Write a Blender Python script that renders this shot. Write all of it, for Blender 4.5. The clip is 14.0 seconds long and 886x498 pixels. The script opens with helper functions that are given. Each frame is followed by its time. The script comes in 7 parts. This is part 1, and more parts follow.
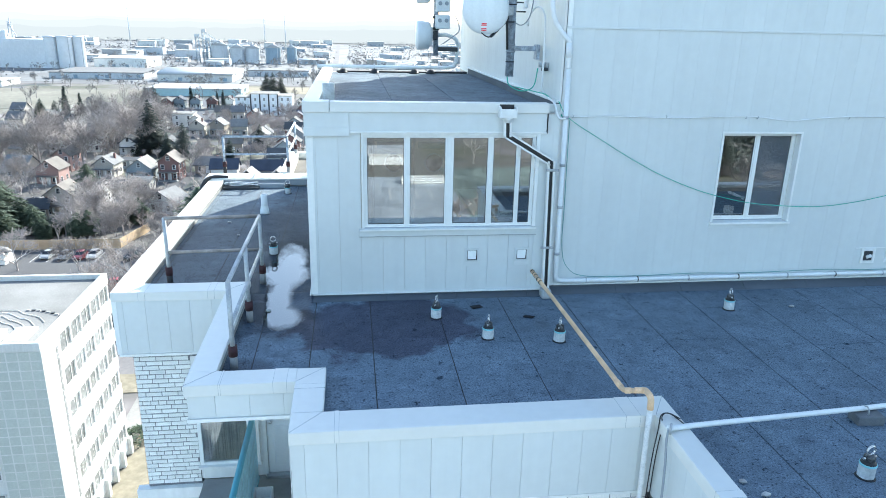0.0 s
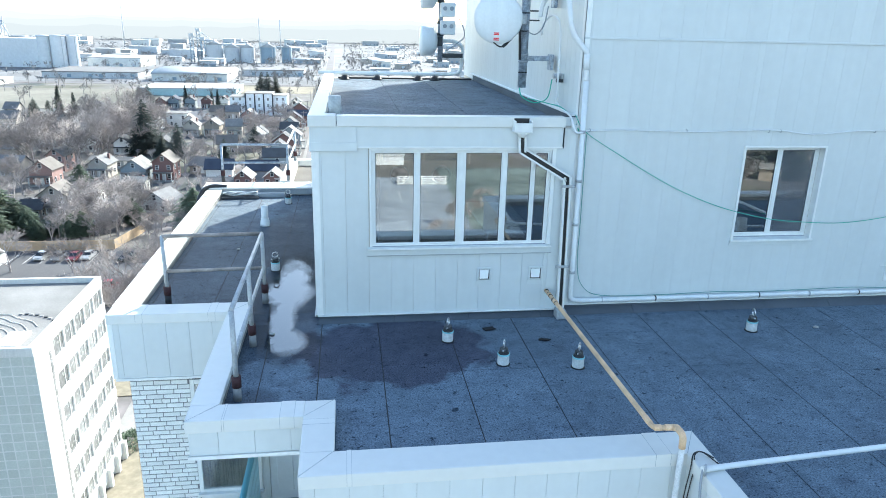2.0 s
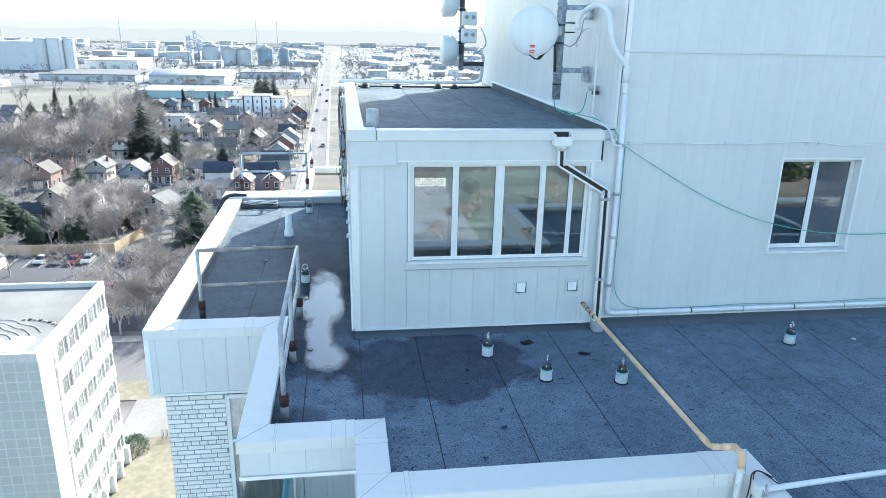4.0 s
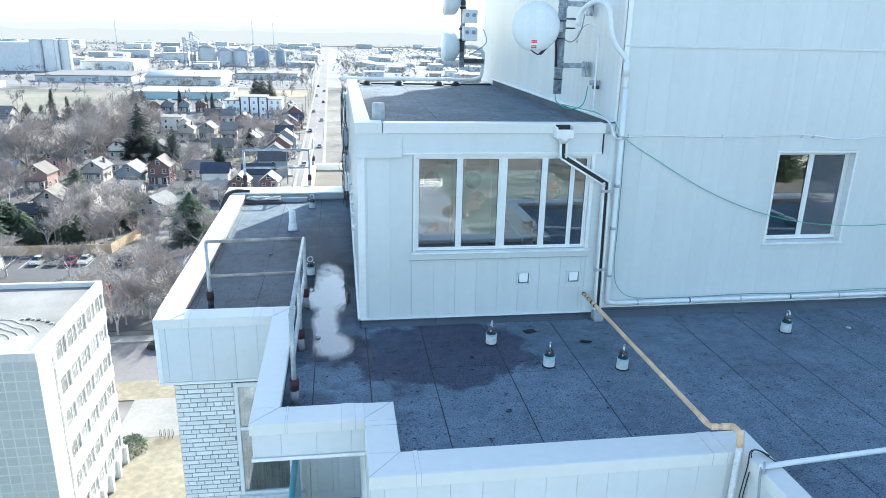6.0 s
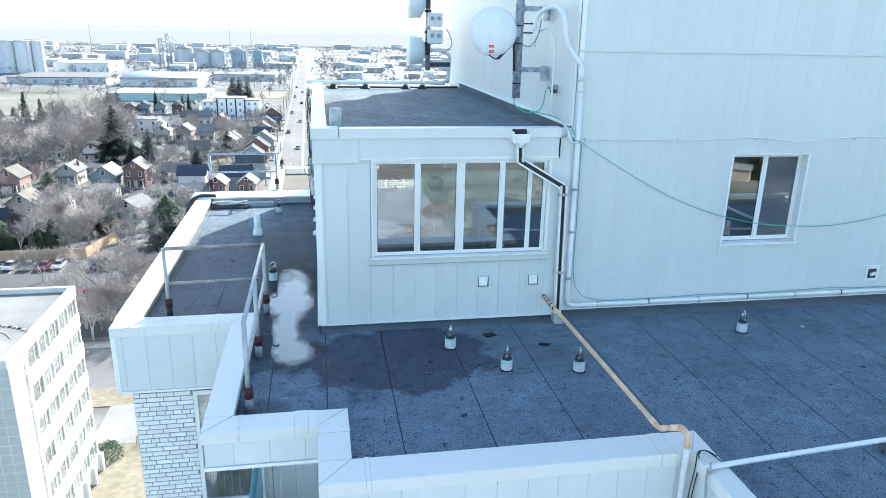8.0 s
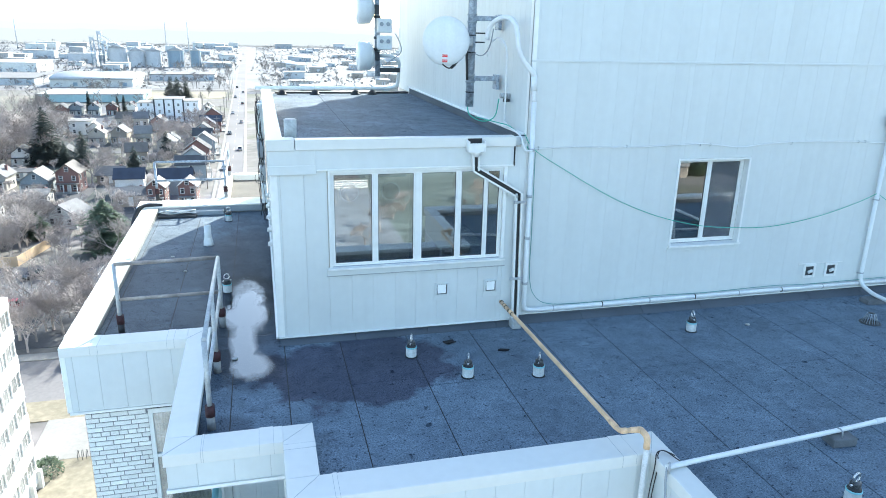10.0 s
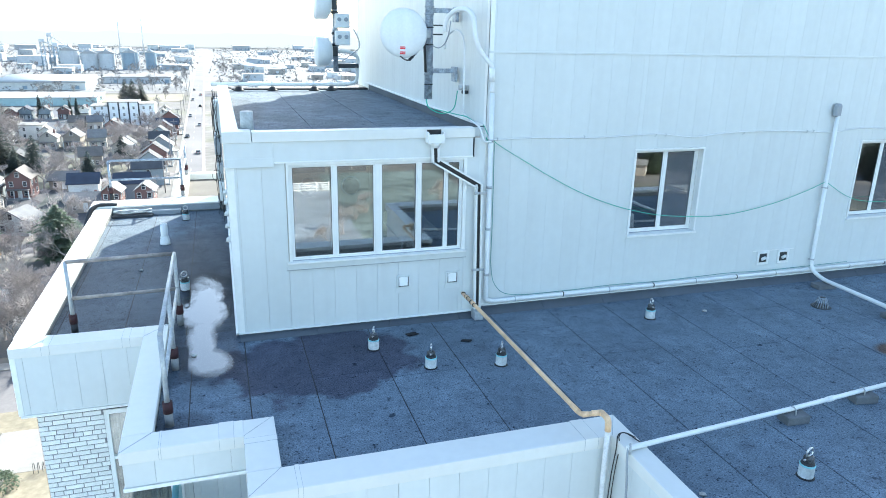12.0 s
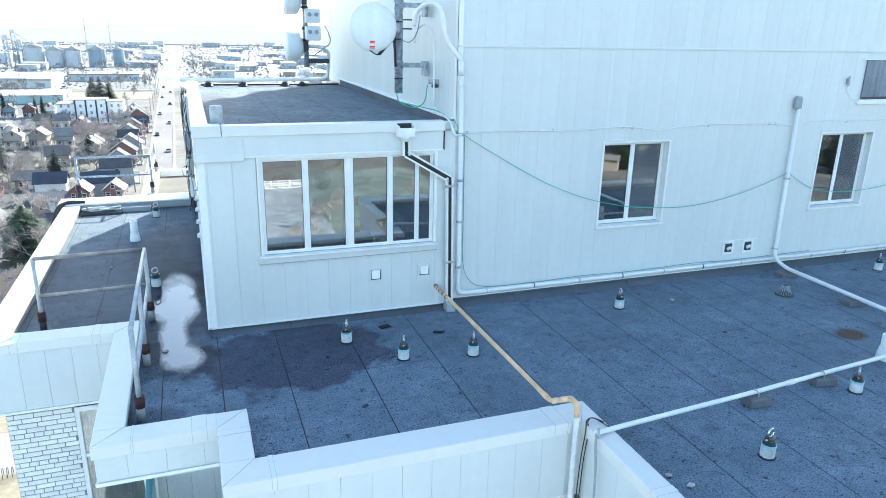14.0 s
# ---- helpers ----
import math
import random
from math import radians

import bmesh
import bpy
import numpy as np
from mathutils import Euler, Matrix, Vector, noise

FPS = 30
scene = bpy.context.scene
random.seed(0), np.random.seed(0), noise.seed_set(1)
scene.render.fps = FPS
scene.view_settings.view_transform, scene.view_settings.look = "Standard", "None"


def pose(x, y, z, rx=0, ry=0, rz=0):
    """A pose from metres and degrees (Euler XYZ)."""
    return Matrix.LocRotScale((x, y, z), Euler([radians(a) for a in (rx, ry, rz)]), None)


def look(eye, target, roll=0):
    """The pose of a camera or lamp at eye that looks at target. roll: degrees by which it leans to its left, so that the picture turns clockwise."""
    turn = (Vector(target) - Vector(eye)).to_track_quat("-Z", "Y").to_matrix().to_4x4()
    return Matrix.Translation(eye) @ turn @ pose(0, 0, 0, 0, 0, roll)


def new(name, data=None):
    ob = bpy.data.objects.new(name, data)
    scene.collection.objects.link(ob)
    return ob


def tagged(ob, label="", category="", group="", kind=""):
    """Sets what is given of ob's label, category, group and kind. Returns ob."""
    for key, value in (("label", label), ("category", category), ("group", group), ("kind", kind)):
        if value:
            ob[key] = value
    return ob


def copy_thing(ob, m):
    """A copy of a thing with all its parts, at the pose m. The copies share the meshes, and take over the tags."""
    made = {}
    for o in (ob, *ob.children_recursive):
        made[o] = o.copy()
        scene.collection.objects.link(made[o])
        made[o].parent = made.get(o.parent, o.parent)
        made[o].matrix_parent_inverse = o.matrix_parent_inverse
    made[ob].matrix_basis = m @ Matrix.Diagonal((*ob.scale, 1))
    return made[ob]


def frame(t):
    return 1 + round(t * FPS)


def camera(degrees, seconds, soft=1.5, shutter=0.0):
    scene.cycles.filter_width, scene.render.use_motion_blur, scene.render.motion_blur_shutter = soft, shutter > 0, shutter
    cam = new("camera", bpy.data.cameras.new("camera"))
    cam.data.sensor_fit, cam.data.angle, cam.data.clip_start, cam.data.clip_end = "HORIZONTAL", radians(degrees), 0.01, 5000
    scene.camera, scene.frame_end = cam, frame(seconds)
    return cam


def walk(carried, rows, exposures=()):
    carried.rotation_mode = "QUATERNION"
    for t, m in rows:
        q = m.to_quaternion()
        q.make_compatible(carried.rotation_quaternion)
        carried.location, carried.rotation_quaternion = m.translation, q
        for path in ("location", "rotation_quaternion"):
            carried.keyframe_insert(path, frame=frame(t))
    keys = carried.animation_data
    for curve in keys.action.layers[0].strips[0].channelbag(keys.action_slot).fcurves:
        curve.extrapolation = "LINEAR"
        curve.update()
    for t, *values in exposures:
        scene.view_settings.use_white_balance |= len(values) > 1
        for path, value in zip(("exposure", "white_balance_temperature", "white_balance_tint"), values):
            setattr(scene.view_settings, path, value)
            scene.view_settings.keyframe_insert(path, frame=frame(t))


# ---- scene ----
cam = camera(65.0, 14.0, soft=0.9)
PATH = [
    (0, (0.036, 0.063, 3.839), (0.29, 1.95, 3.225), 1.3),
    (0.5, (0.014, 0.177, 3.848), (0.269, 2.065, 3.237), 1.3),
    (1, (-0.023, 0.299, 3.887), (0.234, 2.185, 3.276), 1.3),
    (1.5, (-0.059, 0.433, 3.907), (0.197, 2.32, 3.296), 1.3),
    (2, (-0.125, 0.569, 3.966), (0.143, 2.454, 3.351), 1.4),
    (2.5, (-0.202, 0.648, 4.0), (0.066, 2.533, 3.388), 1.4),
    (3, (-0.342, 0.704, 4.049), (-0.069, 2.588, 3.436), 1.4),
    (3.5, (-0.529, 0.745, 4.101), (-0.255, 2.629, 3.489), 1.3),
    (6, (-0.796, 0.513, 4.021), (-0.511, 2.397, 3.414), 1.3),
    (6.5, (-0.756, 0.463, 3.993), (-0.467, 2.346, 3.385), 1.3),
    (7, (-0.664, 0.471, 4.009), (-0.378, 2.354, 3.401), 1.3),
    (7.5, (-0.604, 0.477, 4.049), (-0.312, 2.36, 3.44), 1.3),
    (8, (-0.498, 0.462, 4.09), (-0.159, 2.338, 3.485), 1.2),
    (10.5, (-0.677, 0.478, 4.243), (-0.168, 2.316, 3.64), 1.4),
    (11, (-0.665, 0.466, 4.208), (-0.134, 2.298, 3.608), 1.4),
    (11.5, (-0.666, 0.455, 4.163), (-0.104, 2.278, 3.561), 1.4),
    (12, (-0.627, 0.437, 4.1), (-0.039, 2.253, 3.502), 1.3),
    (12.5, (-0.635, 0.389, 4.062), (-0.017, 2.195, 3.463), 1.4),
    (13, (-0.651, 0.361, 4.055), (0.004, 2.152, 3.453), 1.3),
    (13.5, (-0.665, 0.351, 4.039), (-0.008, 2.142, 3.438), 1.4),
    (14, (-0.614, 0.322, 4.071), (0.041, 2.112, 3.466), 1.3),
]

walk(cam, [(t, look(eye, target, roll)) for t, eye, target, roll in PATH], exposures=((0, 2.2, 6080, 3), (8, 2.26, 6080, 3), (10.5, 2.37, 6120, 3), (14, 2.42, 6150, 3)))

# ---- sky, sun ----
SUN_EL, SUN_AZ = 30.0, 31.0        # degrees above the horizon; degrees from +y towards +x
world = bpy.data.worlds.new("sky")
scene.world = world
world.use_nodes = True
wn = world.node_tree.nodes
sky = wn.new("ShaderNodeTexSky")
sky.sky_type = "NISHITA"
sky.sun_disc = False
sky.sun_elevation = radians(SUN_EL)
sky.sun_rotation = radians(SUN_AZ)
sky.altitude = 120.0
sky.air_density = 1.0
sky.dust_density = 1.3
sky.ozone_density = 0.4
wn["Background"].inputs["Strength"].default_value = 0.1
world.node_tree.links.new(sky.outputs["Color"], wn["Background"].inputs["Color"])
sun_data = bpy.data.lights.new("sun", "SUN")
sun_data.energy = 3.2
sun_data.angle = radians(0.6)
sun_data.color = (1.0, 0.95, 0.87)
sun = new("sun", sun_data)
sun_way = Vector((math.sin(radians(SUN_AZ)) * math.cos(radians(SUN_EL)), math.cos(radians(SUN_AZ)) * math.cos(radians(SUN_EL)), math.sin(radians(SUN_EL))))
sun.matrix_world = look(sun_way * 80.0, (0, 0, 0))


# ---- materials ----
def surf(name, col, rough=0.6, metal=0.0, big=(1.2, 0.08), fine=(35.0, 0.05), bump=(60.0, 0.0), rnd=0.0, streak=0.0, world_space=False):
    """Principled surface with two scales of variation, an optional relief, a random shade for each piece and rain streaks."""
    m = bpy.data.materials.new(name)
    m.use_nodes = True
    nt, nodes = m.node_tree, m.node_tree.nodes
    L = nt.links.new
    bsdf = nodes["Principled BSDF"]
    bsdf.inputs["Metallic"].default_value = metal
    if world_space:
        src = nodes.new("ShaderNodeNewGeometry").outputs["Position"]
    else:
        tc = nodes.new("ShaderNodeTexCoord")
        oi = nodes.new("ShaderNodeObjectInfo")
        sc = nodes.new("ShaderNodeMath")
        sc.operation = "MULTIPLY"
        sc.inputs[1].default_value = 57.0
        L(oi.outputs["Random"], sc.inputs[0])
        add = nodes.new("ShaderNodeVectorMath")
        add.operation = "ADD"
        L(tc.outputs["Object"], add.inputs[0])
        L(sc.outputs[0], add.inputs[1])
        src = add.outputs[0]

    def tex(scale, amount, squash=None):
        n = nodes.new("ShaderNodeTexNoise")
        n.inputs["Scale"].default_value = scale
        n.inputs["Detail"].default_value = 4.0
        if squash:
            mp = nodes.new("ShaderNodeMapping")
            mp.inputs["Scale"].default_value = squash
            L(src, mp.inputs["Vector"])
            L(mp.outputs[0], n.inputs["Vector"])
        else:
            L(src, n.inputs["Vector"])
        r = nodes.new("ShaderNodeMapRange")
        r.inputs["From Min"].default_value, r.inputs["From Max"].default_value = 0.3, 0.7
        r.inputs["To Min"].default_value, r.inputs["To Max"].default_value = 1 - amount, 1 + amount
        L(n.outputs["Fac"], r.inputs["Value"])
        return n, r.outputs[0]

    def times(a, b):
        mm = nodes.new("ShaderNodeMath")
        mm.operation = "MULTIPLY"
        L(a, mm.inputs[0])
        L(b, mm.inputs[1])
        return mm.outputs[0]

    _, f = tex(*big)
    _, f2 = tex(*fine)
    f = times(f, f2)
    if streak:
        f = times(f, tex(1.0, streak, (9.0, 9.0, 0.5))[1])
    if rnd:
        oi2 = nodes.new("ShaderNodeObjectInfo")
        r = nodes.new("ShaderNodeMapRange")
        r.inputs["To Min"].default_value, r.inputs["To Max"].default_value = 1 - rnd, 1 + rnd
        L(oi2.outputs["Random"], r.inputs["Value"])
        f = times(f, r.outputs[0])
    vm = nodes.new("ShaderNodeVectorMath")
    vm.operation = "SCALE"
    vm.inputs[0].default_value = col
    L(f, vm.inputs["Scale"])
    L(vm.outputs[0], bsdf.inputs["Base Color"])
    rr = nodes.new("ShaderNodeMath")
    rr.operation = "MULTIPLY"
    rr.inputs[1].default_value = rough
    L(f2, rr.inputs[0])
    L(rr.outputs[0], bsdf.inputs["Roughness"])
    if bump[1]:
        n, _ = tex(bump[0], 0.5)
        bp = nodes.new("ShaderNodeBump")
        bp.inputs["Strength"].default_value = bump[1]
        bp.inputs["Distance"].default_value = 0.01
        L(n.outputs["Fac"], bp.inputs["Height"])
        L(bp.outputs[0], bsdf.inputs["Normal"])
    return m


def glass_mat(name, tint=(0.85, 0.9, 0.9), mirror=0.08, rough=0.0):
    """A window pane: clear, with the mirror of its two faces, stronger towards a flat view."""
    m = bpy.data.materials.new(name)
    m.use_nodes = True
    nt, nodes = m.node_tree, m.node_tree.nodes
    nodes.remove(nodes["Principled BSDF"])
    tr, gl = nodes.new("ShaderNodeBsdfTransparent"), nodes.new("ShaderNodeBsdfGlossy")
    tr.inputs["Color"].default_value = (*tint, 1)
    gl.inputs["Roughness"].default_value = rough
    lw, pw, mr, mx = nodes.new("ShaderNodeLayerWeight"), nodes.new("ShaderNodeMath"), nodes.new("ShaderNodeMapRange"), nodes.new("ShaderNodeMixShader")
    pw.operation = "POWER"
    pw.inputs[1].default_value = 5.0
    mr.inputs["To Min"].default_value = mirror
    nt.links.new(lw.outputs["Facing"], pw.inputs[0])
    nt.links.new(pw.outputs[0], mr.inputs["Value"])
    nt.links.new(mr.outputs[0], mx.inputs[0])
    nt.links.new(tr.outputs[0], mx.inputs[1])
    nt.links.new(gl.outputs[0], mx.inputs[2])
    nt.links.new(mx.outputs[0], nodes["Material Output"].inputs["Surface"])
    return m


def membrane_mat(name, col):
    """Granulated roofing felt with dark specks, a damp border round the puddle and a brown stain."""
    m = surf(name, col, 0.75, big=(0.7, 0.12), fine=(60.0, 0.4), bump=(150.0, 0.7), rnd=0.03, world_space=True)
    m.node_tree.nodes["Principled BSDF"].inputs["Specular IOR Level"].default_value = 0.06
    nt, nodes = m.node_tree, m.node_tree.nodes
    L = nt.links.new
    bsdf = nodes["Principled BSDF"]
    base = bsdf.inputs["Base Color"].links[0].from_socket
    rough = bsdf.inputs["Roughness"].links[0].from_socket
    geo = nodes.new("ShaderNodeNewGeometry").outputs["Position"]
    wob = nodes.new("ShaderNodeTexNoise")
    wob.inputs["Scale"].default_value = 2.6
    wob.inputs["Detail"].default_value = 5.0
    L(geo, wob.inputs["Vector"])

    def blob(cx, cy, rx, ry, edge):
        """1 inside a ragged patch, 0 outside."""
        mp = nodes.new("ShaderNodeMapping")
        mp.vector_type = "POINT"
        mp.inputs["Location"].default_value = (-cx / rx, -cy / ry, 0)
        mp.inputs["Scale"].default_value = (1 / rx, 1 / ry, 0)
        L(geo, mp.inputs["Vector"])
        ln = nodes.new("ShaderNodeVectorMath")
        ln.operation = "LENGTH"
        L(mp.outputs[0], ln.inputs[0])
        mr = nodes.new("ShaderNodeMath")
        mr.operation = "MULTIPLY_ADD"
        mr.inputs[1].default_value = 1.1
        L(wob.outputs["Fac"], mr.inputs[0])
        L(ln.outputs["Value"], mr.inputs[2])
        out = nodes.new("ShaderNodeMapRange")
        out.inputs["From Min"].default_value, out.inputs["From Max"].default_value = 1.55 - edge, 1.55 + edge
        out.inputs["To Min"].default_value, out.inputs["To Max"].default_value = 1, 0
        L(mr.outputs[0], out.inputs["Value"])
        return out.outputs[0]

    def over(mask, col_or_gain, colour):
        mx = nodes.new("ShaderNodeMix")
        mx.data_type = "RGBA"
        mx.blend_type = "MULTIPLY"
        L(mask, mx.inputs["Factor"])
        L(colour, mx.inputs["A"])
        mx.inputs["B"].default_value = (*col_or_gain, 1)
        return mx.outputs["Result"]

    def lower(mask, value, r):
        mx = nodes.new("ShaderNodeMix")
        L(mask, mx.inputs["Factor"])
        L(r, mx.inputs["A"])
        mx.inputs["B"].default_value = value
        return mx.outputs["Result"]

    for spot in ((-1.0, 10.45, 0.62, 2.1, 0.14), (-0.85, 13.6, 0.9, 2.2, 0.3), (0.45, 8.62, 1.27, 0.95, 0.07), (-1.45, 8.95, 0.6, 0.55, 0.1), (-1.9, 11.9, 1.5, 2.8, 0.3), (-1.4, 7.5, 0.5, 0.3, 0.2)):
        mask = blob(*spot)
        base = over(mask, (0.5, 0.43, 0.48) if spot[0] == 0.45 else (0.56, 0.57, 0.6), base)
        rough = lower(mask, 0.55, rough)
    rust = blob(8.1, 6.95, 0.24, 0.18, 0.25)
    base = over(rust, (0.75, 0.42, 0.28), base)
    # scattered dark specks and scuffs
    sp = nodes.new("ShaderNodeTexNoise")
    sp.inputs["Scale"].default_value = 13.0
    sp.inputs["Detail"].default_value = 6.0
    sp.inputs["Roughness"].default_value = 0.7
    L(geo, sp.inputs["Vector"])
    smr = nodes.new("ShaderNodeMapRange")
    smr.inputs["From Min"].default_value, smr.inputs["From Max"].default_value = 0.6, 0.66
    L(sp.outputs["Fac"], smr.inputs["Value"])
    base = over(smr.outputs[0], (0.35, 0.35, 0.37), base)
    # mottled wear and clusters of fine dark grit
    for scale, lo, hi, gain in ((5.0, 0.45, 0.7, (0.74, 0.74, 0.77)), (48.0, 0.54, 0.64, (0.5, 0.5, 0.53)), (24.0, 0.57, 0.65, (0.45, 0.45, 0.48)), (6.5, 0.62, 0.66, (0.55, 0.55, 0.57)), (2.2, 0.55, 0.75, (0.7, 0.68, 0.7))):
        mo = nodes.new("ShaderNodeTexNoise")
        mo.inputs["Scale"].default_value = scale
        mo.inputs["Detail"].default_value = 6.0
        mo.inputs["Roughness"].default_value = 0.65
        L(geo, mo.inputs["Vector"])
        mm = nodes.new("ShaderNodeMapRange")
        mm.inputs["From Min"].default_value, mm.inputs["From Max"].default_value = lo, hi
        L(mo.outputs["Fac"], mm.inputs["Value"])
        base = over(mm.outputs[0], gain, base)
    # pale granule loss
    pl = nodes.new("ShaderNodeTexNoise")
    pl.inputs["Scale"].default_value = 1.7
    pl.inputs["Detail"].default_value = 8.0
    pl.inputs["Roughness"].default_value = 0.75
    L(geo, pl.inputs["Vector"])
    pmr = nodes.new("ShaderNodeMapRange")
    pmr.inputs["From Min"].default_value, pmr.inputs["From Max"].default_value = 0.52, 0.66
    L(pl.outputs["Fac"], pmr.inputs["Value"])
    base = over(pmr.outputs[0], (1.25, 1.24, 1.23), base)
    # single blisters and tar spots, each of its own size
    vo = nodes.new("ShaderNodeTexVoronoi")
    vo.inputs["Scale"].default_value = 1.3
    bend_in = nodes.new("ShaderNodeVectorMath")
    bend_in.operation = "MULTIPLY_ADD"
    wn2 = nodes.new("ShaderNodeTexNoise")
    wn2.inputs["Scale"].default_value = 16.0
    L(geo, wn2.inputs["Vector"])
    L(wn2.outputs["Color"], bend_in.inputs[0])
    bend_in.inputs[1].default_value = (0.09, 0.09, 0.0)
    L(geo, bend_in.inputs[2])
    L(bend_in.outputs[0], vo.inputs["Vector"])
    vr = nodes.new("ShaderNodeMapRange")
    vr.inputs["From Min"].default_value, vr.inputs["From Max"].default_value = 0.035, 0.06
    vr.inputs["To Min"].default_value, vr.inputs["To Max"].default_value = 1, 0
    L(vo.outputs["Distance"], vr.inputs["Value"])
    base = over(vr.outputs[0], (0.3, 0.3, 0.33), base)
    L(base, bsdf.inputs["Base Color"])
    L(rough, bsdf.inputs["Roughness"])
    return m


def ground_mat():
    """Dry lawns, bare earth and grey yards in large uneven patches."""
    m = surf("ground_cover", (0.175, 0.166, 0.155), 0.95, big=(0.011, 0.25), fine=(0.4, 0.2), bump=(3.0, 0.2), world_space=True)
    nt, nodes = m.node_tree, m.node_tree.nodes
    bsdf = nodes["Principled BSDF"]
    base = bsdf.inputs["Base Color"].links[0].from_socket
    geo = nodes.new("ShaderNodeNewGeometry").outputs["Position"]
    for scale, lo, hi, col in ((0.03, 0.5, 0.58, (0.82, 0.86, 0.74)), (0.05, 0.55, 0.62, (1.25, 1.22, 1.3)), (0.02, 0.56, 0.6, (0.6, 0.66, 0.78))):
        n = nodes.new("ShaderNodeTexNoise")
        n.inputs["Scale"].default_value = scale
        n.inputs["Detail"].default_value = 5.0
        nt.links.new(geo, n.inputs["Vector"])
        r = nodes.new("ShaderNodeMapRange")
        r.inputs["From Min"].default_value, r.inputs["From Max"].default_value = lo, hi
        nt.links.new(n.outputs["Fac"], r.inputs["Value"])
        mx = nodes.new("ShaderNodeMix")
        mx.data_type = "RGBA"
        mx.blend_type = "MULTIPLY"
        nt.links.new(r.outputs[0], mx.inputs["Factor"])
        nt.links.new(base, mx.inputs["A"])
        mx.inputs["B"].default_value = (*col, 1)
        base = mx.outputs["Result"]
    nt.links.new(base, bsdf.inputs["Base Color"])
    return m


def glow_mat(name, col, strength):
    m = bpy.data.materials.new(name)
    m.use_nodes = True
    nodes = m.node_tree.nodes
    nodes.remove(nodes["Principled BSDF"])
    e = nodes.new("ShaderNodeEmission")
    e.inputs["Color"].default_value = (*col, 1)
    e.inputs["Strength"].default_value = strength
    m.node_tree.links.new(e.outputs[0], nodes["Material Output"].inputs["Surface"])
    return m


M_SIDING = surf("white_siding", (0.635, 0.665, 0.657), 0.38, big=(0.8, 0.025), fine=(8.0, 0.02), bump=(3.0, 0.04), rnd=0.012, streak=0.02)
M_TRIM = surf("white_trim", (0.78, 0.79, 0.77), 0.35, big=(1.0, 0.04), fine=(14.0, 0.03), bump=(4.0, 0.03), streak=0.05)
M_COPING = surf("coping_metal", (0.69, 0.69, 0.655), 0.45, big=(0.9, 0.02), fine=(10.0, 0.02), bump=(2.5, 0.03), rnd=0.02)
# felt of the shaded main roof; the sky's blue is put into its colour
M_MEMBRANE = membrane_mat("roof_membrane", (0.164, 0.214, 0.266))
M_MEMBRANE_SUN = membrane_mat("sunnier_roof_membrane", (0.166, 0.204, 0.238))      # same felt on strip and penthouse, less blue: sunlight put into its colour
M_DECK = surf("bitumen", (0.018, 0.018, 0.02), 0.7, big=(1.0, 0.2), fine=(60.0, 0.2))
M_UPSTAND = surf("upstand_felt", (0.085, 0.1, 0.12), 0.8, big=(1.0, 0.2), fine=(140.0, 0.25), bump=(220.0, 0.4), world_space=True)
M_BRICK = surf("white_brick", (0.8, 0.8, 0.77), 0.7, big=(3.0, 0.08), fine=(60.0, 0.07), bump=(90.0, 0.3), rnd=0.07)
M_MORTAR = surf("mortar", (0.23, 0.23, 0.24), 0.95, big=(2.0, 0.15), fine=(70.0, 0.2), bump=(120.0, 0.4))
M_GLASS = glass_mat("window_glass", (0.86, 0.9, 0.9), 0.27)
M_GALV = surf("galvanised_steel", (0.42, 0.44, 0.455), 0.5, 0.35, big=(6.0, 0.18), fine=(45.0, 0.15), bump=(60.0, 0.05))
M_MAST = surf("mottled_mast_zinc", (0.34, 0.385, 0.44), 0.5, 0.35, big=(14.0, 0.4), fine=(60.0, 0.25), bump=(60.0, 0.08))
M_RUST = surf("rusty_paint", (0.042, 0.014, 0.017), 0.8, big=(12.0, 0.3), fine=(70.0, 0.25), bump=(80.0, 0.3))
M_CONC = surf("grey_concrete", (0.27, 0.27, 0.265), 0.85, big=(3.0, 0.14), fine=(80.0, 0.12), bump=(90.0, 0.3))
M_BLOCK = surf("weathered_block", (0.13, 0.14, 0.15), 0.9, big=(5.0, 0.2), fine=(80.0, 0.15), bump=(90.0, 0.4))
M_BLACK = surf("black_rubber", (0.02, 0.02, 0.022), 0.55, big=(8.0, 0.2), fine=(60.0, 0.15))
M_PVC = surf("white_plastic", (0.74, 0.76, 0.76), 0.35, big=(2.0, 0.05), fine=(30.0, 0.03), streak=0.04)
M_YELLOW = surf("yellow_gas_paint", (0.74, 0.5, 0.3), 0.5, big=(5.0, 0.2), fine=(60.0, 0.1), bump=(70.0, 0.08))
M_GREEN = surf("green_wire", (0.05, 0.42, 0.3), 0.4, big=(4.0, 0.1), fine=(60.0, 0.05))
M_STEEL = surf("bright_steel", (0.62, 0.62, 0.62), 0.28, 1.0, big=(9.0, 0.12), fine=(70.0, 0.1))
M_TEAL_PALE = surf("pale_teal_panel", (0.4, 0.6, 0.66), 0.5, big=(3.0, 0.08), fine=(40.0, 0.05))
# seam lines; their grey also carries the shadow at the lap edges
M_SEAM = surf("seam_edge_shade", (0.36, 0.39, 0.4), 0.6, big=(6.0, 0.15), fine=(60.0, 0.1))
M_TEAL = surf("teal_paint", (0.1, 0.36, 0.45), 0.45, big=(3.0, 0.1), fine=(40.0, 0.06))
M_SLEEVE = surf("weathered_sleeve", (0.5, 0.52, 0.52), 0.6, big=(9.0, 0.2), fine=(40.0, 0.15), bump=(50.0, 0.2), streak=0.15)
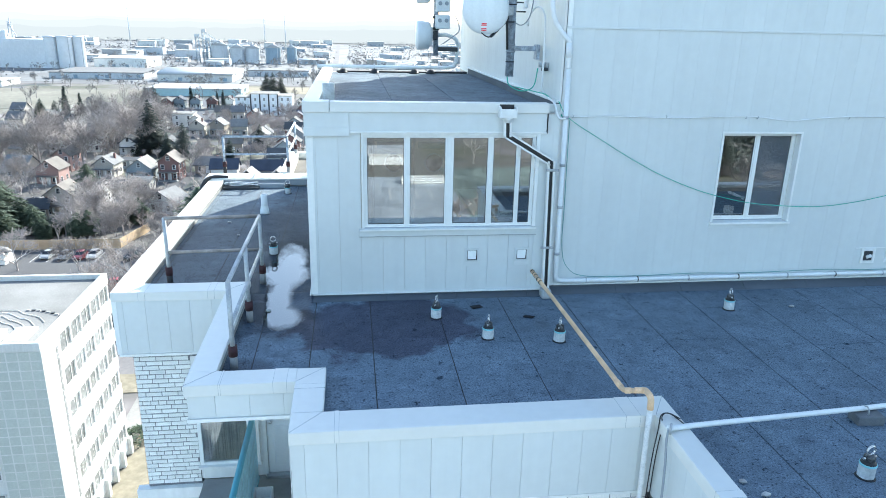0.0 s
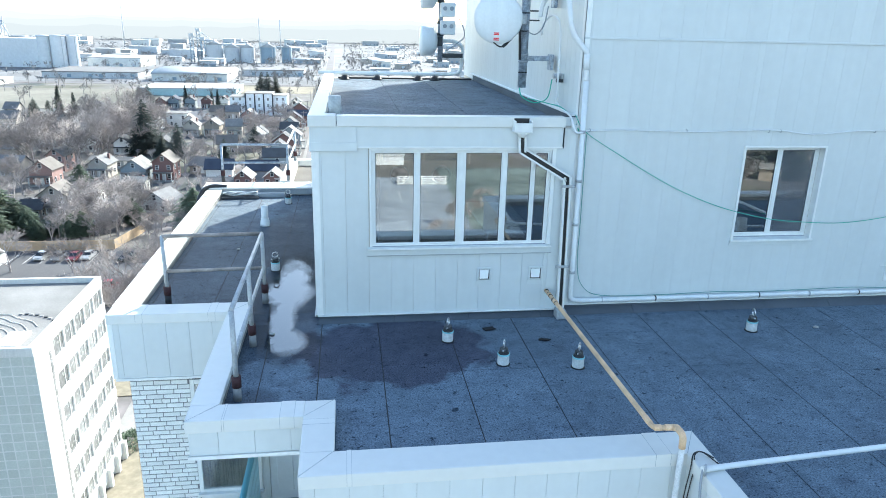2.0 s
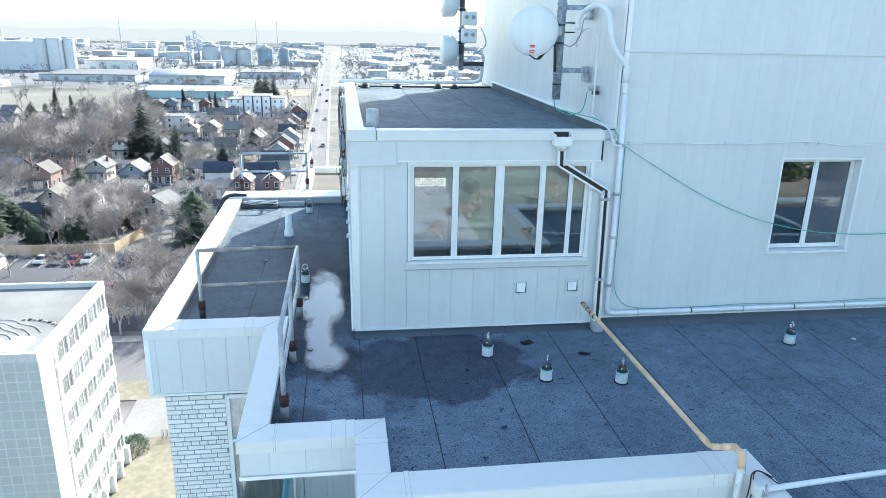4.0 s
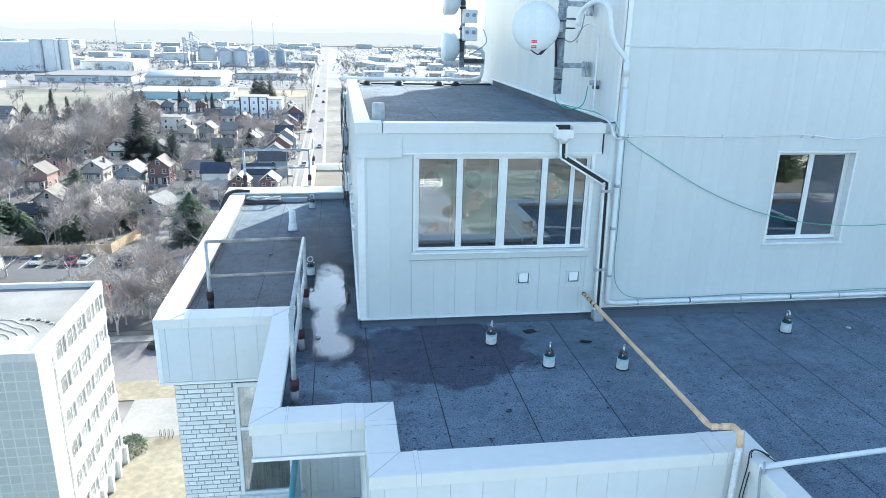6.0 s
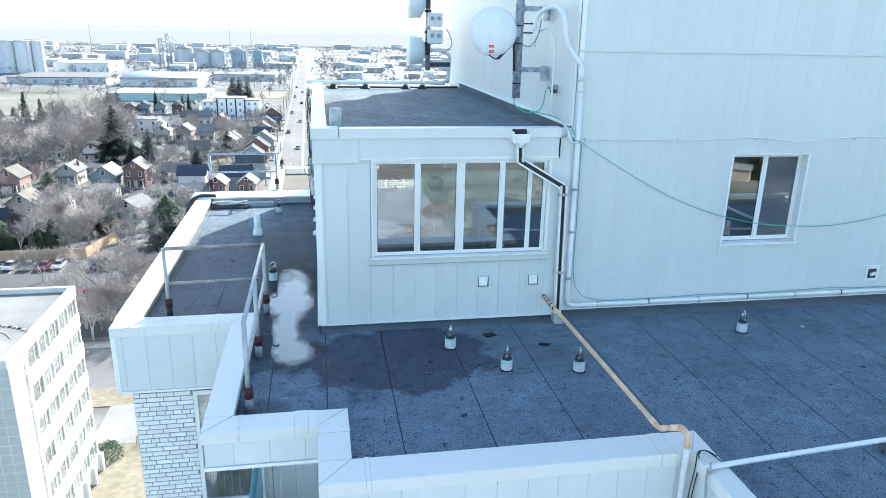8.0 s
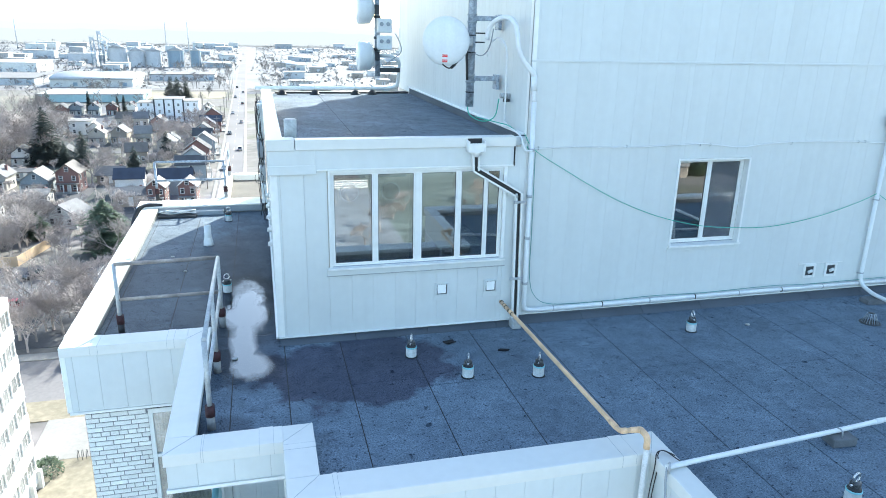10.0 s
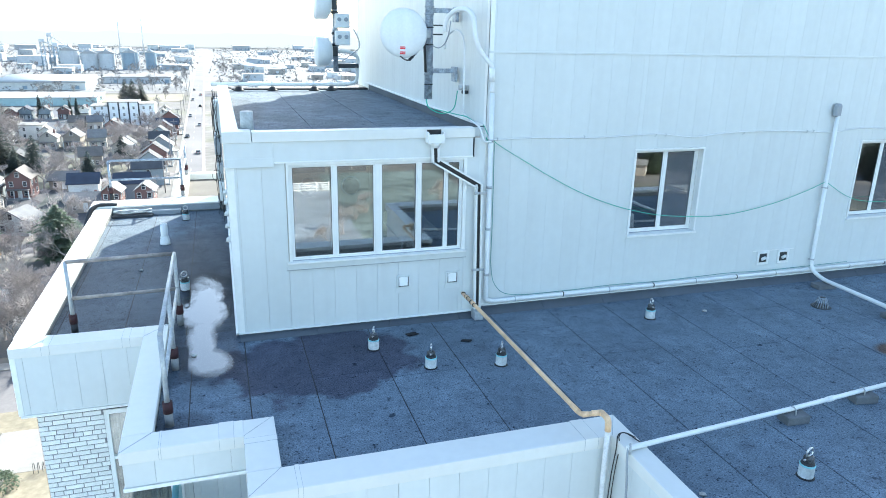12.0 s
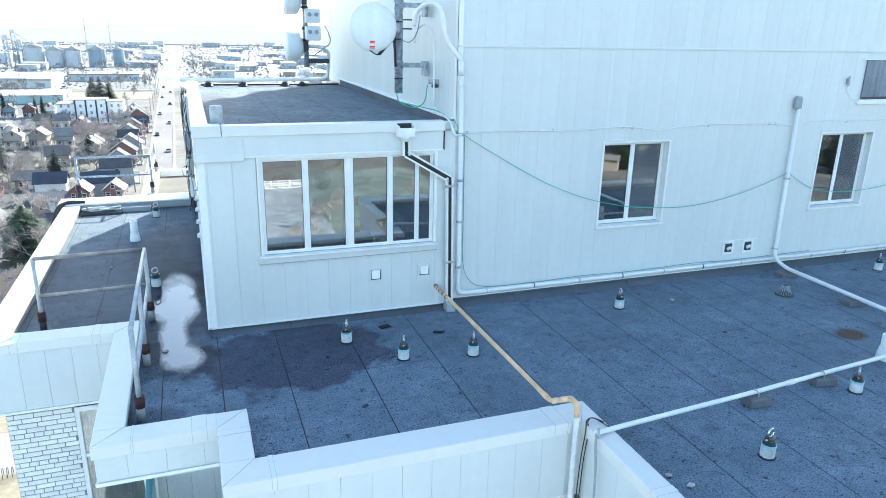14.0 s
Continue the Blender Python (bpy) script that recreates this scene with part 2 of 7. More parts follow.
M_BAND = surf("teal_band", (0.22, 0.5, 0.55), 0.5, big=(9.0, 0.2), fine=(40.0, 0.1))
M_TARRED = surf("tarred_steel", (0.075, 0.08, 0.085), 0.5, 0.4, big=(30.0, 0.9), fine=(90.0, 0.4), bump=(40.0, 0.5))
M_TAR = surf("tar_felt", (0.012, 0.012, 0.014), 0.95, big=(8.0, 0.2), fine=(60.0, 0.2))
M_DARK = surf("dark_metal", (0.05, 0.055, 0.06), 0.5, 0.3, big=(3.0, 0.2), fine=(40.0, 0.12))
M_PLASTER = surf("room_plaster", (0.5, 0.47, 0.42), 0.9, big=(1.0, 0.06), fine=(40.0, 0.04))
# tower partition, its colour darkened so the room reads dim
M_DIM_ROOM = surf("dimmed_room_wall", (0.1, 0.11, 0.12), 0.9, big=(2.0, 0.1), fine=(40.0, 0.05))
M_CREAM = surf("cream_enamel", (0.62, 0.58, 0.5), 0.4, big=(1.5, 0.05), fine=(20.0, 0.03))
M_RED = surf("red_label", (0.7, 0.04, 0.05), 0.5)
M_GREYPLASTIC = surf("grey_plastic", (0.3, 0.33, 0.36), 0.5, big=(4.0, 0.1), fine=(40.0, 0.06))
M_WATER = surf("puddle_water", (0.012, 0.013, 0.014), 0.03, big=(1.0, 0.1), fine=(4.0, 0.02))
M_WATER.node_tree.nodes["Principled BSDF"].inputs["IOR"].default_value = 1.9
M_WATER.node_tree.nodes["Principled BSDF"].inputs["Specular Tint"].default_value = (0.6, 0.8, 0.97, 1.0)
M_STONE = surf("rubble", (0.42, 0.42, 0.4), 0.9, big=(8.0, 0.2), fine=(60.0, 0.2), bump=(60.0, 0.3))


# ---- mesh helpers ----
def box(bm, x0, x1, y0, y1, z0, z1, bevel=0.0):
    vs = [bm.verts.new((x, y, z)) for z in (z0, z1) for x, y in ((x0, y0), (x1, y0), (x1, y1), (x0, y1))]
    fs = [bm.faces.new([vs[i] for i in q]) for q in ((3, 2, 1, 0), (4, 5, 6, 7), (0, 1, 5, 4), (1, 2, 6, 5), (2, 3, 7, 6), (3, 0, 4, 7))]
    if bevel:
        bmesh.ops.bevel(bm, geom=list({e for f in fs for e in f.edges}), offset=bevel, segments=1, affect="EDGES", profile=0.5)
    return bm


def tube(bm, pts, r, n=8, r2=None, closed_ends=True):
    """A round bar along a line of points; r to r2 from end to end."""
    pts = [Vector(p) for p in pts]
    rings, up = [], None
    for i, p in enumerate(pts):
        d = (pts[min(i + 1, len(pts) - 1)] - pts[max(i - 1, 0)]).normalized()
        if up is None:
            up = Vector((0, 0, 1)) if abs(d.z) < 0.9 else Vector((1, 0, 0))
        a = d.cross(up).normalized()
        up = a.cross(d).normalized()
        rad = r if r2 is None else r + (r2 - r) * i / (len(pts) - 1)
        rings.append([bm.verts.new(p + rad * (a * math.cos(2 * math.pi * k / n) + up * math.sin(2 * math.pi * k / n))) for k in range(n)])
    for a, b in zip(rings, rings[1:]):
        for k in range(n):
            f = bm.faces.new((a[k], a[(k + 1) % n], b[(k + 1) % n], b[k]))
            f.smooth = True
    if closed_ends:
        bm.faces.new(rings[0][::-1])
        bm.faces.new(rings[-1])
    return bm


def bend(pts, k=6):
    """A smooth line through points (Catmull-Rom)."""
    pts = [Vector(p) for p in pts]
    ext = [2 * pts[0] - pts[1]] + pts + [2 * pts[-1] - pts[-2]]
    out = []
    for i in range(1, len(ext) - 2):
        a, b, c, d = ext[i - 1:i + 3]
        for j in range(k):
            t = j / k
            out.append(0.5 * (2 * b + (c - a) * t + (2 * a - 5 * b + 4 * c - d) * t * t + (3 * b - a - 3 * c + d) * t ** 3))
    return out + [pts[-1]]


def corner(pts, r, k=5):
    """A line of straight runs with rounded bends of radius r."""
    pts = [Vector(p) for p in pts]
    out = [pts[0]]
    for a, b, c in zip(pts, pts[1:], pts[2:]):
        u, v = (a - b), (c - b)
        q = min(r, u.length * 0.45, v.length * 0.45)
        p0, p1 = b + u.normalized() * q, b + v.normalized() * q
        out += [(1 - t) ** 2 * p0 + 2 * t * (1 - t) * b + t * t * p1 for t in [j / k for j in range(k + 1)]]
    return out + [pts[-1]]


def lathe(bm, profile, n=16, at=(0, 0, 0), axis="z"):
    """A turned body from (radius, height) pairs."""
    c = Vector(at)
    rings = []
    for r, h in profile:
        ring = []
        for k in range(n):
            a = 2 * math.pi * k / n
            u, v = r * math.cos(a), r * math.sin(a)
            ring.append(bm.verts.new(c + Vector((u, v, h) if axis == "z" else (u, h, v) if axis == "y" else (h, u, v))))
        rings.append(ring)
    for a, b in zip(rings, rings[1:]):
        for k in range(n):
            q = (a[k], a[(k + 1) % n], b[(k + 1) % n], b[k])
            f = bm.faces.new(q if axis != "y" else q[::-1])
            f.smooth = True
    bm.faces.new(rings[0][::-1] if axis != "y" else rings[0])
    bm.faces.new(rings[-1] if axis != "y" else rings[-1][::-1])
    return bm


def mesh_of(name, bm, material):
    me = bpy.data.meshes.new(name)
    bm.to_mesh(me)
    bm.free()
    me.materials.append(material)
    return me


def part(name, bm, material, parent, label="", at=None):
    """One mesh object under a thing or a part; bm is a bmesh or a mesh that alike pieces share."""
    ob = new(name, bm if isinstance(bm, bpy.types.Mesh) else mesh_of(name, bm, material))
    ob.parent = parent
    if at is not None:
        ob.matrix_basis = at
    if label:
        ob["label"] = label
    return ob


def thing(name, at, label, category, group="", kind=""):
    ob = new(name)
    ob.empty_display_size = 0.1
    ob.matrix_basis = at if isinstance(at, Matrix) else Matrix.Translation(at)
    return tagged(ob, label, category, group, kind)


def solid(name, bm, material, label, category, kind="", group=""):
    """A top-level thing that is one mesh."""
    return tagged(new(name, mesh_of(name, bm, material)), label, category, group, kind)


PANELS = {}


def panel_mesh(w, h, t, material, name):
    key = (round(w, 3), round(h, 3), t, material.name)
    if key not in PANELS:
        bm = bmesh.new()
        g = t / 12      # thinner panels meet in finer joints
        box(bm, g, w - g, -t, 0.0, g, h - g)
        es = [e for e in bm.edges if all(abs(v.co.y + t) < 1e-6 for v in e.verts)]
        bmesh.ops.bevel(bm, geom=es, offset=min(t / 6, w * 0.2), segments=1, affect="EDGES")
        PANELS[key] = mesh_of(name, bm, material)
    return PANELS[key]


def cover(parent, origin, turn, length, z0, z1, holes=(), w=0.305, t=0.012, material=None, name="panel", start=0.0):
    """Upright panels side by side on a wall: from origin along the wall's own x, its face towards its own -y. holes: (a0, a1, z0, z1)."""
    material = material or M_SIDING
    cuts = {0.0, length}
    a = start
    while a < length - 0.02:
        if a > 0.02:
            cuts.add(round(a, 4))
        a += w
    for h in holes:
        cuts |= {max(0.0, h[0]), min(length, h[1])}
    cuts = sorted(cuts)
    keep = [cuts[0]]
    for c in cuts[1:]:
        if c - keep[-1] > 0.03 or any(abs(c - e) < 1e-6 for h in holes for e in h[:2]) or c == length:
            keep.append(c)
    m = Matrix.Translation(origin) @ Matrix.Rotation(radians(turn), 4, "Z")
    for a0, a1 in zip(keep, keep[1:]):
        mid, spans = (a0 + a1) / 2, [(z0, z1)]
        for h in holes:
            if h[0] < mid < h[1]:
                spans = [s for lo, hi in spans for s in ((lo, min(hi, h[2])), (max(lo, h[3]), hi)) if s[1] - s[0] > 0.02]
        for lo, hi in spans:
            part(name, panel_mesh(a1 - a0, hi - lo, t, material, name), material, parent, at=m @ Matrix.Translation((a0, 0, lo)))


def wall_with_holes(bm, x0, x1, y0, y1, z0, z1, holes):
    """A slab along x with rectangular openings through it, as blocks laid round them. holes: (x0, x1, z0, z1), side by side."""
    a = x0
    for h in sorted(holes):
        if h[0] > a:
            box(bm, a, h[0], y0, y1, z0, z1)
        box(bm, h[0], h[1], y0, y1, z0, h[2])
        box(bm, h[0], h[1], y0, y1, h[3], z1)
        a = h[1]
    box(bm, a, x1, y0, y1, z0, z1)
    return bm


# ---- the building: roof, parapets, penthouse ----
NEAR_Y = 3.4      # the roof ends here, behind the view
ROOFS = ((-1.5, -0.31, 7.15, 9.9), (-0.31, 3.085, 6.2, 9.64), (3.085, 14.0, NEAR_Y, 9.64), (-3.06, -0.58, 9.9, 17.1))
GROUND_Z = -37.0

bm = bmesh.new()
for x0, x1, y0, y1 in ROOFS:
    box(bm, x0, x1, y0, y1, -0.30, -0.006)
roof_deck = solid("roof_deck", bm, M_DECK, "flat bitumen roof deck under lapped grey felt sheets", "roof", "structure")

bm = bmesh.new()
box(bm, -0.6, 3.04, 6.05, 9.66, GROUND_Z, -0.31)
box(bm, -0.6, 2.9, 9.66, 22.0, GROUND_Z, -0.31)
box(bm, 3.2, 14.0, NEAR_Y - 0.2, 22.0, GROUND_Z, -0.31)
box(bm, -3.2, -0.6, 11.5, 17.6, GROUND_Z, -0.31)
box(bm, -1.7, -0.6, 17.6, 20.6, GROUND_Z, -0.31)
box(bm, -3.2, -2.4, 9.8, 11.5, GROUND_Z, -0.31)
solid("building_core", bm, M_CONC, "concrete body of the apartment tower below its roof", "building", "structure")

# parapets: core blocks with siding outside and a metal coping on top
TOP = 0.165
PARAPETS = {
    "front": ((-0.6, 3.04, 5.9, 6.2), -0.75), "step": ((-0.58, -0.31, 6.2, 7.15), -0.28), "balcony_front": ((-1.75, -0.58, 6.9, 7.15), -0.25),
    "balcony_side": ((-1.75, -1.5, 7.15, 9.95), -0.25), "end": ((-3.33, -1.75, 9.68, 9.95), -0.8), "strip_side": ((-3.36, -3.06, 9.95, 17.2), -0.8),
    "notch_side": ((3.05, 3.21, NEAR_Y - 0.3, 6.2), -0.75), "near": ((3.21, 14.0, NEAR_Y - 0.3, NEAR_Y), -0.75),
}
parapet = {}
for key, ((x0, x1, y0, y1), low) in PARAPETS.items():
    parapet[key] = thing("wall_parapet", (0, 0, 0), "low white metal-clad parapet wall with a folded coping", "parapet", kind="structure")
    part("core", box(bmesh.new(), x0, x1, y0, y1, low, TOP - 0.02), M_CONC, parapet[key])


def coping(parent, x0, x1, y0, y1, lips, joints=(), along="x"):
    """Folded metal cap over a parapet: lips names the sides with a deep drip edge; joints are the lap strips across it, as places or (place, half width)."""
    part("coping", box(bmesh.new(), x0, x1, y0, y1, TOP - 0.018, TOP, 0.004), M_COPING, parent)
    edge = {"-y": (x0, x1, y0 - 0.004, y0 + 0.02, 0.135), "+y": (x0, x1, y1 - 0.02, y1 + 0.004, 0.07), "-x": (x0 - 0.004, x0 + 0.02, y0, y1, 0.135), "+x": (x1 - 0.02, x1 + 0.004, y0, y1, 0.07)}
    for side in lips:
        a, b, c, e, drop = edge[side]
        part("drip_lip", box(bmesh.new(), a, b, c, e, TOP - drop, TOP - 0.003, 0.003), M_COPING, parent)
    for j in joints:
        j, hw = j if isinstance(j, tuple) else (j, 0.045)
        bm, seam = bmesh.new(), bmesh.new()
        if along == "x":
            box(bm, j - hw, j + hw, y0 - 0.0055, y1 + 0.0055, TOP - 0.12, TOP + 0.0015)
            for e in (j - hw - 0.002, j + hw + 0.002):
                box(seam, e - 0.0016, e + 0.0016, y0 - 0.0057, y1 + 0.005, TOP - 0.13, TOP + 0.0012)
        else:
            box(bm, x0 - 0.0055, x1 + 0.0055, j - hw, j + hw, TOP - 0.06, TOP + 0.0015)
            for e in (j - hw - 0.002, j + hw + 0.002):
                box(seam, x0 - 0.0057, x1 + 0.005, e - 0.0016, e + 0.0016, TOP - 0.065, TOP + 0.0012)
        part("lap_strip", bm, M_COPING, parent)
        part("seam_line", seam, M_SEAM, parent)


def mitre(parent, a, b):
    """Folded diagonal seam across a coping's corner, from its inner to its outer point."""
    part("mitre_seam", tube(bmesh.new(), [(a[0], a[1], TOP + 0.0005), (b[0], b[1], TOP + 0.0005)], 0.0028, 6), M_SEAM, parent)


coping(parapet["front"], -0.61, 3.23, 5.86, 6.22, ("-y", "+y"), ((-0.16, 0.02), (2.775, 0.073)), "x")
coping(parapet["step"], -0.61, -0.30, 6.224, 7.16, ("-x", "+x"), (6.75,), "y")
coping(parapet["balcony_front"], -1.78, -0.614, 6.86, 7.17, ("-y", "+y"), ((-1.41, 0.008), (-0.78, 0.07)), "x")
coping(parapet["balcony_side"], -1.78, -1.49, 7.174, 9.98, ("-x", "+x"), (), "y")
coping(parapet["end"], -3.37, -1.784, 9.64, 9.98, ("-y", "+y"), (-2.95, -2.0), "x")
coping(parapet["strip_side"], -3.38, -3.05, 9.984, 17.2, ("-x", "+x"), (11.3, 14.2), "y")
coping(parapet["notch_side"], 3.01, 3.23, NEAR_Y - 0.33, 5.856, ("-x", "+x"), (4.6,), "y")
coping(parapet["near"], 3.234, 14.0, NEAR_Y - 0.33, NEAR_Y + 0.02, ("-y", "+y"), (6.0, 9.0), "x")

for key, a, b in (("front", (-0.61, 5.86), (-0.30, 6.22)), ("step", (-0.61, 6.86), (-0.30, 7.17)), ("balcony_front", (-1.78, 6.86), (-1.49, 7.17)), ("end", (-1.78, 9.64), (-1.49, 9.98)), ("end", (-3.37, 9.64), (-3.05, 9.98)), ("front", (3.01, 5.86), (3.23, 6.22))):
    mitre(parapet[key], a, b)
cover(parapet["front"], (-0.6, 5.9, 0), 0, 3.65, -0.75, TOP - 0.03, start=0.13)
cover(parapet["notch_side"], (3.05, 5.9, 0), -90, 2.8, -0.75, TOP - 0.03, start=0.1)
cover(parapet["balcony_front"], (-1.75, 6.9, 0), 0, 1.17, -0.25, TOP - 0.03, start=0.28, w=0.36)
cover(parapet["step"], (-0.6, 6.9, 0), -90, 1.0, -0.28, TOP - 0.03, start=0.1)
cover(parapet["balcony_side"], (-1.75, 9.68, 0), -90, 2.78, -0.25, TOP - 0.03)
cover(parapet["end"], (-3.33, 9.68, 0), 0, 1.83, -0.8, TOP - 0.03, start=0.1)
cover(parapet["strip_side"], (-3.36, 17.2, 0), -90, 7.52, -0.8, TOP - 0.03)
part("soffit", box(bmesh.new(), -1.77, -0.6, 6.87, 9.74, -0.29, -0.252), M_TRIM, parapet["balcony_front"])
part("drip_edge", box(bmesh.new(), -1.775, -0.6, 6.868, 6.884, -0.285, -0.25), M_TRIM, parapet["balcony_front"])
part("corner_trim", box(bmesh.new(), -3.376, -3.31, 9.662, 9.72, -0.8, TOP - 0.03, 0.003), M_TRIM, parapet["end"])
part("drip_edge", box(bmesh.new(), -3.35, -1.5, 9.655, 9.69, -0.835, -0.8), M_TRIM, parapet["end"])

# penthouse room on the roof
BX0, BX1, BY0, BY1 = -0.58, 2.88, 9.60, 17.8
TX0, TX1, TY0, TY1, TZ = 2.95, 15.0, 9.65, 19.1, 8.5      # the machine-room tower beside it
WIN = (0.185, 2.615, 1.06, 2.385)
penthouse = thing("wall_penthouse", (0, 0, 0), "white metal-sided penthouse room with a flat felt roof", "wall", kind="structure")
bm = bmesh.new()
wall_with_holes(bm, BX0 + 0.012, BX1, BY0 + 0.012, BY0 + 0.16, 0.09, 2.70, [WIN])
box(bm, BX0 + 0.012, BX0 + 0.16, BY0 + 0.16, BY1, 0.09, 2.70)
box(bm, BX0 + 0.16, BX1, BY1 - 0.15, BY1, 0.09, 2.70)
part("wall_body", bm, M_PLASTER, penthouse)
part("floor_slab", box(bmesh.new(), BX0 + 0.16, BX1, BY0 + 0.16, BY1 - 0.15, -0.25, 0.10), M_CONC, penthouse)
cover(penthouse, (BX0, BY0 + 0.012, 0), 0, BX1 - BX0 - 0.02, 0.085, 2.68, [(WIN[0] - BX0 - 0.04, WIN[1] - BX0 + 0.04, WIN[2] - 0.11, WIN[3] + 0.04)], start=0.12)
cover(penthouse, (BX0 + 0.012, BY1, 0), -90, BY1 - BY0, 0.085, 2.68)
part("base_trim", box(bmesh.new(), BX0 - 0.015, BX1 - 0.05, BY0 - 0.03, BY0 + 0.012, 0.075, 0.09), M_TRIM, penthouse)
part("base_trim", box(bmesh.new(), BX0 - 0.03, BX0 + 0.012, BY0 - 0.03, BY1, 0.075, 0.09), M_TRIM, penthouse)
part("corner_trim", box(bmesh.new(), BX0 - 0.006, BX0 + 0.09, BY0 - 0.008, BY0 + 0.004, 0.09, 2.66, 0.002), M_TRIM, penthouse)
part("corner_trim", box(bmesh.new(), BX1 - 0.024, TX0 - 0.014, BY0 + 0.002, BY0 + 0.05, 0.09, 2.72, 0.002), M_SIDING, penthouse)
part("end_drip", box(bmesh.new(), 2.7465, 2.752, 9.548, 9.6, 2.42, 2.84), M_DARK, penthouse)
part("end_cap", box(bmesh.new(), 2.754, TX0 - 0.014, BY0 + 0.052, BY0 + 0.118, 2.5, 2.815, 0.002), M_SIDING, penthouse)
part("upstand", box(bmesh.new(), BX0 + 0.02, BX0 + 0.06, BY0 + 0.05, BY1, 0.0, 0.09), M_UPSTAND, penthouse)
part("fascia", box(bmesh.new(), -0.1, 2.74, 9.565, 9.60, 2.425, 2.72, 0.004), M_SIDING, penthouse)
part("fascia", box(bmesh.new(), BX0 - 0.02, 0.0, 9.55, 9.604, 2.385, 2.72, 0.004), M_SIDING, penthouse)
part("fascia_drip", box(bmesh.new(), BX0 - 0.025, 0.003, 9.543, 9.60, 2.38, 2.50, 0.003), M_SIDING, penthouse)
part("fascia_drip", box(bmesh.new(), 0.01, 2.745, 9.556, 9.60, 2.418, 2.44, 0.003), M_TRIM, penthouse)
part("fascia", box(bmesh.new(), BX0 - 0.02, BX0 + 0.01, 9.604, BY1, 2.42, 2.72, 0.004), M_SIDING, penthouse)
part("coping", box(bmesh.new(), -0.25, 2.75, 9.53, 9.72, 2.70, 2.835, 0.005), M_COPING, penthouse)
part("coping", box(bmesh.new(), BX0 - 0.035, -0.26, 9.525, 9.79, 2.695, 2.84, 0.005), M_COPING, penthouse)
part("coping", box(bmesh.new(), BX0 - 0.035, -0.4, 9.79, BY1, 2.70, 2.83, 0.005), M_COPING, penthouse)
part("upstand", box(bmesh.new(), -0.3, BX1, BY1 - 0.3, BY1, 2.70, 2.735, 0.005), M_DECK, penthouse)
part("roof_sheet", box(bmesh.new(), -0.4, 0.66, 9.72, BY1 - 0.3, 2.55, 2.70), M_MEMBRANE_SUN, penthouse)
part("roof_sheet", box(bmesh.new(), 0.666, 1.66, 9.72, BY1 - 0.3, 2.55, 2.70), M_MEMBRANE_SUN, penthouse)
part("roof_sheet", box(bmesh.new(), 1.666, 2.66, 9.72, BY1 - 0.3, 2.55, 2.70), M_MEMBRANE_SUN, penthouse)
part("roof_sheet", box(bmesh.new(), 2.666, 2.9, 9.72, BY1 - 0.3, 2.55, 2.70), M_MEMBRANE_SUN, penthouse)
part("ceiling_slab", box(bmesh.new(), BX0 + 0.16, BX1, BY0 + 0.16, BY1 - 0.15, 2.44, 2.549), M_PLASTER, penthouse)
# unseen block, added so the shadow on the strip starts farther back
part("rear_wing", box(bmesh.new(), BX0, BX1, BY1 + 0.01, 18.35, 0.0, 2.64, 0.01), M_SIDING, penthouse)
part("partition", box(bmesh.new(), BX0 + 0.16, BX1, 13.2, 13.3, 0.10, 2.44), M_PLASTER, penthouse)

# machine-room tower
W2, W3 = (5.44, 6.65, 1.07, 2.41), (9.88, 11.09, 1.10, 2.44)
tower = thing("wall_tower", (0, 0, 0), "tall white metal-sided machine-room tower wall", "wall", kind="structure")
bm = bmesh.new()
wall_with_holes(bm, TX0 + 0.012, TX1, TY0 + 0.012, TY0 + 0.24, 0.0, TZ, [W2, W3])
box(bm, TX0 + 0.012, TX0 + 0.2, TY0 + 0.2, TY1, 0.0, TZ)
box(bm, TX0 + 0.2, TX1, TY1 - 0.2, TY1, 0.0, TZ)
box(bm, TX1 - 0.2, TX1, TY0 + 0.2, TY1 - 0.2, 0.0, TZ)
part("wall_body", bm, M_PLASTER, tower)
part("roof_slab", box(bmesh.new(), TX0, TX1, TY0, TY1, TZ, TZ + 0.2), M_COPING, tower)
part("floor_slab", box(bmesh.new(), TX0 + 0.2, TX1 - 0.2, TY0 + 0.2, TY1 - 0.2, -0.2, 0.02), M_CONC, tower)
part("partition", box(bmesh.new(), TX0 + 0.2, TX1 - 0.2, 12.6, 12.7, 0.02, 3.0), M_DIM_ROOM, tower)
part("ceiling_slab", box(bmesh.new(), TX0 + 0.2, TX1 - 0.2, TY0 + 0.2, 12.6, 2.8, 2.9), M_PLASTER, tower)
holes = [(w[0] - TX0 - 0.03, w[1] - TX0 + 0.03, w[2] - 0.09, w[3] + 0.03) for w in (W2, W3)]
cover(tower, (TX0, TY0 + 0.006, 0), 0, TX1 - TX0, 0.13, 3.83, holes, start=0.1, t=0.006)
cover(tower, (TX0, TY0 + 0.006, 0), 0, TX1 - TX0, 3.855, TZ, start=0.1, t=0.006)
cover(tower, (TX0 + 0.012, TY1, 0), -90, TY1 - TY0, 2.72, TZ, w=0.203)
part("seam_flashing", box(bmesh.new(), TX0 - 0.004, TX1, TY0 - 0.018, TY0 + 0.005, 3.828, 3.858, 0.003), M_SIDING, tower)
part("corner_trim", box(bmesh.new(), TX0 - 0.01, TX0 + 0.07, TY0 - 0.012, TY0 + 0.004, 0.13, TZ, 0.002), M_TRIM, tower)
part("corner_trim", box(bmesh.new(), TX0 - 0.012, TX0 + 0.004, TY0 - 0.012, TY0 + 0.08, 2.84, TZ, 0.002), M_TRIM, tower)
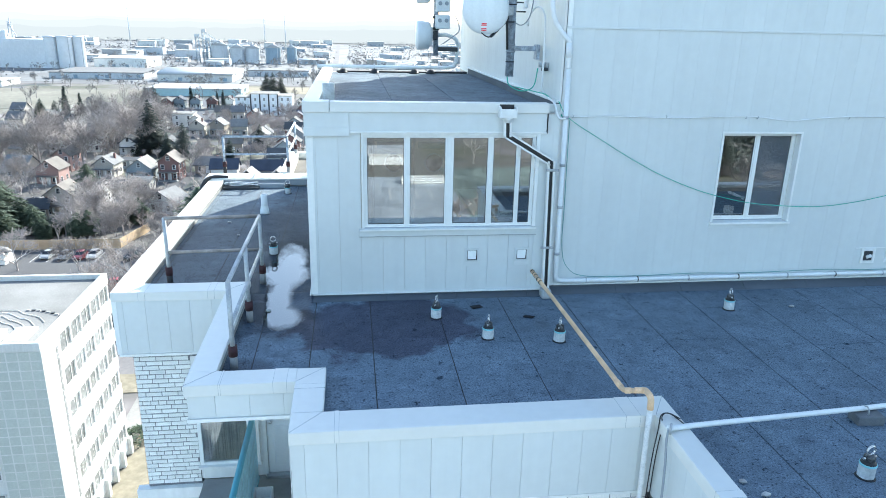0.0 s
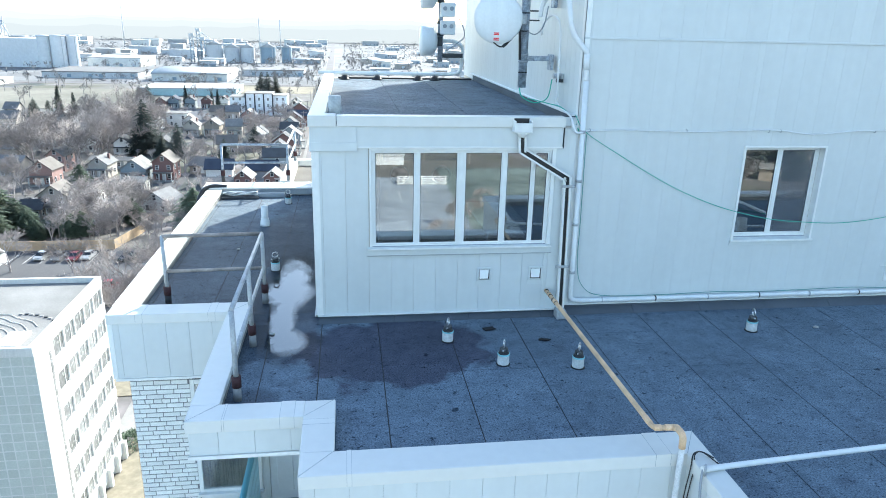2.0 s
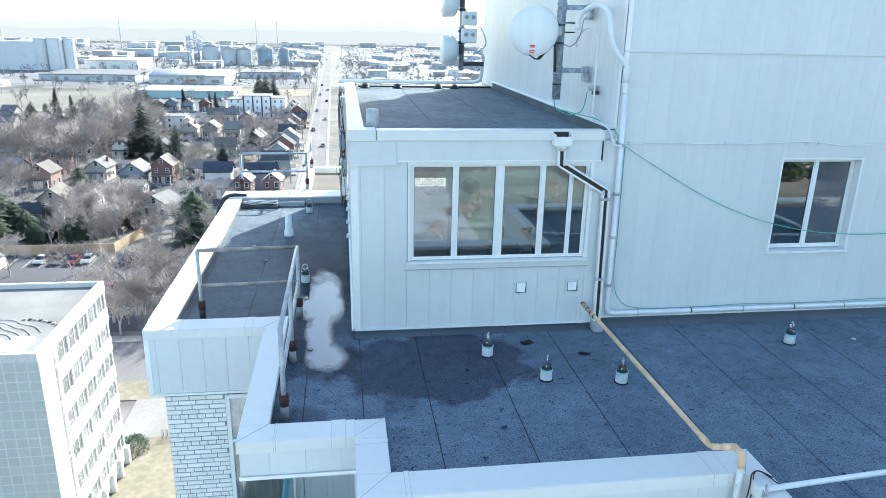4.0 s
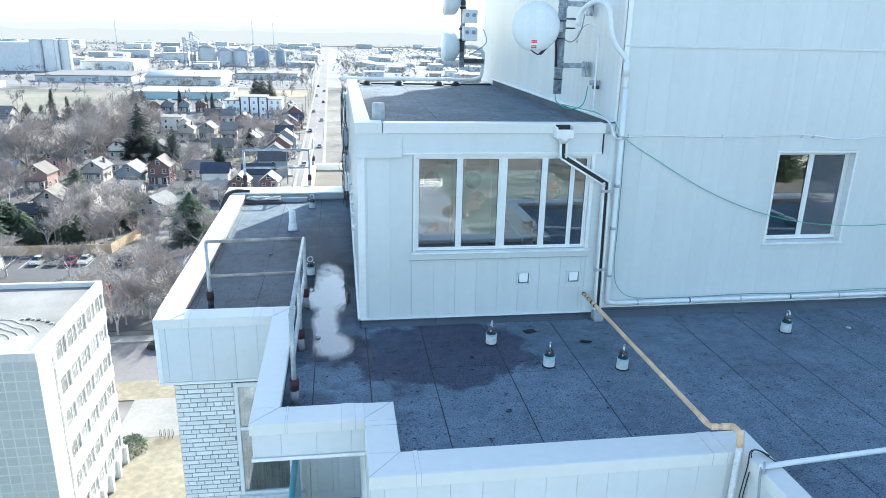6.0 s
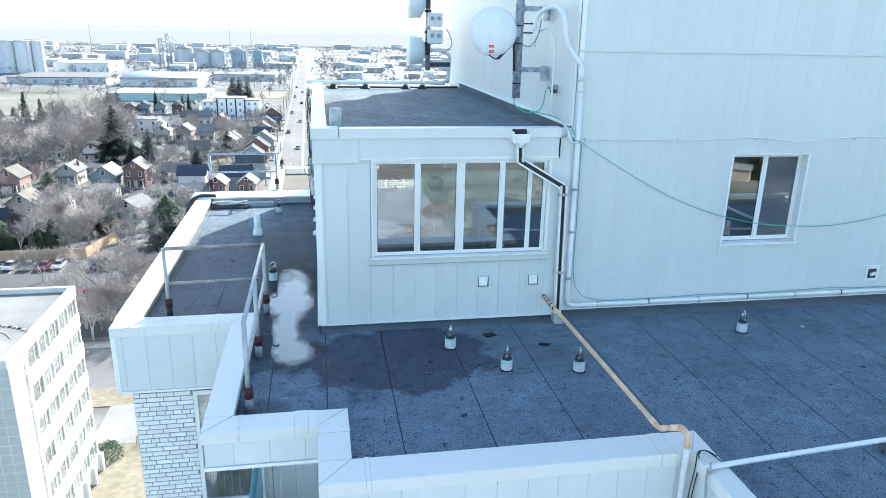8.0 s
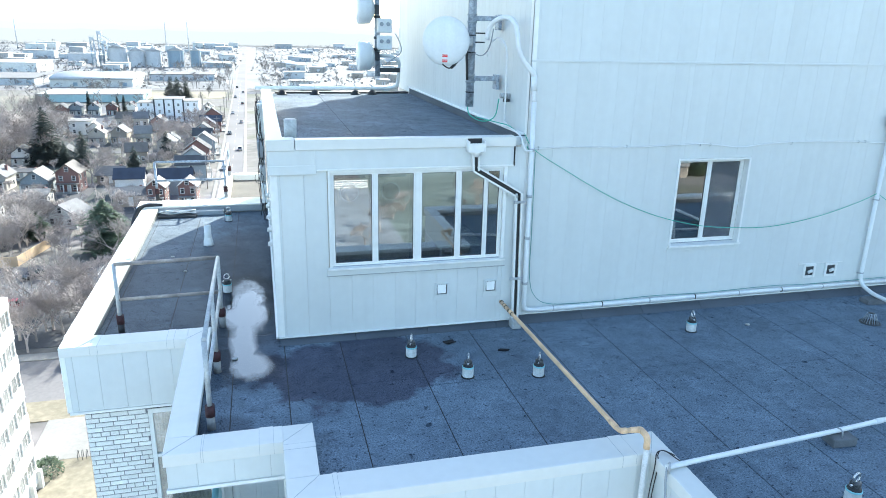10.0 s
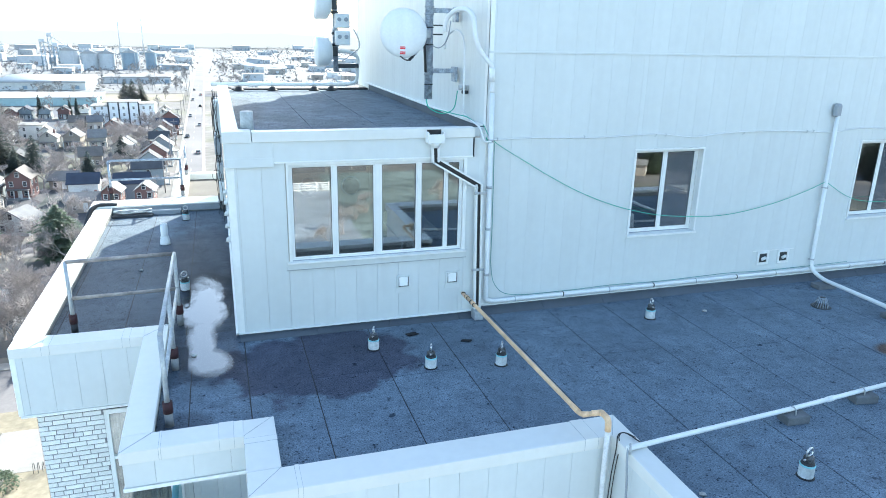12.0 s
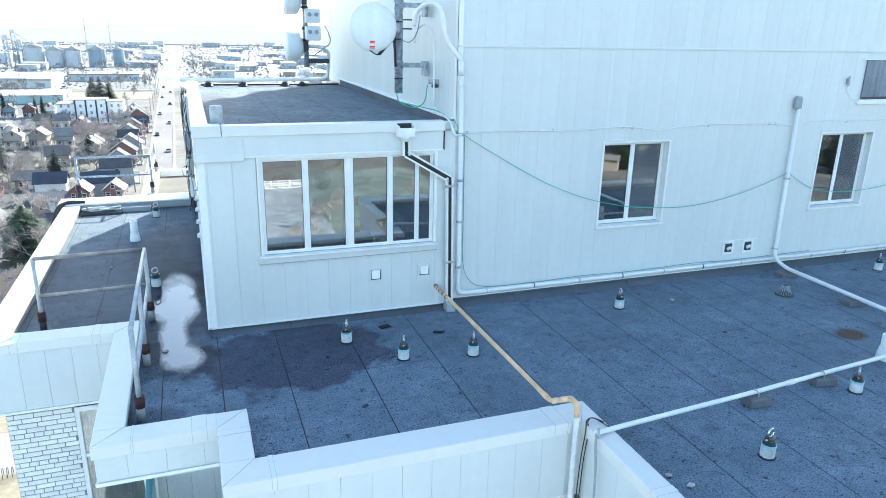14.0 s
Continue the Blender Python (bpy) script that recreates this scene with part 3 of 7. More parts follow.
part("base_trim", box(bmesh.new(), TX0, TX1, TY0 - 0.025, TY0 + 0.012, 0.115, 0.135, 0.002), M_TRIM, tower)


def cant(parent, x0, x1, y, z1, reach=0.13, step=1.05):
    """Felt turned up a wall's foot in lapped lengths."""
    x = x0
    while x < x1 - 0.02:
        e = min(x + step, x1)
        bm = bmesh.new()
        prof = ((y + 0.03, 0.0), (y - reach, 0.0), (y - reach, 0.006), (y - 0.012, z1 - 0.03), (y - 0.012, z1), (y + 0.03, z1))
        rings = [[bm.verts.new((px, py, pz)) for py, pz in prof] for px in (x + 0.003, e - 0.003)]
        n = len(prof)
        for k in range(n):
            bm.faces.new((rings[0][k], rings[0][(k + 1) % n], rings[1][(k + 1) % n], rings[1][k]))
        bm.faces.new(rings[0][::-1])
        bm.faces.new(rings[1])
        bmesh.ops.recalc_face_normals(bm, faces=bm.faces)
        part("felt_upturn", bm, M_UPSTAND, parent)
        x = e


cant(penthouse, BX0 + 0.02, TX0, BY0 + 0.012, 0.078)
cant(tower, TX0, TX1 - 1.0, TY0 + 0.012, 0.116)
part("upstand", box(bmesh.new(), TX0 - 0.05, TX0 + 0.02, 9.72, BY1 - 0.3, 2.7, 2.83), M_UPSTAND, tower)
part("counter_flashing", box(bmesh.new(), TX0 - 0.065, TX0 + 0.02, 9.72, BY1, 2.83, 2.85, 0.002), M_TRIM, tower)


# ---- windows ----
def window(name, x0, x1, z0, z1, y, bars, sill_label="", depth=0.05, fw=0.05):
    """A sliding window in a white frame; bars are the upright members between its panes (x, width)."""
    w = thing(name, (0, 0, 0), "white-framed sliding window with reflecting panes and a metal sill", "window", kind="structure")
    part("window_frame", box(bmesh.new(), x0, x1, y, y + depth, z1 - fw * 0.7, z1, 0.004), M_TRIM, w)
    part("window_frame", box(bmesh.new(), x0, x1, y, y + depth, z0, z0 + fw, 0.004), M_TRIM, w)
    part("window_frame", box(bmesh.new(), x0, x0 + fw, y + 0.002, y + depth, z0 + fw, z1 - fw * 0.7, 0.004), M_TRIM, w)
    part("window_frame", box(bmesh.new(), x1 - fw, x1, y + 0.002, y + depth, z0 + fw, z1 - fw * 0.7, 0.004), M_TRIM, w)
    # sash track; its grey also stands in for the shadow line along it
    part("sash_track", box(bmesh.new(), x0 + 0.01, x1 - 0.01, y - 0.006, y + 0.001, z0 + 0.004, z0 + 0.016), M_GREYPLASTIC, w)
    edges = [x0 + fw]
    for bx, bw in bars:
        part("mullion", box(bmesh.new(), bx - bw / 2, bx + bw / 2, y + 0.004, y + depth, z0 + fw, z1 - fw * 0.7, 0.004), M_TRIM, w)
        edges += [bx - bw / 2, bx + bw / 2]
    edges.append(x1 - fw)
    for a, b in zip(edges[::2], edges[1::2]):
        p = part("pane", box(bmesh.new(), a, b, y + 0.024, y + 0.028, z0 + fw, z1 - fw * 0.7), M_GLASS, w)
        p.visible_shadow = False
        lo, hi = z0 + fw, z1 - fw * 0.7
        for q in ((a, a + 0.018, lo, hi), (b - 0.018, b, lo, hi), (a + 0.018, b - 0.018, lo, lo + 0.022), (a + 0.018, b - 0.018, hi - 0.014, hi)):
            part("sash_rail", box(bmesh.new(), q[0], q[1], y + 0.012, y + 0.0235, q[2], q[3], 0.002), M_TRIM, w)
        bm = bmesh.new()
        for q in ((a + 0.018, a + 0.024, lo + 0.028, hi - 0.02), (b - 0.024, b - 0.018, lo + 0.028, hi - 0.02), (a + 0.018, b - 0.018, lo + 0.022, lo + 0.028), (a + 0.018, b - 0.018, hi - 0.02, hi - 0.014)):
            box(bm, q[0], q[1], y + 0.017, y + 0.0235, q[2], q[3])
        part("gasket", bm, M_DARK, w)
    return w


win_box = window("window_1", WIN[0], WIN[1], WIN[2], WIN[3], BY0 + 0.01, ((0.79, 0.05), (1.385, 0.085), (1.97, 0.05), (2.37, 0.03)), fw=0.035)
part("window_sill", box(bmesh.new(), WIN[0] - 0.06, WIN[1] + 0.06, BY0 - 0.075, BY0 + 0.01, WIN[2] - 0.02, WIN[2] + 0.005, 0.003), M_TRIM, win_box)
# grey strip standing in for the shadow line below the apron
part("drip_strip", box(bmesh.new(), WIN[0] - 0.07, WIN[1] + 0.07, BY0 - 0.034, BY0 - 0.005, WIN[2] - 0.118, WIN[2] - 0.11), M_SEAM, win_box)
part("sill_apron", box(bmesh.new(), WIN[0] - 0.07, WIN[1] + 0.07, BY0 - 0.03, BY0 - 0.005, WIN[2] - 0.11, WIN[2] - 0.02, 0.003), M_SIDING, win_box)
for x0, x1 in ((WIN[0] - 0.028, WIN[0]), (WIN[1], WIN[1] + 0.05)):
    part("casing", box(bmesh.new(), x0, x1, BY0 - 0.02, BY0 + 0.06, WIN[2] + 0.006, WIN[3] + 0.035, 0.003), M_TRIM, win_box)
part("casing", box(bmesh.new(), WIN[0], WIN[1], BY0 - 0.02, BY0 + 0.06, WIN[3], WIN[3] + 0.032, 0.003), M_TRIM, win_box)
for i, w in enumerate((W2, W3)):
    wob = window("window_%d" % (i + 2), w[0], w[1], w[2], w[3], TY0 + 0.1, (((w[0] + w[1]) / 2, 0.05),), fw=0.05)
    part("window_sill", box(bmesh.new(), w[0] - 0.04, w[1] + 0.04, TY0 - 0.05, TY0 + 0.1, w[2] - 0.03, w[2] + 0.002, 0.003), M_TRIM, wob)
    part("sill_apron", box(bmesh.new(), w[0] - 0.05, w[1] + 0.05, TY0 - 0.016, TY0 + 0.002, w[2] - 0.09, w[2] - 0.03, 0.002), M_SIDING, wob)
    for x0, x1 in ((w[0] - 0.03, w[0] + 0.002), (w[1] - 0.002, w[1] + 0.03)):
        part("casing", box(bmesh.new(), x0, x1, TY0 - 0.018, TY0 + 0.1, w[2] + 0.003, w[3] + 0.03, 0.002), M_TRIM, wob)
    part("casing", box(bmesh.new(), w[0], w[1], TY0 - 0.018, TY0 + 0.1, w[3], w[3] + 0.028, 0.002), M_TRIM, wob)

M_SCREEN = surf("insect_mesh", (0.2, 0.22, 0.25), 0.8)
nt = M_SCREEN.node_tree
tr, mx = nt.nodes.new("ShaderNodeBsdfTransparent"), nt.nodes.new("ShaderNodeMixShader")
mx.inputs[0].default_value = 0.28
nt.links.new(tr.outputs[0], mx.inputs[1])
nt.links.new(nt.nodes["Principled BSDF"].outputs[0], mx.inputs[2])
nt.links.new(mx.outputs[0], nt.nodes["Material Output"].inputs["Surface"])
for w, name in ((W2, "window_2"), (W3, "window_3")):
    part("insect_screen", box(bmesh.new(), (w[0] + w[1]) / 2 + 0.03, w[1] - 0.07, TY0 + 0.118, TY0 + 0.12, w[2] + 0.055, w[3] - 0.04), M_SCREEN, bpy.data.objects[name], "fine dark insect screen")

# laundry machines seen through the penthouse window
for x in (0.75, 1.47):
    d = thing("tumble_dryer", (x, 12.2, 0.10), "pale laundry dryer with a round dark door", "dryer", "laundry machines")
    part("cabinet", box(bmesh.new(), -0.345, 0.345, 0, 0.7, 0, 1.85, 0.015), M_CREAM, d)
    part("door_ring", lathe(bmesh.new(), ((0.145, -0.02), (0.165, -0.02), (0.17, -0.002)), 24, (0, 0, 1.41), "y"), M_GALV, d)
    part("door_glass", lathe(bmesh.new(), ((0.02, -0.03), (0.146, -0.024)), 24, (0, 0, 1.41), "y"), M_DARK, d)
    part("control_panel", box(bmesh.new(), -0.28, 0.28, -0.012, -0.001, 1.66, 1.78, 0.003), M_GREYPLASTIC, d)
    part("kick_plate", box(bmesh.new(), -0.33, 0.33, -0.006, -0.001, 0.03, 0.14), M_GREYPLASTIC, d)
bench = thing("folding_table", (2.3, 11.4, 0.10), "white laundry folding table by the window", "table")
part("tabletop", box(bmesh.new(), -0.38, 0.38, -0.9, 0.9, 0.86, 0.9, 0.01), M_TRIM, bench)
for x in (-0.33, 0.33):
    for y in (-0.85, 0.85):
        part("leg", tube(bmesh.new(), [(x, y, 0.0), (x, y, 0.86)], 0.022, 8), M_GALV, bench)

# ---- brick wall, balcony ----
BRICK_H, BRICK_L = 0.073, 0.23


def bricks(parent, x0, x1, y, z_top, rows, holes=()):
    """White bricks in running bond, each its own piece, proud of the dark joints."""
    meshes = {}
    for r in range(rows):
        z = z_top - (r + 1) * BRICK_H
        long = BRICK_L if r % 6 != 5 else BRICK_L / 2      # a course of headers after every five of stretchers
        a = x0 - (0.5 * BRICK_L if r % 2 else 0.0) - 0.03 * (r % 3)
        while a < x1 - 0.01:
            b0, b1 = max(a, x0), min(a + long, x1)
            a += long
            w = round(b1 - b0 - 0.010, 3)
            if w < 0.03 or any(h[0] < (b0 + b1) / 2 < h[1] and h[2] < z + 0.04 < h[3] for h in holes):
                continue
            if w not in meshes:
                bm = bmesh.new()
                box(bm, 0, w, -0.006, 0.03, 0, BRICK_H - 0.012, 0.003)
                meshes[w] = mesh_of("brick", bm, M_BRICK)
            part("brick", meshes[w], M_BRICK, parent, at=Matrix.Translation((b0 + 0.006, y + random.uniform(-0.002, 0.002), z + 0.006)))


BAL_Z = -3.05
wall_brick = thing("wall_brick", (0, 0, 0), "white brick wall with dark mortar joints beside the balcony", "wall", kind="structure")
part("mortar_bed", box(bmesh.new(), -3.2, -2.4, 9.755, 9.84, -3.12, -0.8), M_MORTAR, wall_brick)
wall_low = thing("wall_brick_low", (0, 0, 0), "white brick wall under the metal-clad front parapet", "wall", kind="structure")
part("mortar_bed", box(bmesh.new(), -0.58, 3.04, 5.915, 6.06, -2.2, -0.75), M_MORTAR, wall_low)
part("drip_edge", box(bmesh.new(), -0.6, 3.06, 5.885, 5.92, -0.775, -0.75), M_TRIM, wall_low)

floor_balcony = solid("floor_balcony", box(bmesh.new(), -2.36, -0.62, 6.9, 9.75, BAL_Z - 0.2, BAL_Z), M_CONC, "grey concrete balcony floor with damp stains", "balcony floor", "structure")
part("slab_edge", box(bmesh.new(), -3.36, -2.38, 9.66, 9.8, BAL_Z - 0.26, BAL_Z - 0.07), M_TRIM, floor_balcony)
part("lower_cladding", box(bmesh.new(), -3.3, -2.38, 9.7, 9.8, -7.0, BAL_Z - 0.26), M_SIDING, floor_balcony)
wall_balcony = thing("wall_balcony", (0, 0, 0), "recessed white balcony wall with a window and a door", "wall", kind="structure")
bm = bmesh.new()
wall_with_holes(bm, -2.4, -0.6, 9.78, 9.9, BAL_Z, -0.3, [(-2.38, -1.5, -2.79, -0.92), (-1.4, -0.56, -3.0, -1.0)])
part("wall_body", bm, M_TRIM, wall_balcony)
part("side_return", box(bmesh.new(), -0.61, -0.57, 5.95, 9.78, BAL_Z - 3.0, -0.285), M_MORTAR, wall_balcony)
bm = bmesh.new()
for r in range(38):
    box(bm, -0.618, -0.61, 5.95, 9.74, -0.3 - BRICK_H * (r + 1) + 0.013, -0.3 - BRICK_H * r)
part("brick_courses", bm, M_BRICK, wall_balcony)
win_b = thing("window_4", (0, 0, 0), "tall white-framed balcony window with a drawn pale curtain", "window", kind="structure")
for x0, x1, z0, z1 in ((-2.40, -2.34, -2.79, -0.9), (-1.54, -1.48, -2.79, -0.9), (-2.34, -1.54, -0.97, -0.9), (-2.34, -1.54, -2.79, -2.74), (-2.34, -1.54, -1.68, -1.63), (-1.66, -1.62, -2.74, -1.68)):
    part("window_frame", box(bmesh.new(), x0, x1, 9.74, 9.80, z0, z1, 0.004), M_TRIM, win_b)
for z0, z1 in ((-2.74, -1.68), (-1.63, -0.97)):
    pn = part("pane", box(bmesh.new(), -2.34, -1.54, 9.765, 9.769, z0, z1), M_GLASS, win_b)
    pn.visible_shadow = False
part("head_grille", box(bmesh.new(), -2.36, -1.52, 9.735, 9.775, -0.895, -0.83, 0.003), M_DARK, win_b)
part("window_sill", box(bmesh.new(), -2.42, -1.46, 9.68, 9.78, -2.83, -2.79, 0.004), M_TRIM, win_b)
part("lower_panel", box(bmesh.new(), -2.36, -1.52, 9.75, 9.79, -3.04, -2.84, 0.004), M_TRIM, win_b)
bm = bmesh.new()
for k in range(24):
    x = -2.36 + k * 0.037
    tube(bm, [(x, 9.815 + 0.01 * math.sin(k * 2.1), -2.8), (x + 0.01, 9.82 + 0.01 * math.sin(k * 1.7), -0.95)], 0.03, 6)
# curtain; its tan also stands in for the ground mirrored in the pane
solid("curtain", bm, surf("cream_curtain", (0.34, 0.3, 0.22), 0.9, big=(5.0, 0.4), fine=(30.0, 0.15)), "cream curtain hanging behind the balcony window", "curtain")
M_DOOR = surf("door_paint", (0.86, 0.87, 0.86), 0.4, big=(1.0, 0.03), fine=(20.0, 0.02))
door = thing("door_1", (0, 0, 0), "white panelled balcony door with a round steel knob", "door", kind="structure")
part("door_leaf", box(bmesh.new(), -1.36, -0.6, 9.76, 9.80, -3.0, -1.04, 0.004), M_DOOR, door)
for x0, x1 in ((-1.26, -1.02), (-0.94, -0.70)):
    for z0, z1 in ((-2.85, -2.15), (-2.05, -1.2)):
        part("raised_panel", box(bmesh.new(), x0, x1, 9.742, 9.762, z0, z1, 0.008), M_DOOR, door)
part("door_frame", box(bmesh.new(), -1.42, -1.365, 9.73, 9.80, -3.04, -0.99, 0.003), M_TRIM, door)
part("door_frame", box(bmesh.new(), -1.365, -0.58, 9.73, 9.80, -1.035, -0.99, 0.003), M_TRIM, door)
part("threshold", box(bmesh.new(), -1.4, -0.58, 9.66, 9.80, -3.05, -3.0, 0.003), M_GALV, door)
part("knob", lathe(bmesh.new(), ((0.012, 0.0), (0.012, -0.03), (0.03, -0.035), (0.03, -0.06), (0.01, -0.07)), 12, (-1.3, 9.76, -2.06), "y"), M_STEEL, door)
rail = thing("balcony_railing", (-1.53, 6.95, BAL_Z), "teal-painted balcony divider rail with ribbed infill", "railing")
part("top_rail", tube(bmesh.new(), [(0, 0, 1.2), (0, 2.72, 1.2)], 0.043, 10), M_TEAL, rail)
for k in range(45):
    x = 0.016 if k % 2 else -0.016
    part("slat", box(bmesh.new(), x - 0.006, x + 0.006, 0.02 + 0.06 * k, 0.082 + 0.06 * k, 0.06, 1.13, 0.003), M_TEAL_PALE, rail)
part("bottom_rail", tube(bmesh.new(), [(0, 0, 0.05), (0, 2.72, 0.05)], 0.03, 8), M_TEAL, rail)
planter = thing("planter_box", (-1.38, 8.9, BAL_Z), "empty white plastic planter box on the balcony floor", "planter")
bm = bmesh.new()
box(bm, -0.12, 0.12, -0.3, 0.3, 0.0, 0.02)
for q in ((-0.14, -0.12, -0.3, 0.3), (0.12, 0.14, -0.3, 0.3), (-0.12, 0.12, -0.3, -0.28), (-0.12, 0.12, 0.28, 0.3)):
    box(bm, *q, 0.0, 0.2, 0.003)
part("trough", bm, M_PVC, planter)


# ---- things on the roof ----
def roof_anchor(x, y, turn=0.0, size=1.0):
    a = thing("roof_anchor", pose(x, y, 0, 0, 0, turn), "white sleeved roof anchor with a black collar and steel eye ring", "roof anchor", "roof anchors")
    s = size
    part("sleeve", lathe(bmesh.new(), ((0.088 * s, 0.0), (0.083 * s, 0.012), (0.083 * s, 0.165 * s), (0.079 * s, 0.17 * s)), 18), M_SLEEVE, a)
    part("base_seal", lathe(bmesh.new(), ((0.102 * s, 0.002), (0.096 * s, 0.008), (0.085 * s, 0.014)), 18), M_DECK, a)
    part("collar", lathe(bmesh.new(), ((0.080 * s, 0.17 * s), (0.074 * s, 0.185 * s), (0.05 * s, 0.195 * s), (0.045 * s, 0.24 * s)), 18), M_BLACK, a)
    part("top_band", lathe(bmesh.new(), ((0.085 * s, 0.15 * s), (0.087 * s, 0.155 * s), (0.087 * s, 0.17 * s), (0.07 * s, 0.176 * s)), 18), M_BAND, a, "pale teal band")
    part("clamp_band", lathe(bmesh.new(), ((0.05 * s, 0.2 * s), (0.06 * s, 0.205 * s), (0.058 * s, 0.25 * s), (0.05 * s, 0.258 * s), (0.025, 0.27 * s)), 18), M_TARRED, a, "tarred steel clamp")
    part("bolt", tube(bmesh.new(), [(-0.085 * s, 0.0, 0.235 * s), (0.085 * s, 0.0, 0.235 * s)], 0.012 * s, 6), M_STEEL, a)
    ring = [(0.052 * s * math.cos(2 * math.pi * k / 20), 0.0, (0.315 + 0.052 * math.sin(2 * math.pi * k / 20)) * s) for k in range(21)]
    part("eye_ring", tube(bmesh.new(), ring, 0.012 * s, 8), M_STEEL, a)
    return a


first = roof_anchor(1.14, 8.82, 65, 0.87)
for x, y, r in ((1.73, 8.11, 70), (2.63, 7.95, 60), (5.41, 8.79, 80), (4.62, 4.92, 10), (6.68, 5.66, 40), (11.09, 8.98, 30), (-1.34, 11.75, 20), (-1.47, 16.27, 0)):
    copy_thing(first, pose(x, y, 0, 0, 0, r))


def vent_stack(x, y, h, r, label):
    v = thing("vent_pipe", (x, y, 0), label, "vent pipe")
    part("pipe", lathe(bmesh.new(), ((r, 0.0), (r, h), (r - 0.012, h), (r - 0.012, h - 0.12)), 20), M_PVC, v)
    part("collar", lathe(bmesh.new(), ((r + 0.03, 0.0), (r + 0.026, 0.03), (r + 0.022, 0.1), (r + 0.012, 0.11), (r + 0.012, 0.15), (r, 0.155)), 20), M_PVC, v)
    part("bore", lathe(bmesh.new(), ((r - 0.013, h - 0.121), (r - 0.014, h - 0.1)), 16), M_BLACK, v)
    return v


vent_stack(-1.80, 14.5, 0.4, 0.068, "white plastic vent pipe with a wide collar on the narrow roof")
vent_stack(7.86, 6.2, 0.34, 0.1, "white plastic vent pipe beside the long white conduit")
v = thing("vent_pipe", (-0.275, 10.15, 2.70), "short pale vent stub on the penthouse roof", "vent pipe")
part("pipe", lathe(bmesh.new(), ((0.088, 0.0), (0.085, 0.32), (0.07, 0.33)), 18), M_SLEEVE, v)
part("flashing", lathe(bmesh.new(), ((0.12, 0.0), (0.115, 0.012), (0.09, 0.05)), 18), M_GALV, v)


def guard_rail(origin, posts, height, label, metal, base_low=0.0):
    """Pipe rail: posts at (x, y), a top and a middle rail from post to post, rust-red sleeves over the posts' feet."""
    g = thing("guard_rail", origin, label, "guard rail")
    for i, (x, y) in enumerate(posts):
        foot = M_BLACK if i == len(posts) - 1 else M_CONC
        p = part("post", tube(bmesh.new(), [(x, y, 0.1), (x, y, height)], 0.028, 10), metal, g)
        part("sleeve", tube(bmesh.new(), [(x, y, 0.17), (x, y, 0.30)], 0.052, 12), M_RUST, p, "rust-red sleeve")
        part("foot", tube(bmesh.new(), [(x, y, base_low), (x, y, 0.17)], 0.045, 12), foot, p)
    return g


PX = -1.36
posts = [(0.0, 0.0), (0.0, 1.35), (0.005, 2.8), (-1.36, 2.8)]
rail_near = guard_rail((PX, 7.52, 0), posts, 1.06, "weathered galvanised pipe guard rail with rust-red post sleeves", M_GALV)
run = [(0, 0, 1.07), (0.005, 2.8, 1.07), (-1.36, 2.8, 1.05)]
part("top_rail", tube(bmesh.new(), corner([run[0], run[1]], 0.05), 0.027, 10), M_GALV, rail_near)
part("top_rail", tube(bmesh.new(), [run[1], run[2]], 0.027, 10), surf("weathered_rail", (0.3, 0.27, 0.25), 0.55, 0.4, big=(4.0, 0.4), fine=(40.0, 0.2)), rail_near)
part("middle_rail", tube(bmesh.new(), [(0, 0, 0.56), (0.005, 2.8, 0.56)], 0.024, 10), M_GALV, rail_near)
part("middle_rail", tube(bmesh.new(), [(0.005, 2.8, 0.55), (-1.36, 2.8, 0.53)], 0.024, 10), surf("weathered_rail_low", (0.3, 0.275, 0.255), 0.55, 0.4, big=(4.0, 0.4), fine=(40.0, 0.2)), rail_near)

# far end: raised kerb with a white flashing, its rail and what lies there
kerb = thing("wall_kerb", (0, 0, 0), "raised roof kerb with folded white flashing at the far end", "kerb", kind="structure")
part("core", box(bmesh.new(), -3.4, -0.6, 17.1, 17.6, -0.3, 0.17), M_CONC, kerb)
part("flashing", box(bmesh.new(), -3.5, -0.75, 17.02, 17.66, 0.17, 0.2, 0.004), M_COPING, kerb)
part("apron", box(bmesh.new(), -3.2, -0.7, 17.05, 17.1, 0.03, 0.17, 0.003), M_GREYPLASTIC, kerb)
roof_far = thing("roof_far", (0, 0, 0), "pale gravelled roof wing beyond the kerb", "roof", kind="structure")
part("deck", box(bmesh.new(), -1.5, -0.6, 17.66, 20.4, -0.3, 0.06), surf("pale_gravel", (0.105, 0.095, 0.082), 0.95, big=(2.0, 0.15), fine=(70.0, 0.25), bump=(90.0, 0.4)), roof_far)
part("edge_upstand", box(bmesh.new(), -1.5, -0.6, 20.4, 20.65, -0.3, 0.22, 0.005), M_COPING, roof_far)
part("edge_upstand", box(bmesh.new(), -1.78, -1.5, 17.68, 20.65, -0.3, 0.22, 0.005), M_COPING, roof_far)
posts = [(-1.57, 0.0), (-1.57, 2.6), (-3.12, 0.0)]
# mast zinc, darker than the near rail: backlit shade put into the colour
rail_far = guard_rail((0, 17.75, 0.18), posts, 0.91, "grey pipe guard rail at the far roof edge", M_MAST)
part("top_rail", tube(bmesh.new(), [(-1.57, 2.6, 0.92), (-1.57, 0, 0.92), (-3.12, 0, 0.92)], 0.027, 10), M_MAST, rail_far)
part("middle_rail", tube(bmesh.new(), [(-1.57, 2.6, 0.48), (-1.57, 0, 0.48), (-3.12, 0, 0.48)], 0.024, 10), M_MAST, rail_far)
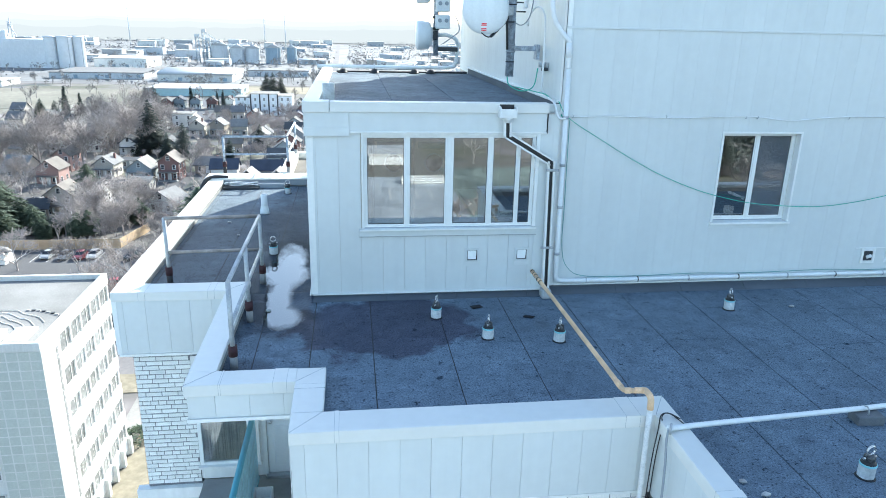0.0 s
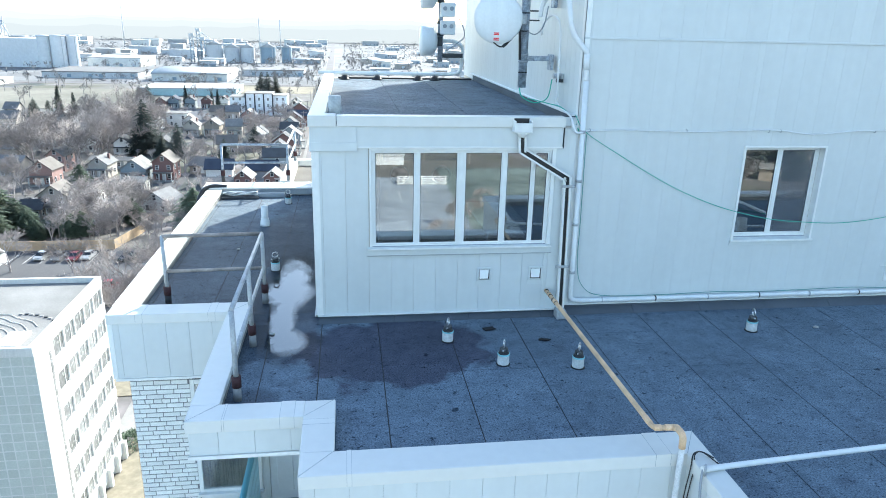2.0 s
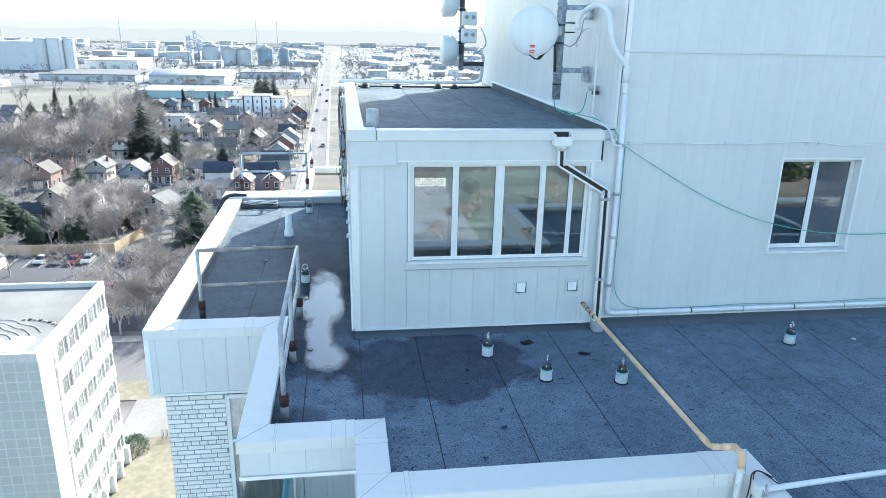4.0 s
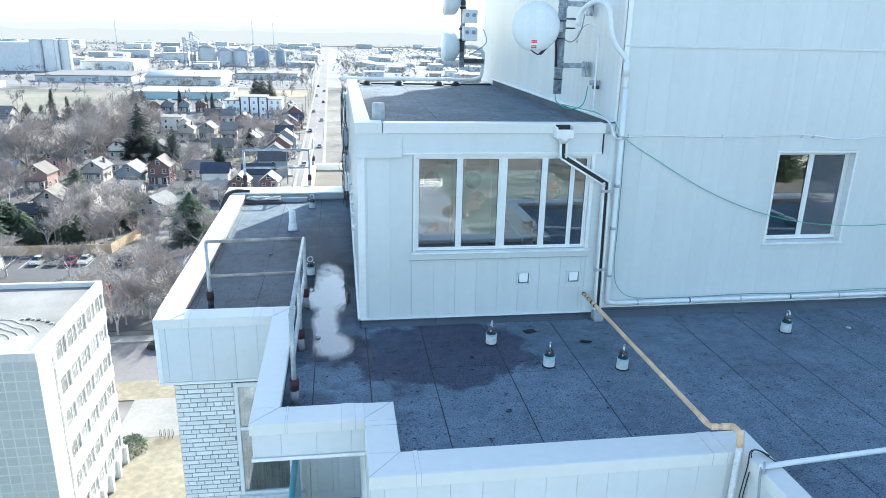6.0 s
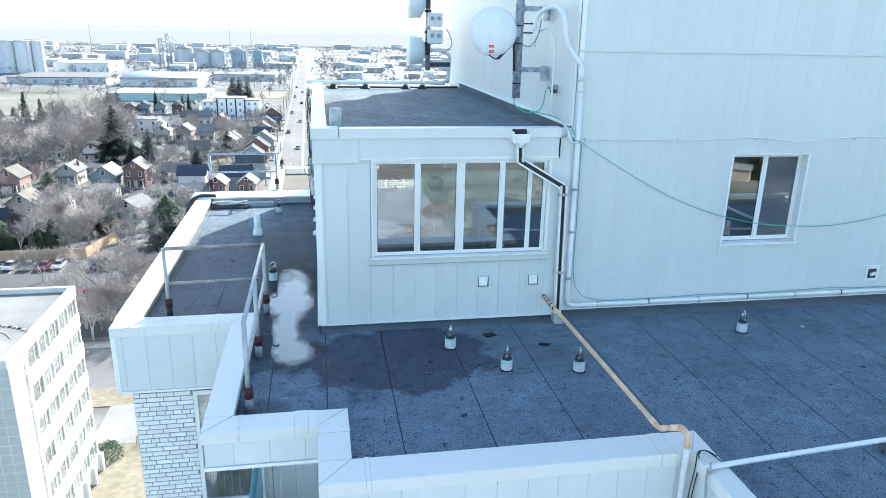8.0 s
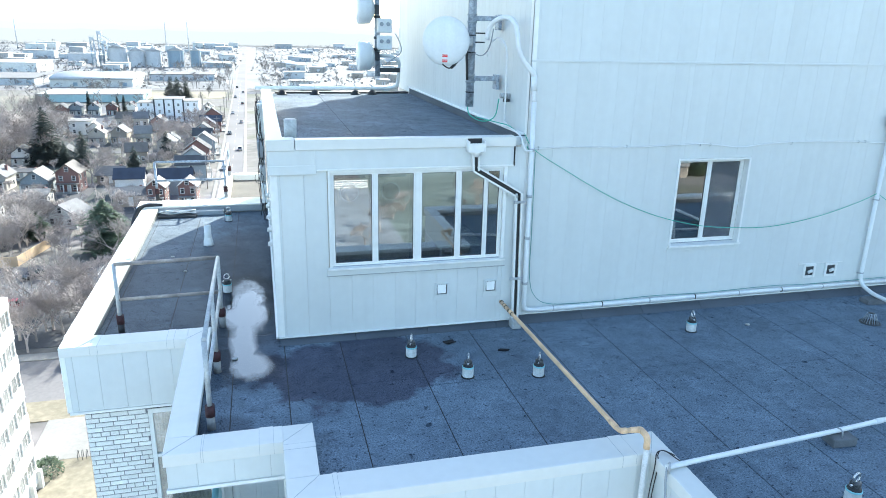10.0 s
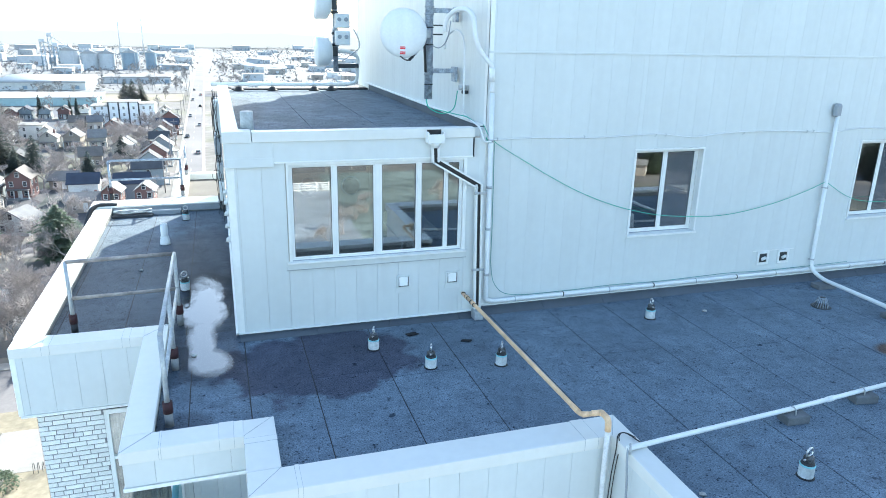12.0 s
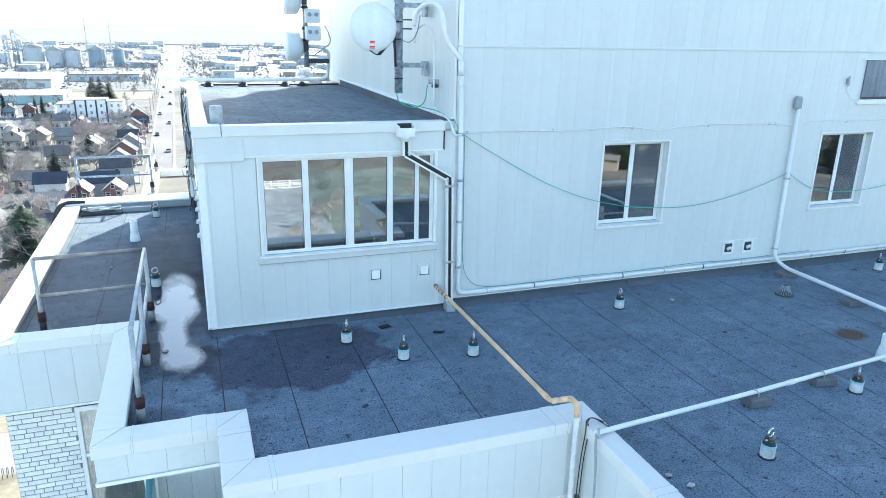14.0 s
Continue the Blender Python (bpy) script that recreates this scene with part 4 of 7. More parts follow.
hose = thing("drain_hose", (-3.2, 17.0, 0.1), "black corrugated hose hung over the parapet", "hose")
part("hose", tube(bmesh.new(), bend([(0.25, 0.15, 0.1), (-0.1, 0.1, 0.12), (-0.28, -0.1, 0.02), (-0.36, -0.5, -0.4), (-0.36, -0.6, -1.2)]), 0.05, 10), M_BLACK, hose)
tray = thing("cable_tray", (-2.6, 16.82, 0.0), "grey metal tray of tangled cables by the kerb", "cable tray")
part("tray", box(bmesh.new(), -0.42, 0.42, -0.12, 0.15, 0.0, 0.05, 0.01), M_DARK, tray)
for k in range(5):
    pts = [(-0.38 + 0.19 * j, random.uniform(-0.09, 0.1), 0.07 + 0.04 * random.random() + 0.015 * k) for j in range(5)]
    part("cable", tube(bmesh.new(), bend(pts, 4), 0.014, 6), M_GALV if k % 2 else M_PVC, tray)
tray = thing("cable_tray", (-1.95, 16.92, 0.0), "closed pale grey cable trunking by the kerb", "cable tray")
part("tray", box(bmesh.new(), -0.35, 0.35, -0.07, 0.1, 0.0, 0.11, 0.012), M_GREYPLASTIC, tray)

# puddle: one flat sheet of water with a ragged outline
def water_depth(x, y):
    d = max(1 - ((x + 1.03) / 0.33) ** 2 - ((y - 11.6) / 1.05) ** 2, 1 - ((x + 1.04) / 0.37) ** 2 - ((y - 10.7) / 0.75) ** 2, 1 - ((x + 1.06) / 0.2) ** 2 - ((y - 9.7) / 1.0) ** 2, 1 - ((x + 0.95) / 0.28) ** 2 - ((y - 8.97) / 0.42) ** 2)
    d -= 0.55 * min(1.0, max(0.0, (y - 11.3) / 0.5))      # only a film of water at the far end
    return d + 0.3 * noise.noise(Vector((x * 3.1, y * 2.2, 3.0))) + 0.22 * noise.noise(Vector((x * 8, y * 5, 1.0))) + 0.16 * noise.noise(Vector((x * 24, y * 15, 5.0)))


bm = bmesh.new()
STEP, verts = 0.0125, {}
for i in range(104):
    for j in range(380):
        x, y = -1.56 + STEP * i, 8.2 + STEP * j
        if water_depth(x + STEP / 2, y + STEP / 2) > -0.25 and -1.49 < x < -0.58 + (0.4 if y < 9.5 else 0):
            q = []
            for a, b in ((i, j), (i + 1, j), (i + 1, j + 1), (i, j + 1)):
                if (a, b) not in verts:
                    verts[a, b] = bm.verts.new((-1.56 + STEP * a, 8.2 + STEP * b, 0.004))
                q.append(verts[a, b])
            bm.faces.new(q)
shallow = bm.verts.layers.float.new("depth")
for v in bm.verts:
    v[shallow] = water_depth(v.co.x, v.co.y)
nt = M_WATER.node_tree
at, nz, su, mr, tr, mx = (nt.nodes.new("ShaderNode" + k) for k in ("Attribute", "TexNoise", "Math", "MapRange", "BsdfTransparent", "MixShader"))
at.attribute_name = "depth"
nz.inputs["Scale"].default_value = 34.0
nz.inputs["Detail"].default_value = 5.0
nt.links.new(nt.nodes.new("ShaderNodeNewGeometry").outputs["Position"], nz.inputs["Vector"])
su.operation = "MULTIPLY_ADD"
su.inputs[1].default_value = 0.7
nt.links.new(nz.outputs["Fac"], su.inputs[0])
nt.links.new(at.outputs["Fac"], su.inputs[2])
mr.inputs["From Min"].default_value, mr.inputs["From Max"].default_value = 0.2, 0.95
nt.links.new(su.outputs[0], mr.inputs["Value"])
nt.links.new(mr.outputs[0], mx.inputs[0])
nt.links.new(tr.outputs[0], mx.inputs[1])
nt.links.new(nt.nodes["Principled BSDF"].outputs[0], mx.inputs[2])
nt.links.new(mx.outputs[0], nt.nodes["Material Output"].inputs["Surface"])
solid("puddle", bm, M_WATER, "still rain puddle mirroring the bright sky", "puddle", "structure")

# ---- pipes, cables and vents ----
gas = thing("gas_pipe", (0, 0, 0), "yellow-painted gas pipe crossing the roof, turning white over the parapet", "gas pipe")
run = [(2.665, 9.62, 0.365), (2.672, 9.0, 0.372), (2.69, 5.97, 0.39), (2.90, 5.935, 0.40), (2.905, 5.80, 0.40), (2.907, 5.795, 0.25)]
part("pipe", tube(bmesh.new(), corner(run, 0.05), 0.027, 12), M_YELLOW, gas)
for p, q in (((2.688, 6.16, 0.389), (2.69, 6.04, 0.39)), ((2.76, 5.958, 0.395), (2.70, 5.966, 0.392)), ((2.80, 5.952, 0.398), (2.87, 5.94, 0.4)), ((2.668, 9.45, 0.368), (2.669, 9.38, 0.369)), ((2.67, 9.22, 0.37), (2.671, 9.12, 0.371))):
    part("coupling", tube(bmesh.new(), [p, q], 0.031, 12), M_YELLOW, gas)
for y, w in ((9.57, 0.016), (9.455, 0.01), (9.375, 0.014), (9.235, 0.022), (9.2, 0.008), (9.11, 0.01)):
    part("tarry_joint", tube(bmesh.new(), [(2.668, y, 0.3685), (2.668, y - w, 0.3688)], 0.0318, 12), M_BLACK, gas, "black sealant at the pipe joint")
part("elbow", tube(bmesh.new(), corner([(2.87, 5.94, 0.4), (2.905, 5.93, 0.402), (2.907, 5.80, 0.4), (2.907, 5.795, 0.27)], 0.06), 0.033, 12), M_YELLOW, gas)
part("riser", tube(bmesh.new(), [(2.907, 5.795, 0.30), (2.93, 5.79, -6.0)], 0.029, 12), surf("peeling_white_pipe", (0.74, 0.72, 0.68), 0.5, big=(9.0, 0.12), fine=(60.0, 0.12)), gas)
cabs = thing("cable_loop", (0, 0, 0), "thin black cables looped over the parapet beside the gas riser", "cable")
for k, dx in enumerate((0.0, 0.035)):
    pts = [(3.21, 5.74 - 0.1 * k, TOP + 0.012), (3.13, 5.82, TOP + 0.03), (3.03, 5.79 - 0.02 * k, TOP + 0.035), (2.99 + dx, 5.74, TOP - 0.1), (2.965 + dx, 5.76, -0.6), (2.95 + dx, 5.77, -3.0)]
    part("cable", tube(bmesh.new(), bend(pts), 0.006, 6), M_BLACK, cabs)

cond = thing("long_conduit", (0, 0, 0), "long white plastic conduit lying across the roof on blocks", "conduit")
run = [(2.99, 5.55, 0.205), (3.5, 5.615, 0.19), (5.28, 5.83, 0.135), (6.47, 5.95, 0.135), (7.11, 6.01, 0.135), (9.0, 6.2, 0.135), (13.5, 6.65, 0.135)]
part("pipe", tube(bmesh.new(), run, 0.027, 12), M_PVC, cond)
part("coupling", tube(bmesh.new(), [(5.84, 5.886, 0.135), (5.94, 5.896, 0.135)], 0.032, 12), M_PVC, cond)
part("clip", tube(bmesh.new(), [(2.995, 5.51, TOP), (3.0, 5.515, 0.245), (3.02, 5.55, 0.25), (3.03, 5.59, TOP)], 0.012, 6), M_GALV, cond)
part("tail_cable", tube(bmesh.new(), bend([(3.0, 5.55, 0.205), (2.965, 5.5, 0.1), (2.955, 5.44, -0.2), (2.95, 5.4, -0.9)]), 0.012, 6), M_GREYPLASTIC, cond)
for x, y, r in ((5.29, 5.79, -4), (6.45, 5.94, -10), (9.6, 6.26, 4)):
    b = thing("support_block", pose(x, y, 0.0, 0, 0, r), "grey concrete support block under the conduit", "block", "conduit blocks")
    part("block", box(bmesh.new(), -0.145, 0.145, -0.09, 0.09, 0.0, 0.1, 0.008), M_BLOCK, b)
    part("strap", tube(bmesh.new(), [(-0.02, -0.045, 0.1), (-0.02, -0.04, 0.16), (-0.02, 0.0, 0.178), (-0.02, 0.04, 0.16), (-0.02, 0.045, 0.1)], 0.008, 6), M_GALV, b)

wallpipe = thing("wall_conduit", (0, 0, 0), "white conduit running down the tower corner and along its foot", "conduit")
part("vertical_pipe", tube(bmesh.new(), corner([(3.0, 9.585, 3.30), (3.03, 9.585, 0.24), (3.12, 9.585, 0.20), (14.5, 9.585, 0.215)], 0.2, 7), 0.036, 12), M_PVC, wallpipe)
part("upper_pipe", tube(bmesh.new(), bend([(2.53, 10.35, 4.1), (2.54, 10.25, 4.28), (2.6, 10.05, 4.38), (2.67, 9.85, 4.39), (2.71, 9.68, 4.3), (2.712, 9.59, 4.15), (2.725, 9.57, 4.02), (2.79, 9.57, 3.87), (2.9, 9.575, 3.74), (2.97, 9.58, 3.66), (2.988, 9.585, 3.5), (2.995, 9.585, 3.3)]), 0.033, 12), M_PVC, wallpipe)
part("coupling", tube(bmesh.new(), [(2.978, 9.583, 3.64), (2.99, 9.585, 3.45)], 0.042, 12), M_PVC, wallpipe)
for z in (2.62, 1.95, 1.33, 0.62):
    part("band", tube(bmesh.new(), [(3.0 + (3.3 - z) * 0.0098, 9.585, z), (3.0 + (3.3 - z) * 0.0098, 9.585, z + 0.04)], 0.043, 12), M_GALV, wallpipe)
for k in range(13):
    x = 3.5 + 0.82 * k
    part("band", tube(bmesh.new(), [(x, 9.585, 0.203), (x + 0.016, 9.585, 0.203)], 0.041, 10), M_BLACK if k % 2 else M_GALV, wallpipe)
part("thin_cable", tube(bmesh.new(), bend([(3.07, 9.6, 2.6), (3.09, 9.6, 1.4), (3.1, 9.6, 0.75), (3.2, 9.59, 0.42), (3.5, 9.58, 0.27), (4.4, 9.57, 0.26), (5.2, 9.57, 0.28), (6.1, 9.57, 0.265), (7.4, 9.57, 0.29), (8.2, 9.57, 0.27), (10.0, 9.57, 0.29)]), 0.0055, 6), surf("grey_green_wire", (0.12, 0.3, 0.27), 0.5, big=(4.0, 0.2), fine=(60.0, 0.1)), wallpipe)

line = thing("wall_cable", (0, 0, 0), "thin white cable clipped along the tower wall", "cable")
pts = [(3.02, 9.6, 2.655)] + [(3.1 + 0.55 * k, 9.622, 2.645 + 0.012 * math.sin(1.7 * k) - (0.04 if k in (6, 11) else 0) + 0.002 * k) for k in range(20)]
part("cable", tube(bmesh.new(), bend(pts, 4), 0.0095, 8), M_PVC, line)
for x in (3.12, 4.5, 5.72, 5.9, 7.35, 8.62, 8.75, 10.36):
    part("clip", tube(bmesh.new(), [(x, 9.64, 2.632), (x, 9.607, 2.64), (x + 0.004, 9.607, 2.662), (x + 0.004, 9.64, 2.67)], 0.005, 6), M_GREYPLASTIC, line)
wire = thing("green_wire", (0, 0, 0), "slack green wire hanging across the tower wall", "wire")
part("wire", tube(bmesh.new(), bend([(2.9, 9.62, 2.86), (3.06, 9.6, 2.63), (3.62, 9.6, 2.29), (4.08, 9.6, 2.03), (4.5, 9.6, 1.82), (5.0, 9.6, 1.62), (5.44, 9.59, 1.49), (5.97, 9.59, 1.38), (6.5, 9.59, 1.33), (7.05, 9.59, 1.31), (7.6, 9.59, 1.36), (8.23, 9.59, 1.48), (8.8, 9.58, 1.65), (9.14, 9.56, 1.79)]), 0.0055, 6), M_GREEN, wire)
part("wire", tube(bmesh.new(), bend([(9.18, 9.56, 1.79), (9.3, 9.58, 1.72), (9.71, 9.59, 1.51), (10.13, 9.59, 1.4), (10.81, 9.59, 1.37), (11.6, 9.59, 1.43), (12.6, 9.59, 1.62)]), 0.0055, 6), M_GREEN, wire)

spout = thing("downspout", (0, 0, 0), "white rain downspout with an open channel blackened for shade and a scupper box", "downspout")
bm = bmesh.new()
for q in ((2.03, 2.05), (2.25, 2.27)):
    box(bm, *q, 9.40, 9.54, 2.67, 2.8, 0.003)
box(bm, 2.05, 2.25, 9.40, 9.42, 2.67, 2.77, 0.003)
box(bm, 2.03, 2.27, 9.40, 9.54, 2.65, 2.67, 0.003)
part("scupper_box", bm, M_TRIM, spout)
part("scupper_mouth", box(bmesh.new(), 2.05, 2.25, 9.52, 9.535, 2.67, 2.82), M_BLACK, spout)
part("funnel", lathe(bmesh.new(), ((0.06, -0.07), (0.066, -0.04), (0.1, 0.0)), 4, (2.16, 9.48, 2.65)), M_TRIM, spout)


def channel(a, b, name):
    """One straight length of open downspout between two points: two white cheeks, the shade between them put in as
    black.
    """
    a, b = Vector(a), Vector(b)
    d = b - a
    m = Matrix.Translation(a) @ Matrix.Rotation(math.atan2(d.x, -d.z), 4, "Y").inverted()
    h = d.length
    bm = bmesh.new()
    box(bm, -0.052, -0.026, -0.03, 0.04, -h, 0, 0.002)
    box(bm, 0.026, 0.052, -0.03, 0.04, -h, 0, 0.002)
    p = part(name, bm, M_TRIM, spout, at=m)
    part("channel_bed", box(bmesh.new(), -0.026, 0.026, 0.0, 0.036, -h, 0), M_BLACK, p, "black inset for the channel's shade")


channel((2.16, 9.49, 2.59), (2.17, 9.50, 2.38), "upper_length")
channel((2.17, 9.50, 2.40), (2.82, 9.50, 2.02), "slanted_length")
channel((2.82, 9.50, 2.04), (2.86, 9.50, 0.14), "lower_length")
for z in (1.9, 0.75):
    part("bracket", box(bmesh.new(), 2.74, 2.93, 9.455, 9.48, z, z + 0.035, 0.003), M_GALV, spout)
part("shoe", box(bmesh.new(), 2.78, 2.92, 9.36, 9.53, 0.005, 0.14, 0.01), M_GALV, spout)


def hood_vent(x, y, z, label):
    h = thing("wall_vent", (x, y, z), label, "vent", "wall vents")
    bm = bmesh.new()
    for q in ((-0.105, -0.075, -0.09, 0.105), (0.075, 0.105, -0.09, 0.105), (-0.075, 0.075, 0.08, 0.105), (-0.075, 0.075, -0.09, -0.07)):
        box(bm, q[0], q[1], -0.022, 0.0, q[2], q[3], 0.003)
    part("surround", bm, M_SIDING, h)
    part("backing_plate", box(bmesh.new(), -0.115, 0.115, -0.008, 0.0, -0.16, -0.09, 0.002), M_SIDING, h)
    part("mouth", box(bmesh.new(), -0.075, 0.075, -0.006, 0.0, -0.07, 0.08), M_BLACK, h)
    bm = bmesh.new()
    lid = [bm.verts.new(q) for q in ((-0.066, -0.012, 0.074), (0.064, -0.012, 0.074), (0.05, -0.05, -0.043), (-0.072, -0.05, -0.043), (-0.066, -0.007, 0.074), (0.064, -0.007, 0.074), (0.05, -0.045, -0.043), (-0.072, -0.045, -0.043))]
    for q in ((0, 3, 2, 1), (4, 5, 6, 7), (0, 1, 5, 4), (1, 2, 6, 5), (2, 3, 7, 6), (3, 0, 4, 7)):
        bm.faces.new([lid[j] for j in q])
    bmesh.ops.recalc_face_normals(bm, faces=bm.faces)
    part("flap", bm, M_TRIM, h)
    return h


hv = hood_vent(1.75, 9.60, 0.63, "white hooded dryer vent on the penthouse siding")
copy_thing(hv, pose(2.49, 9.60, 0.63))
for x in (8.16, 8.59):
    o = thing("wall_outlet", (x, 9.65, 0.48), "small open wall outlet box with dark fittings", "outlet box", "outlet boxes")
    bm = bmesh.new()
    for q in ((-0.12, -0.08, -0.12, 0.12), (0.08, 0.12, -0.12, 0.12), (-0.08, 0.08, 0.08, 0.12), (-0.08, 0.08, -0.12, -0.08)):
        box(bm, q[0], q[1], -0.025, 0.0, q[2], q[3], 0.003)
    part("box_frame", bm, M_TRIM, o)
    part("top_trim", box(bmesh.new(), -0.22, 0.22, -0.012, 0.0, 0.121, 0.135, 0.002), M_TRIM, o)
    part("back", box(bmesh.new(), -0.08, 0.08, -0.012, 0.0, -0.08, 0.08), M_DARK, o)
    part("fitting", tube(bmesh.new(), [(-0.03, -0.03, -0.02), (0.04, -0.04, 0.01)], 0.028, 8), M_PVC, o)
for k in range(5):
    v = thing("wall_vent", (BX0, 11.3 + 0.75 * k, 0.95 + 0.02 * k), "small white pipe outlet on the penthouse side wall", "vent", "side wall outlets")
    part("flange", lathe(bmesh.new(), ((0.06, 0.0), (0.06, -0.02), (0.04, -0.03)), 14, axis="x"), M_PVC, v)
    part("spout", tube(bmesh.new(), corner([(-0.02, 0, 0), (-0.045, 0, 0), (-0.05, 0, -0.05)], 0.02), 0.026, 10), M_PVC, v)

jb = thing("junction_conduit", (0, 0, 0), "white conduit dropping from a grey junction box and crossing the roof", "conduit")
part("junction_box", box(bmesh.new(), 9.08, 9.215, 9.54, 9.64, 2.88, 3.1, 0.03), M_GREYPLASTIC, jb)
part("pipe", tube(bmesh.new(), corner([(9.16, 9.58, 2.95), (9.2, 9.58, 0.22), (9.2, 9.3, 0.12), (9.15, 7.4, 0.12), (9.1, 4.0, 0.12)], 0.2, 6), 0.034, 12), M_PVC, jb)
for z in (1.69, 0.4):
    part("strap", tube(bmesh.new(), [(9.12, 9.6, z), (9.15 + 0.02, 9.52, z), (9.26, 9.6, z)], 0.012, 6), M_GALV, jb)
for y in (9.2, 7.82, 5.4):
    b = thing("support_block", pose(9.15, y, 0.0, 0, 0, -4), "grey concrete support block under the conduit", "block", "conduit blocks")
    part("block", box(bmesh.new(), -0.18, 0.18, -0.1, 0.1, 0.0, 0.078, 0.008), M_BLOCK, b)

drain = thing("roof_drain", Matrix.Translation((8.4, 8.5, 0.0)) @ Matrix.Scale(0.78, 4), "grey cast roof drain strainer with open ribs", "roof drain")
part("flange", lathe(bmesh.new(), ((0.2, 0.002), (0.19, 0.012), (0.13, 0.014), (0.12, 0.008)), 20), M_DARK, drain)
for k in range(18):
    a = 2 * math.pi * k / 18
    part("rib", tube(bmesh.new(), [(0.15 * math.cos(a), 0.15 * math.sin(a), 0.01), (0.075 * math.cos(a), 0.075 * math.sin(a), 0.19), (0.05 * math.cos(a), 0.05 * math.sin(a), 0.2)], 0.008, 5), M_MAST, drain)
part("cap", lathe(bmesh.new(), ((0.06, 0.195), (0.06, 0.205), (0.03, 0.21)), 16), M_DARK, drain)

ac = thing("intake_panel", (10.6, 9.65, 3.0), "blue-grey metal wall panel with a white sill and streaks", "wall panel")
part("panel", box(bmesh.new(), 0.0, 1.6, -0.03, 0.0, 0.03, 0.7, 0.004), surf("weathered_zinc", (0.17, 0.2, 0.25), 0.5, 0.3, big=(2.0, 0.25), fine=(30.0, 0.12), streak=0.3), ac)
part("bottom_rail", box(bmesh.new(), 0.0, 1.6, -0.036, -0.03, 0.03, 0.075, 0.002), M_DARK, ac)
part("sill", box(bmesh.new(), -0.09, 1.7, -0.07, 0.0, -0.05, 0.03, 0.004), M_TRIM, ac)
part("top_flashing", box(bmesh.new(), -0.1, 1.7, -0.05, 0.0, 0.702, 0.716, 0.003), M_TRIM, ac)
lamp = thing("wall_sensor", (10.23, 9.65, 3.27), "small pale tube sensor with a thin lead", "wall sensor")
part("tube", tube(bmesh.new(), [(0.0, -0.04, 0.0), (0.0, -0.04, 0.16)], 0.022, 10), M_SLEEVE, lamp)
part("mount", box(bmesh.new(), -0.03, -0.018, -0.05, 0.0, 0.03, 0.12, 0.002), M_GREYPLASTIC, lamp)
part("lead", tube(bmesh.new(), bend([(0.0, -0.035, 0.0), (0.01, -0.02, -0.08), (0.1, -0.012, -0.18), (0.28, -0.012, -0.24)]), 0.004, 6), M_PVC, lamp)


# ---- masts, dish and radio gear ----
mast = thing("antenna_mast", (2.465, 10.9, 3.1), "galvanised steel antenna mast on stand-off brackets", "mast")
part("pole", tube(bmesh.new(), [(0, 0, 0), (0, 0, 3.4)], 0.062, 14), M_MAST, mast)
for z in (0.42, 1.29):
    part("bracket_arm", box(bmesh.new(), 0.05, 0.42, -0.03, 0.03, z - 0.035, z + 0.035, 0.006), M_MAST, mast)
    part("bracket_plate", box(bmesh.new(), 0.39, 0.44, -0.09, 0.09, z - 0.16, z + 0.06, 0.006), M_MAST, mast)
    for dz in (-0.05, 0.05):
        part("clamp", lathe(bmesh.new(), ((0.07, -0.012), (0.075, 0.0), (0.07, 0.012)), 14, (0, 0, z + dz)), M_GREYPLASTIC, mast)
for z in (0.22, 0.8, 1.05):
    part("cable_tie", lathe(bmesh.new(), ((0.066, -0.008), (0.068, 0.0), (0.066, 0.008)), 14, (0, 0, z)), M_BLACK, mast)
for z in (0.95, 1.08):
    part("bolt", tube(bmesh.new(), [(0.05, -0.02, z), (0.2, -0.03, z)], 0.012, 6), M_DARK, mast)
part("cable", tube(bmesh.new(), bend([(-0.06, -0.05, 1.0), (-0.085, -0.06, 0.8), (-0.075, -0.06, 0.6), (-0.06, -0.04, 0.4)]), 0.02, 6), M_BLACK, mast)
dish = thing("dish_antenna", pose(2.02, 10.72, 4.06, 0, 0, 0), "round white microwave dish with a small red label", "dish antenna")
face = Vector((-0.35, -0.93, 0.0)).normalized()
turn = pose(0, 0, 0, 0, 0, math.degrees(math.atan2(-face.x, -face.y)) * -1) @ Matrix.Scale(1.12, 4)
part("radome", lathe(bmesh.new(), ((0.02, -0.06), (0.15, -0.055), (0.25, -0.04), (0.3, -0.015), (0.31, 0.0), (0.31, 0.05), (0.25, 0.12), (0.1, 0.17)), 36, axis="y"), M_PVC, dish, at=turn)
part("label_plate", box(bmesh.new(), -0.036, 0.036, -0.056, -0.05, -0.265, -0.16), M_PVC, dish, at=turn)
for z in (-0.172, -0.19, -0.235, -0.255):
    part("label_bar", box(bmesh.new(), -0.034, 0.034, -0.061, -0.056, z - 0.008, z + 0.006), M_RED, dish, at=turn)
part("mount", box(bmesh.new(), 0.05, 0.45, 0.1, 0.18, -0.07, 0.07, 0.01), M_GALV, dish)
part("feed_cable", tube(bmesh.new(), bend([(-0.05, 0.0, -0.32), (0.03, -0.02, -0.375), (0.1, 0.0, -0.37), (0.2, 0.05, -0.3), (0.36, 0.12, -0.15)]), 0.01, 6), M_BLACK, dish)
part("cable_gland", tube(bmesh.new(), [(0.09, -0.01, -0.375), (0.15, 0.02, -0.33)], 0.022, 8), M_BLACK, dish)

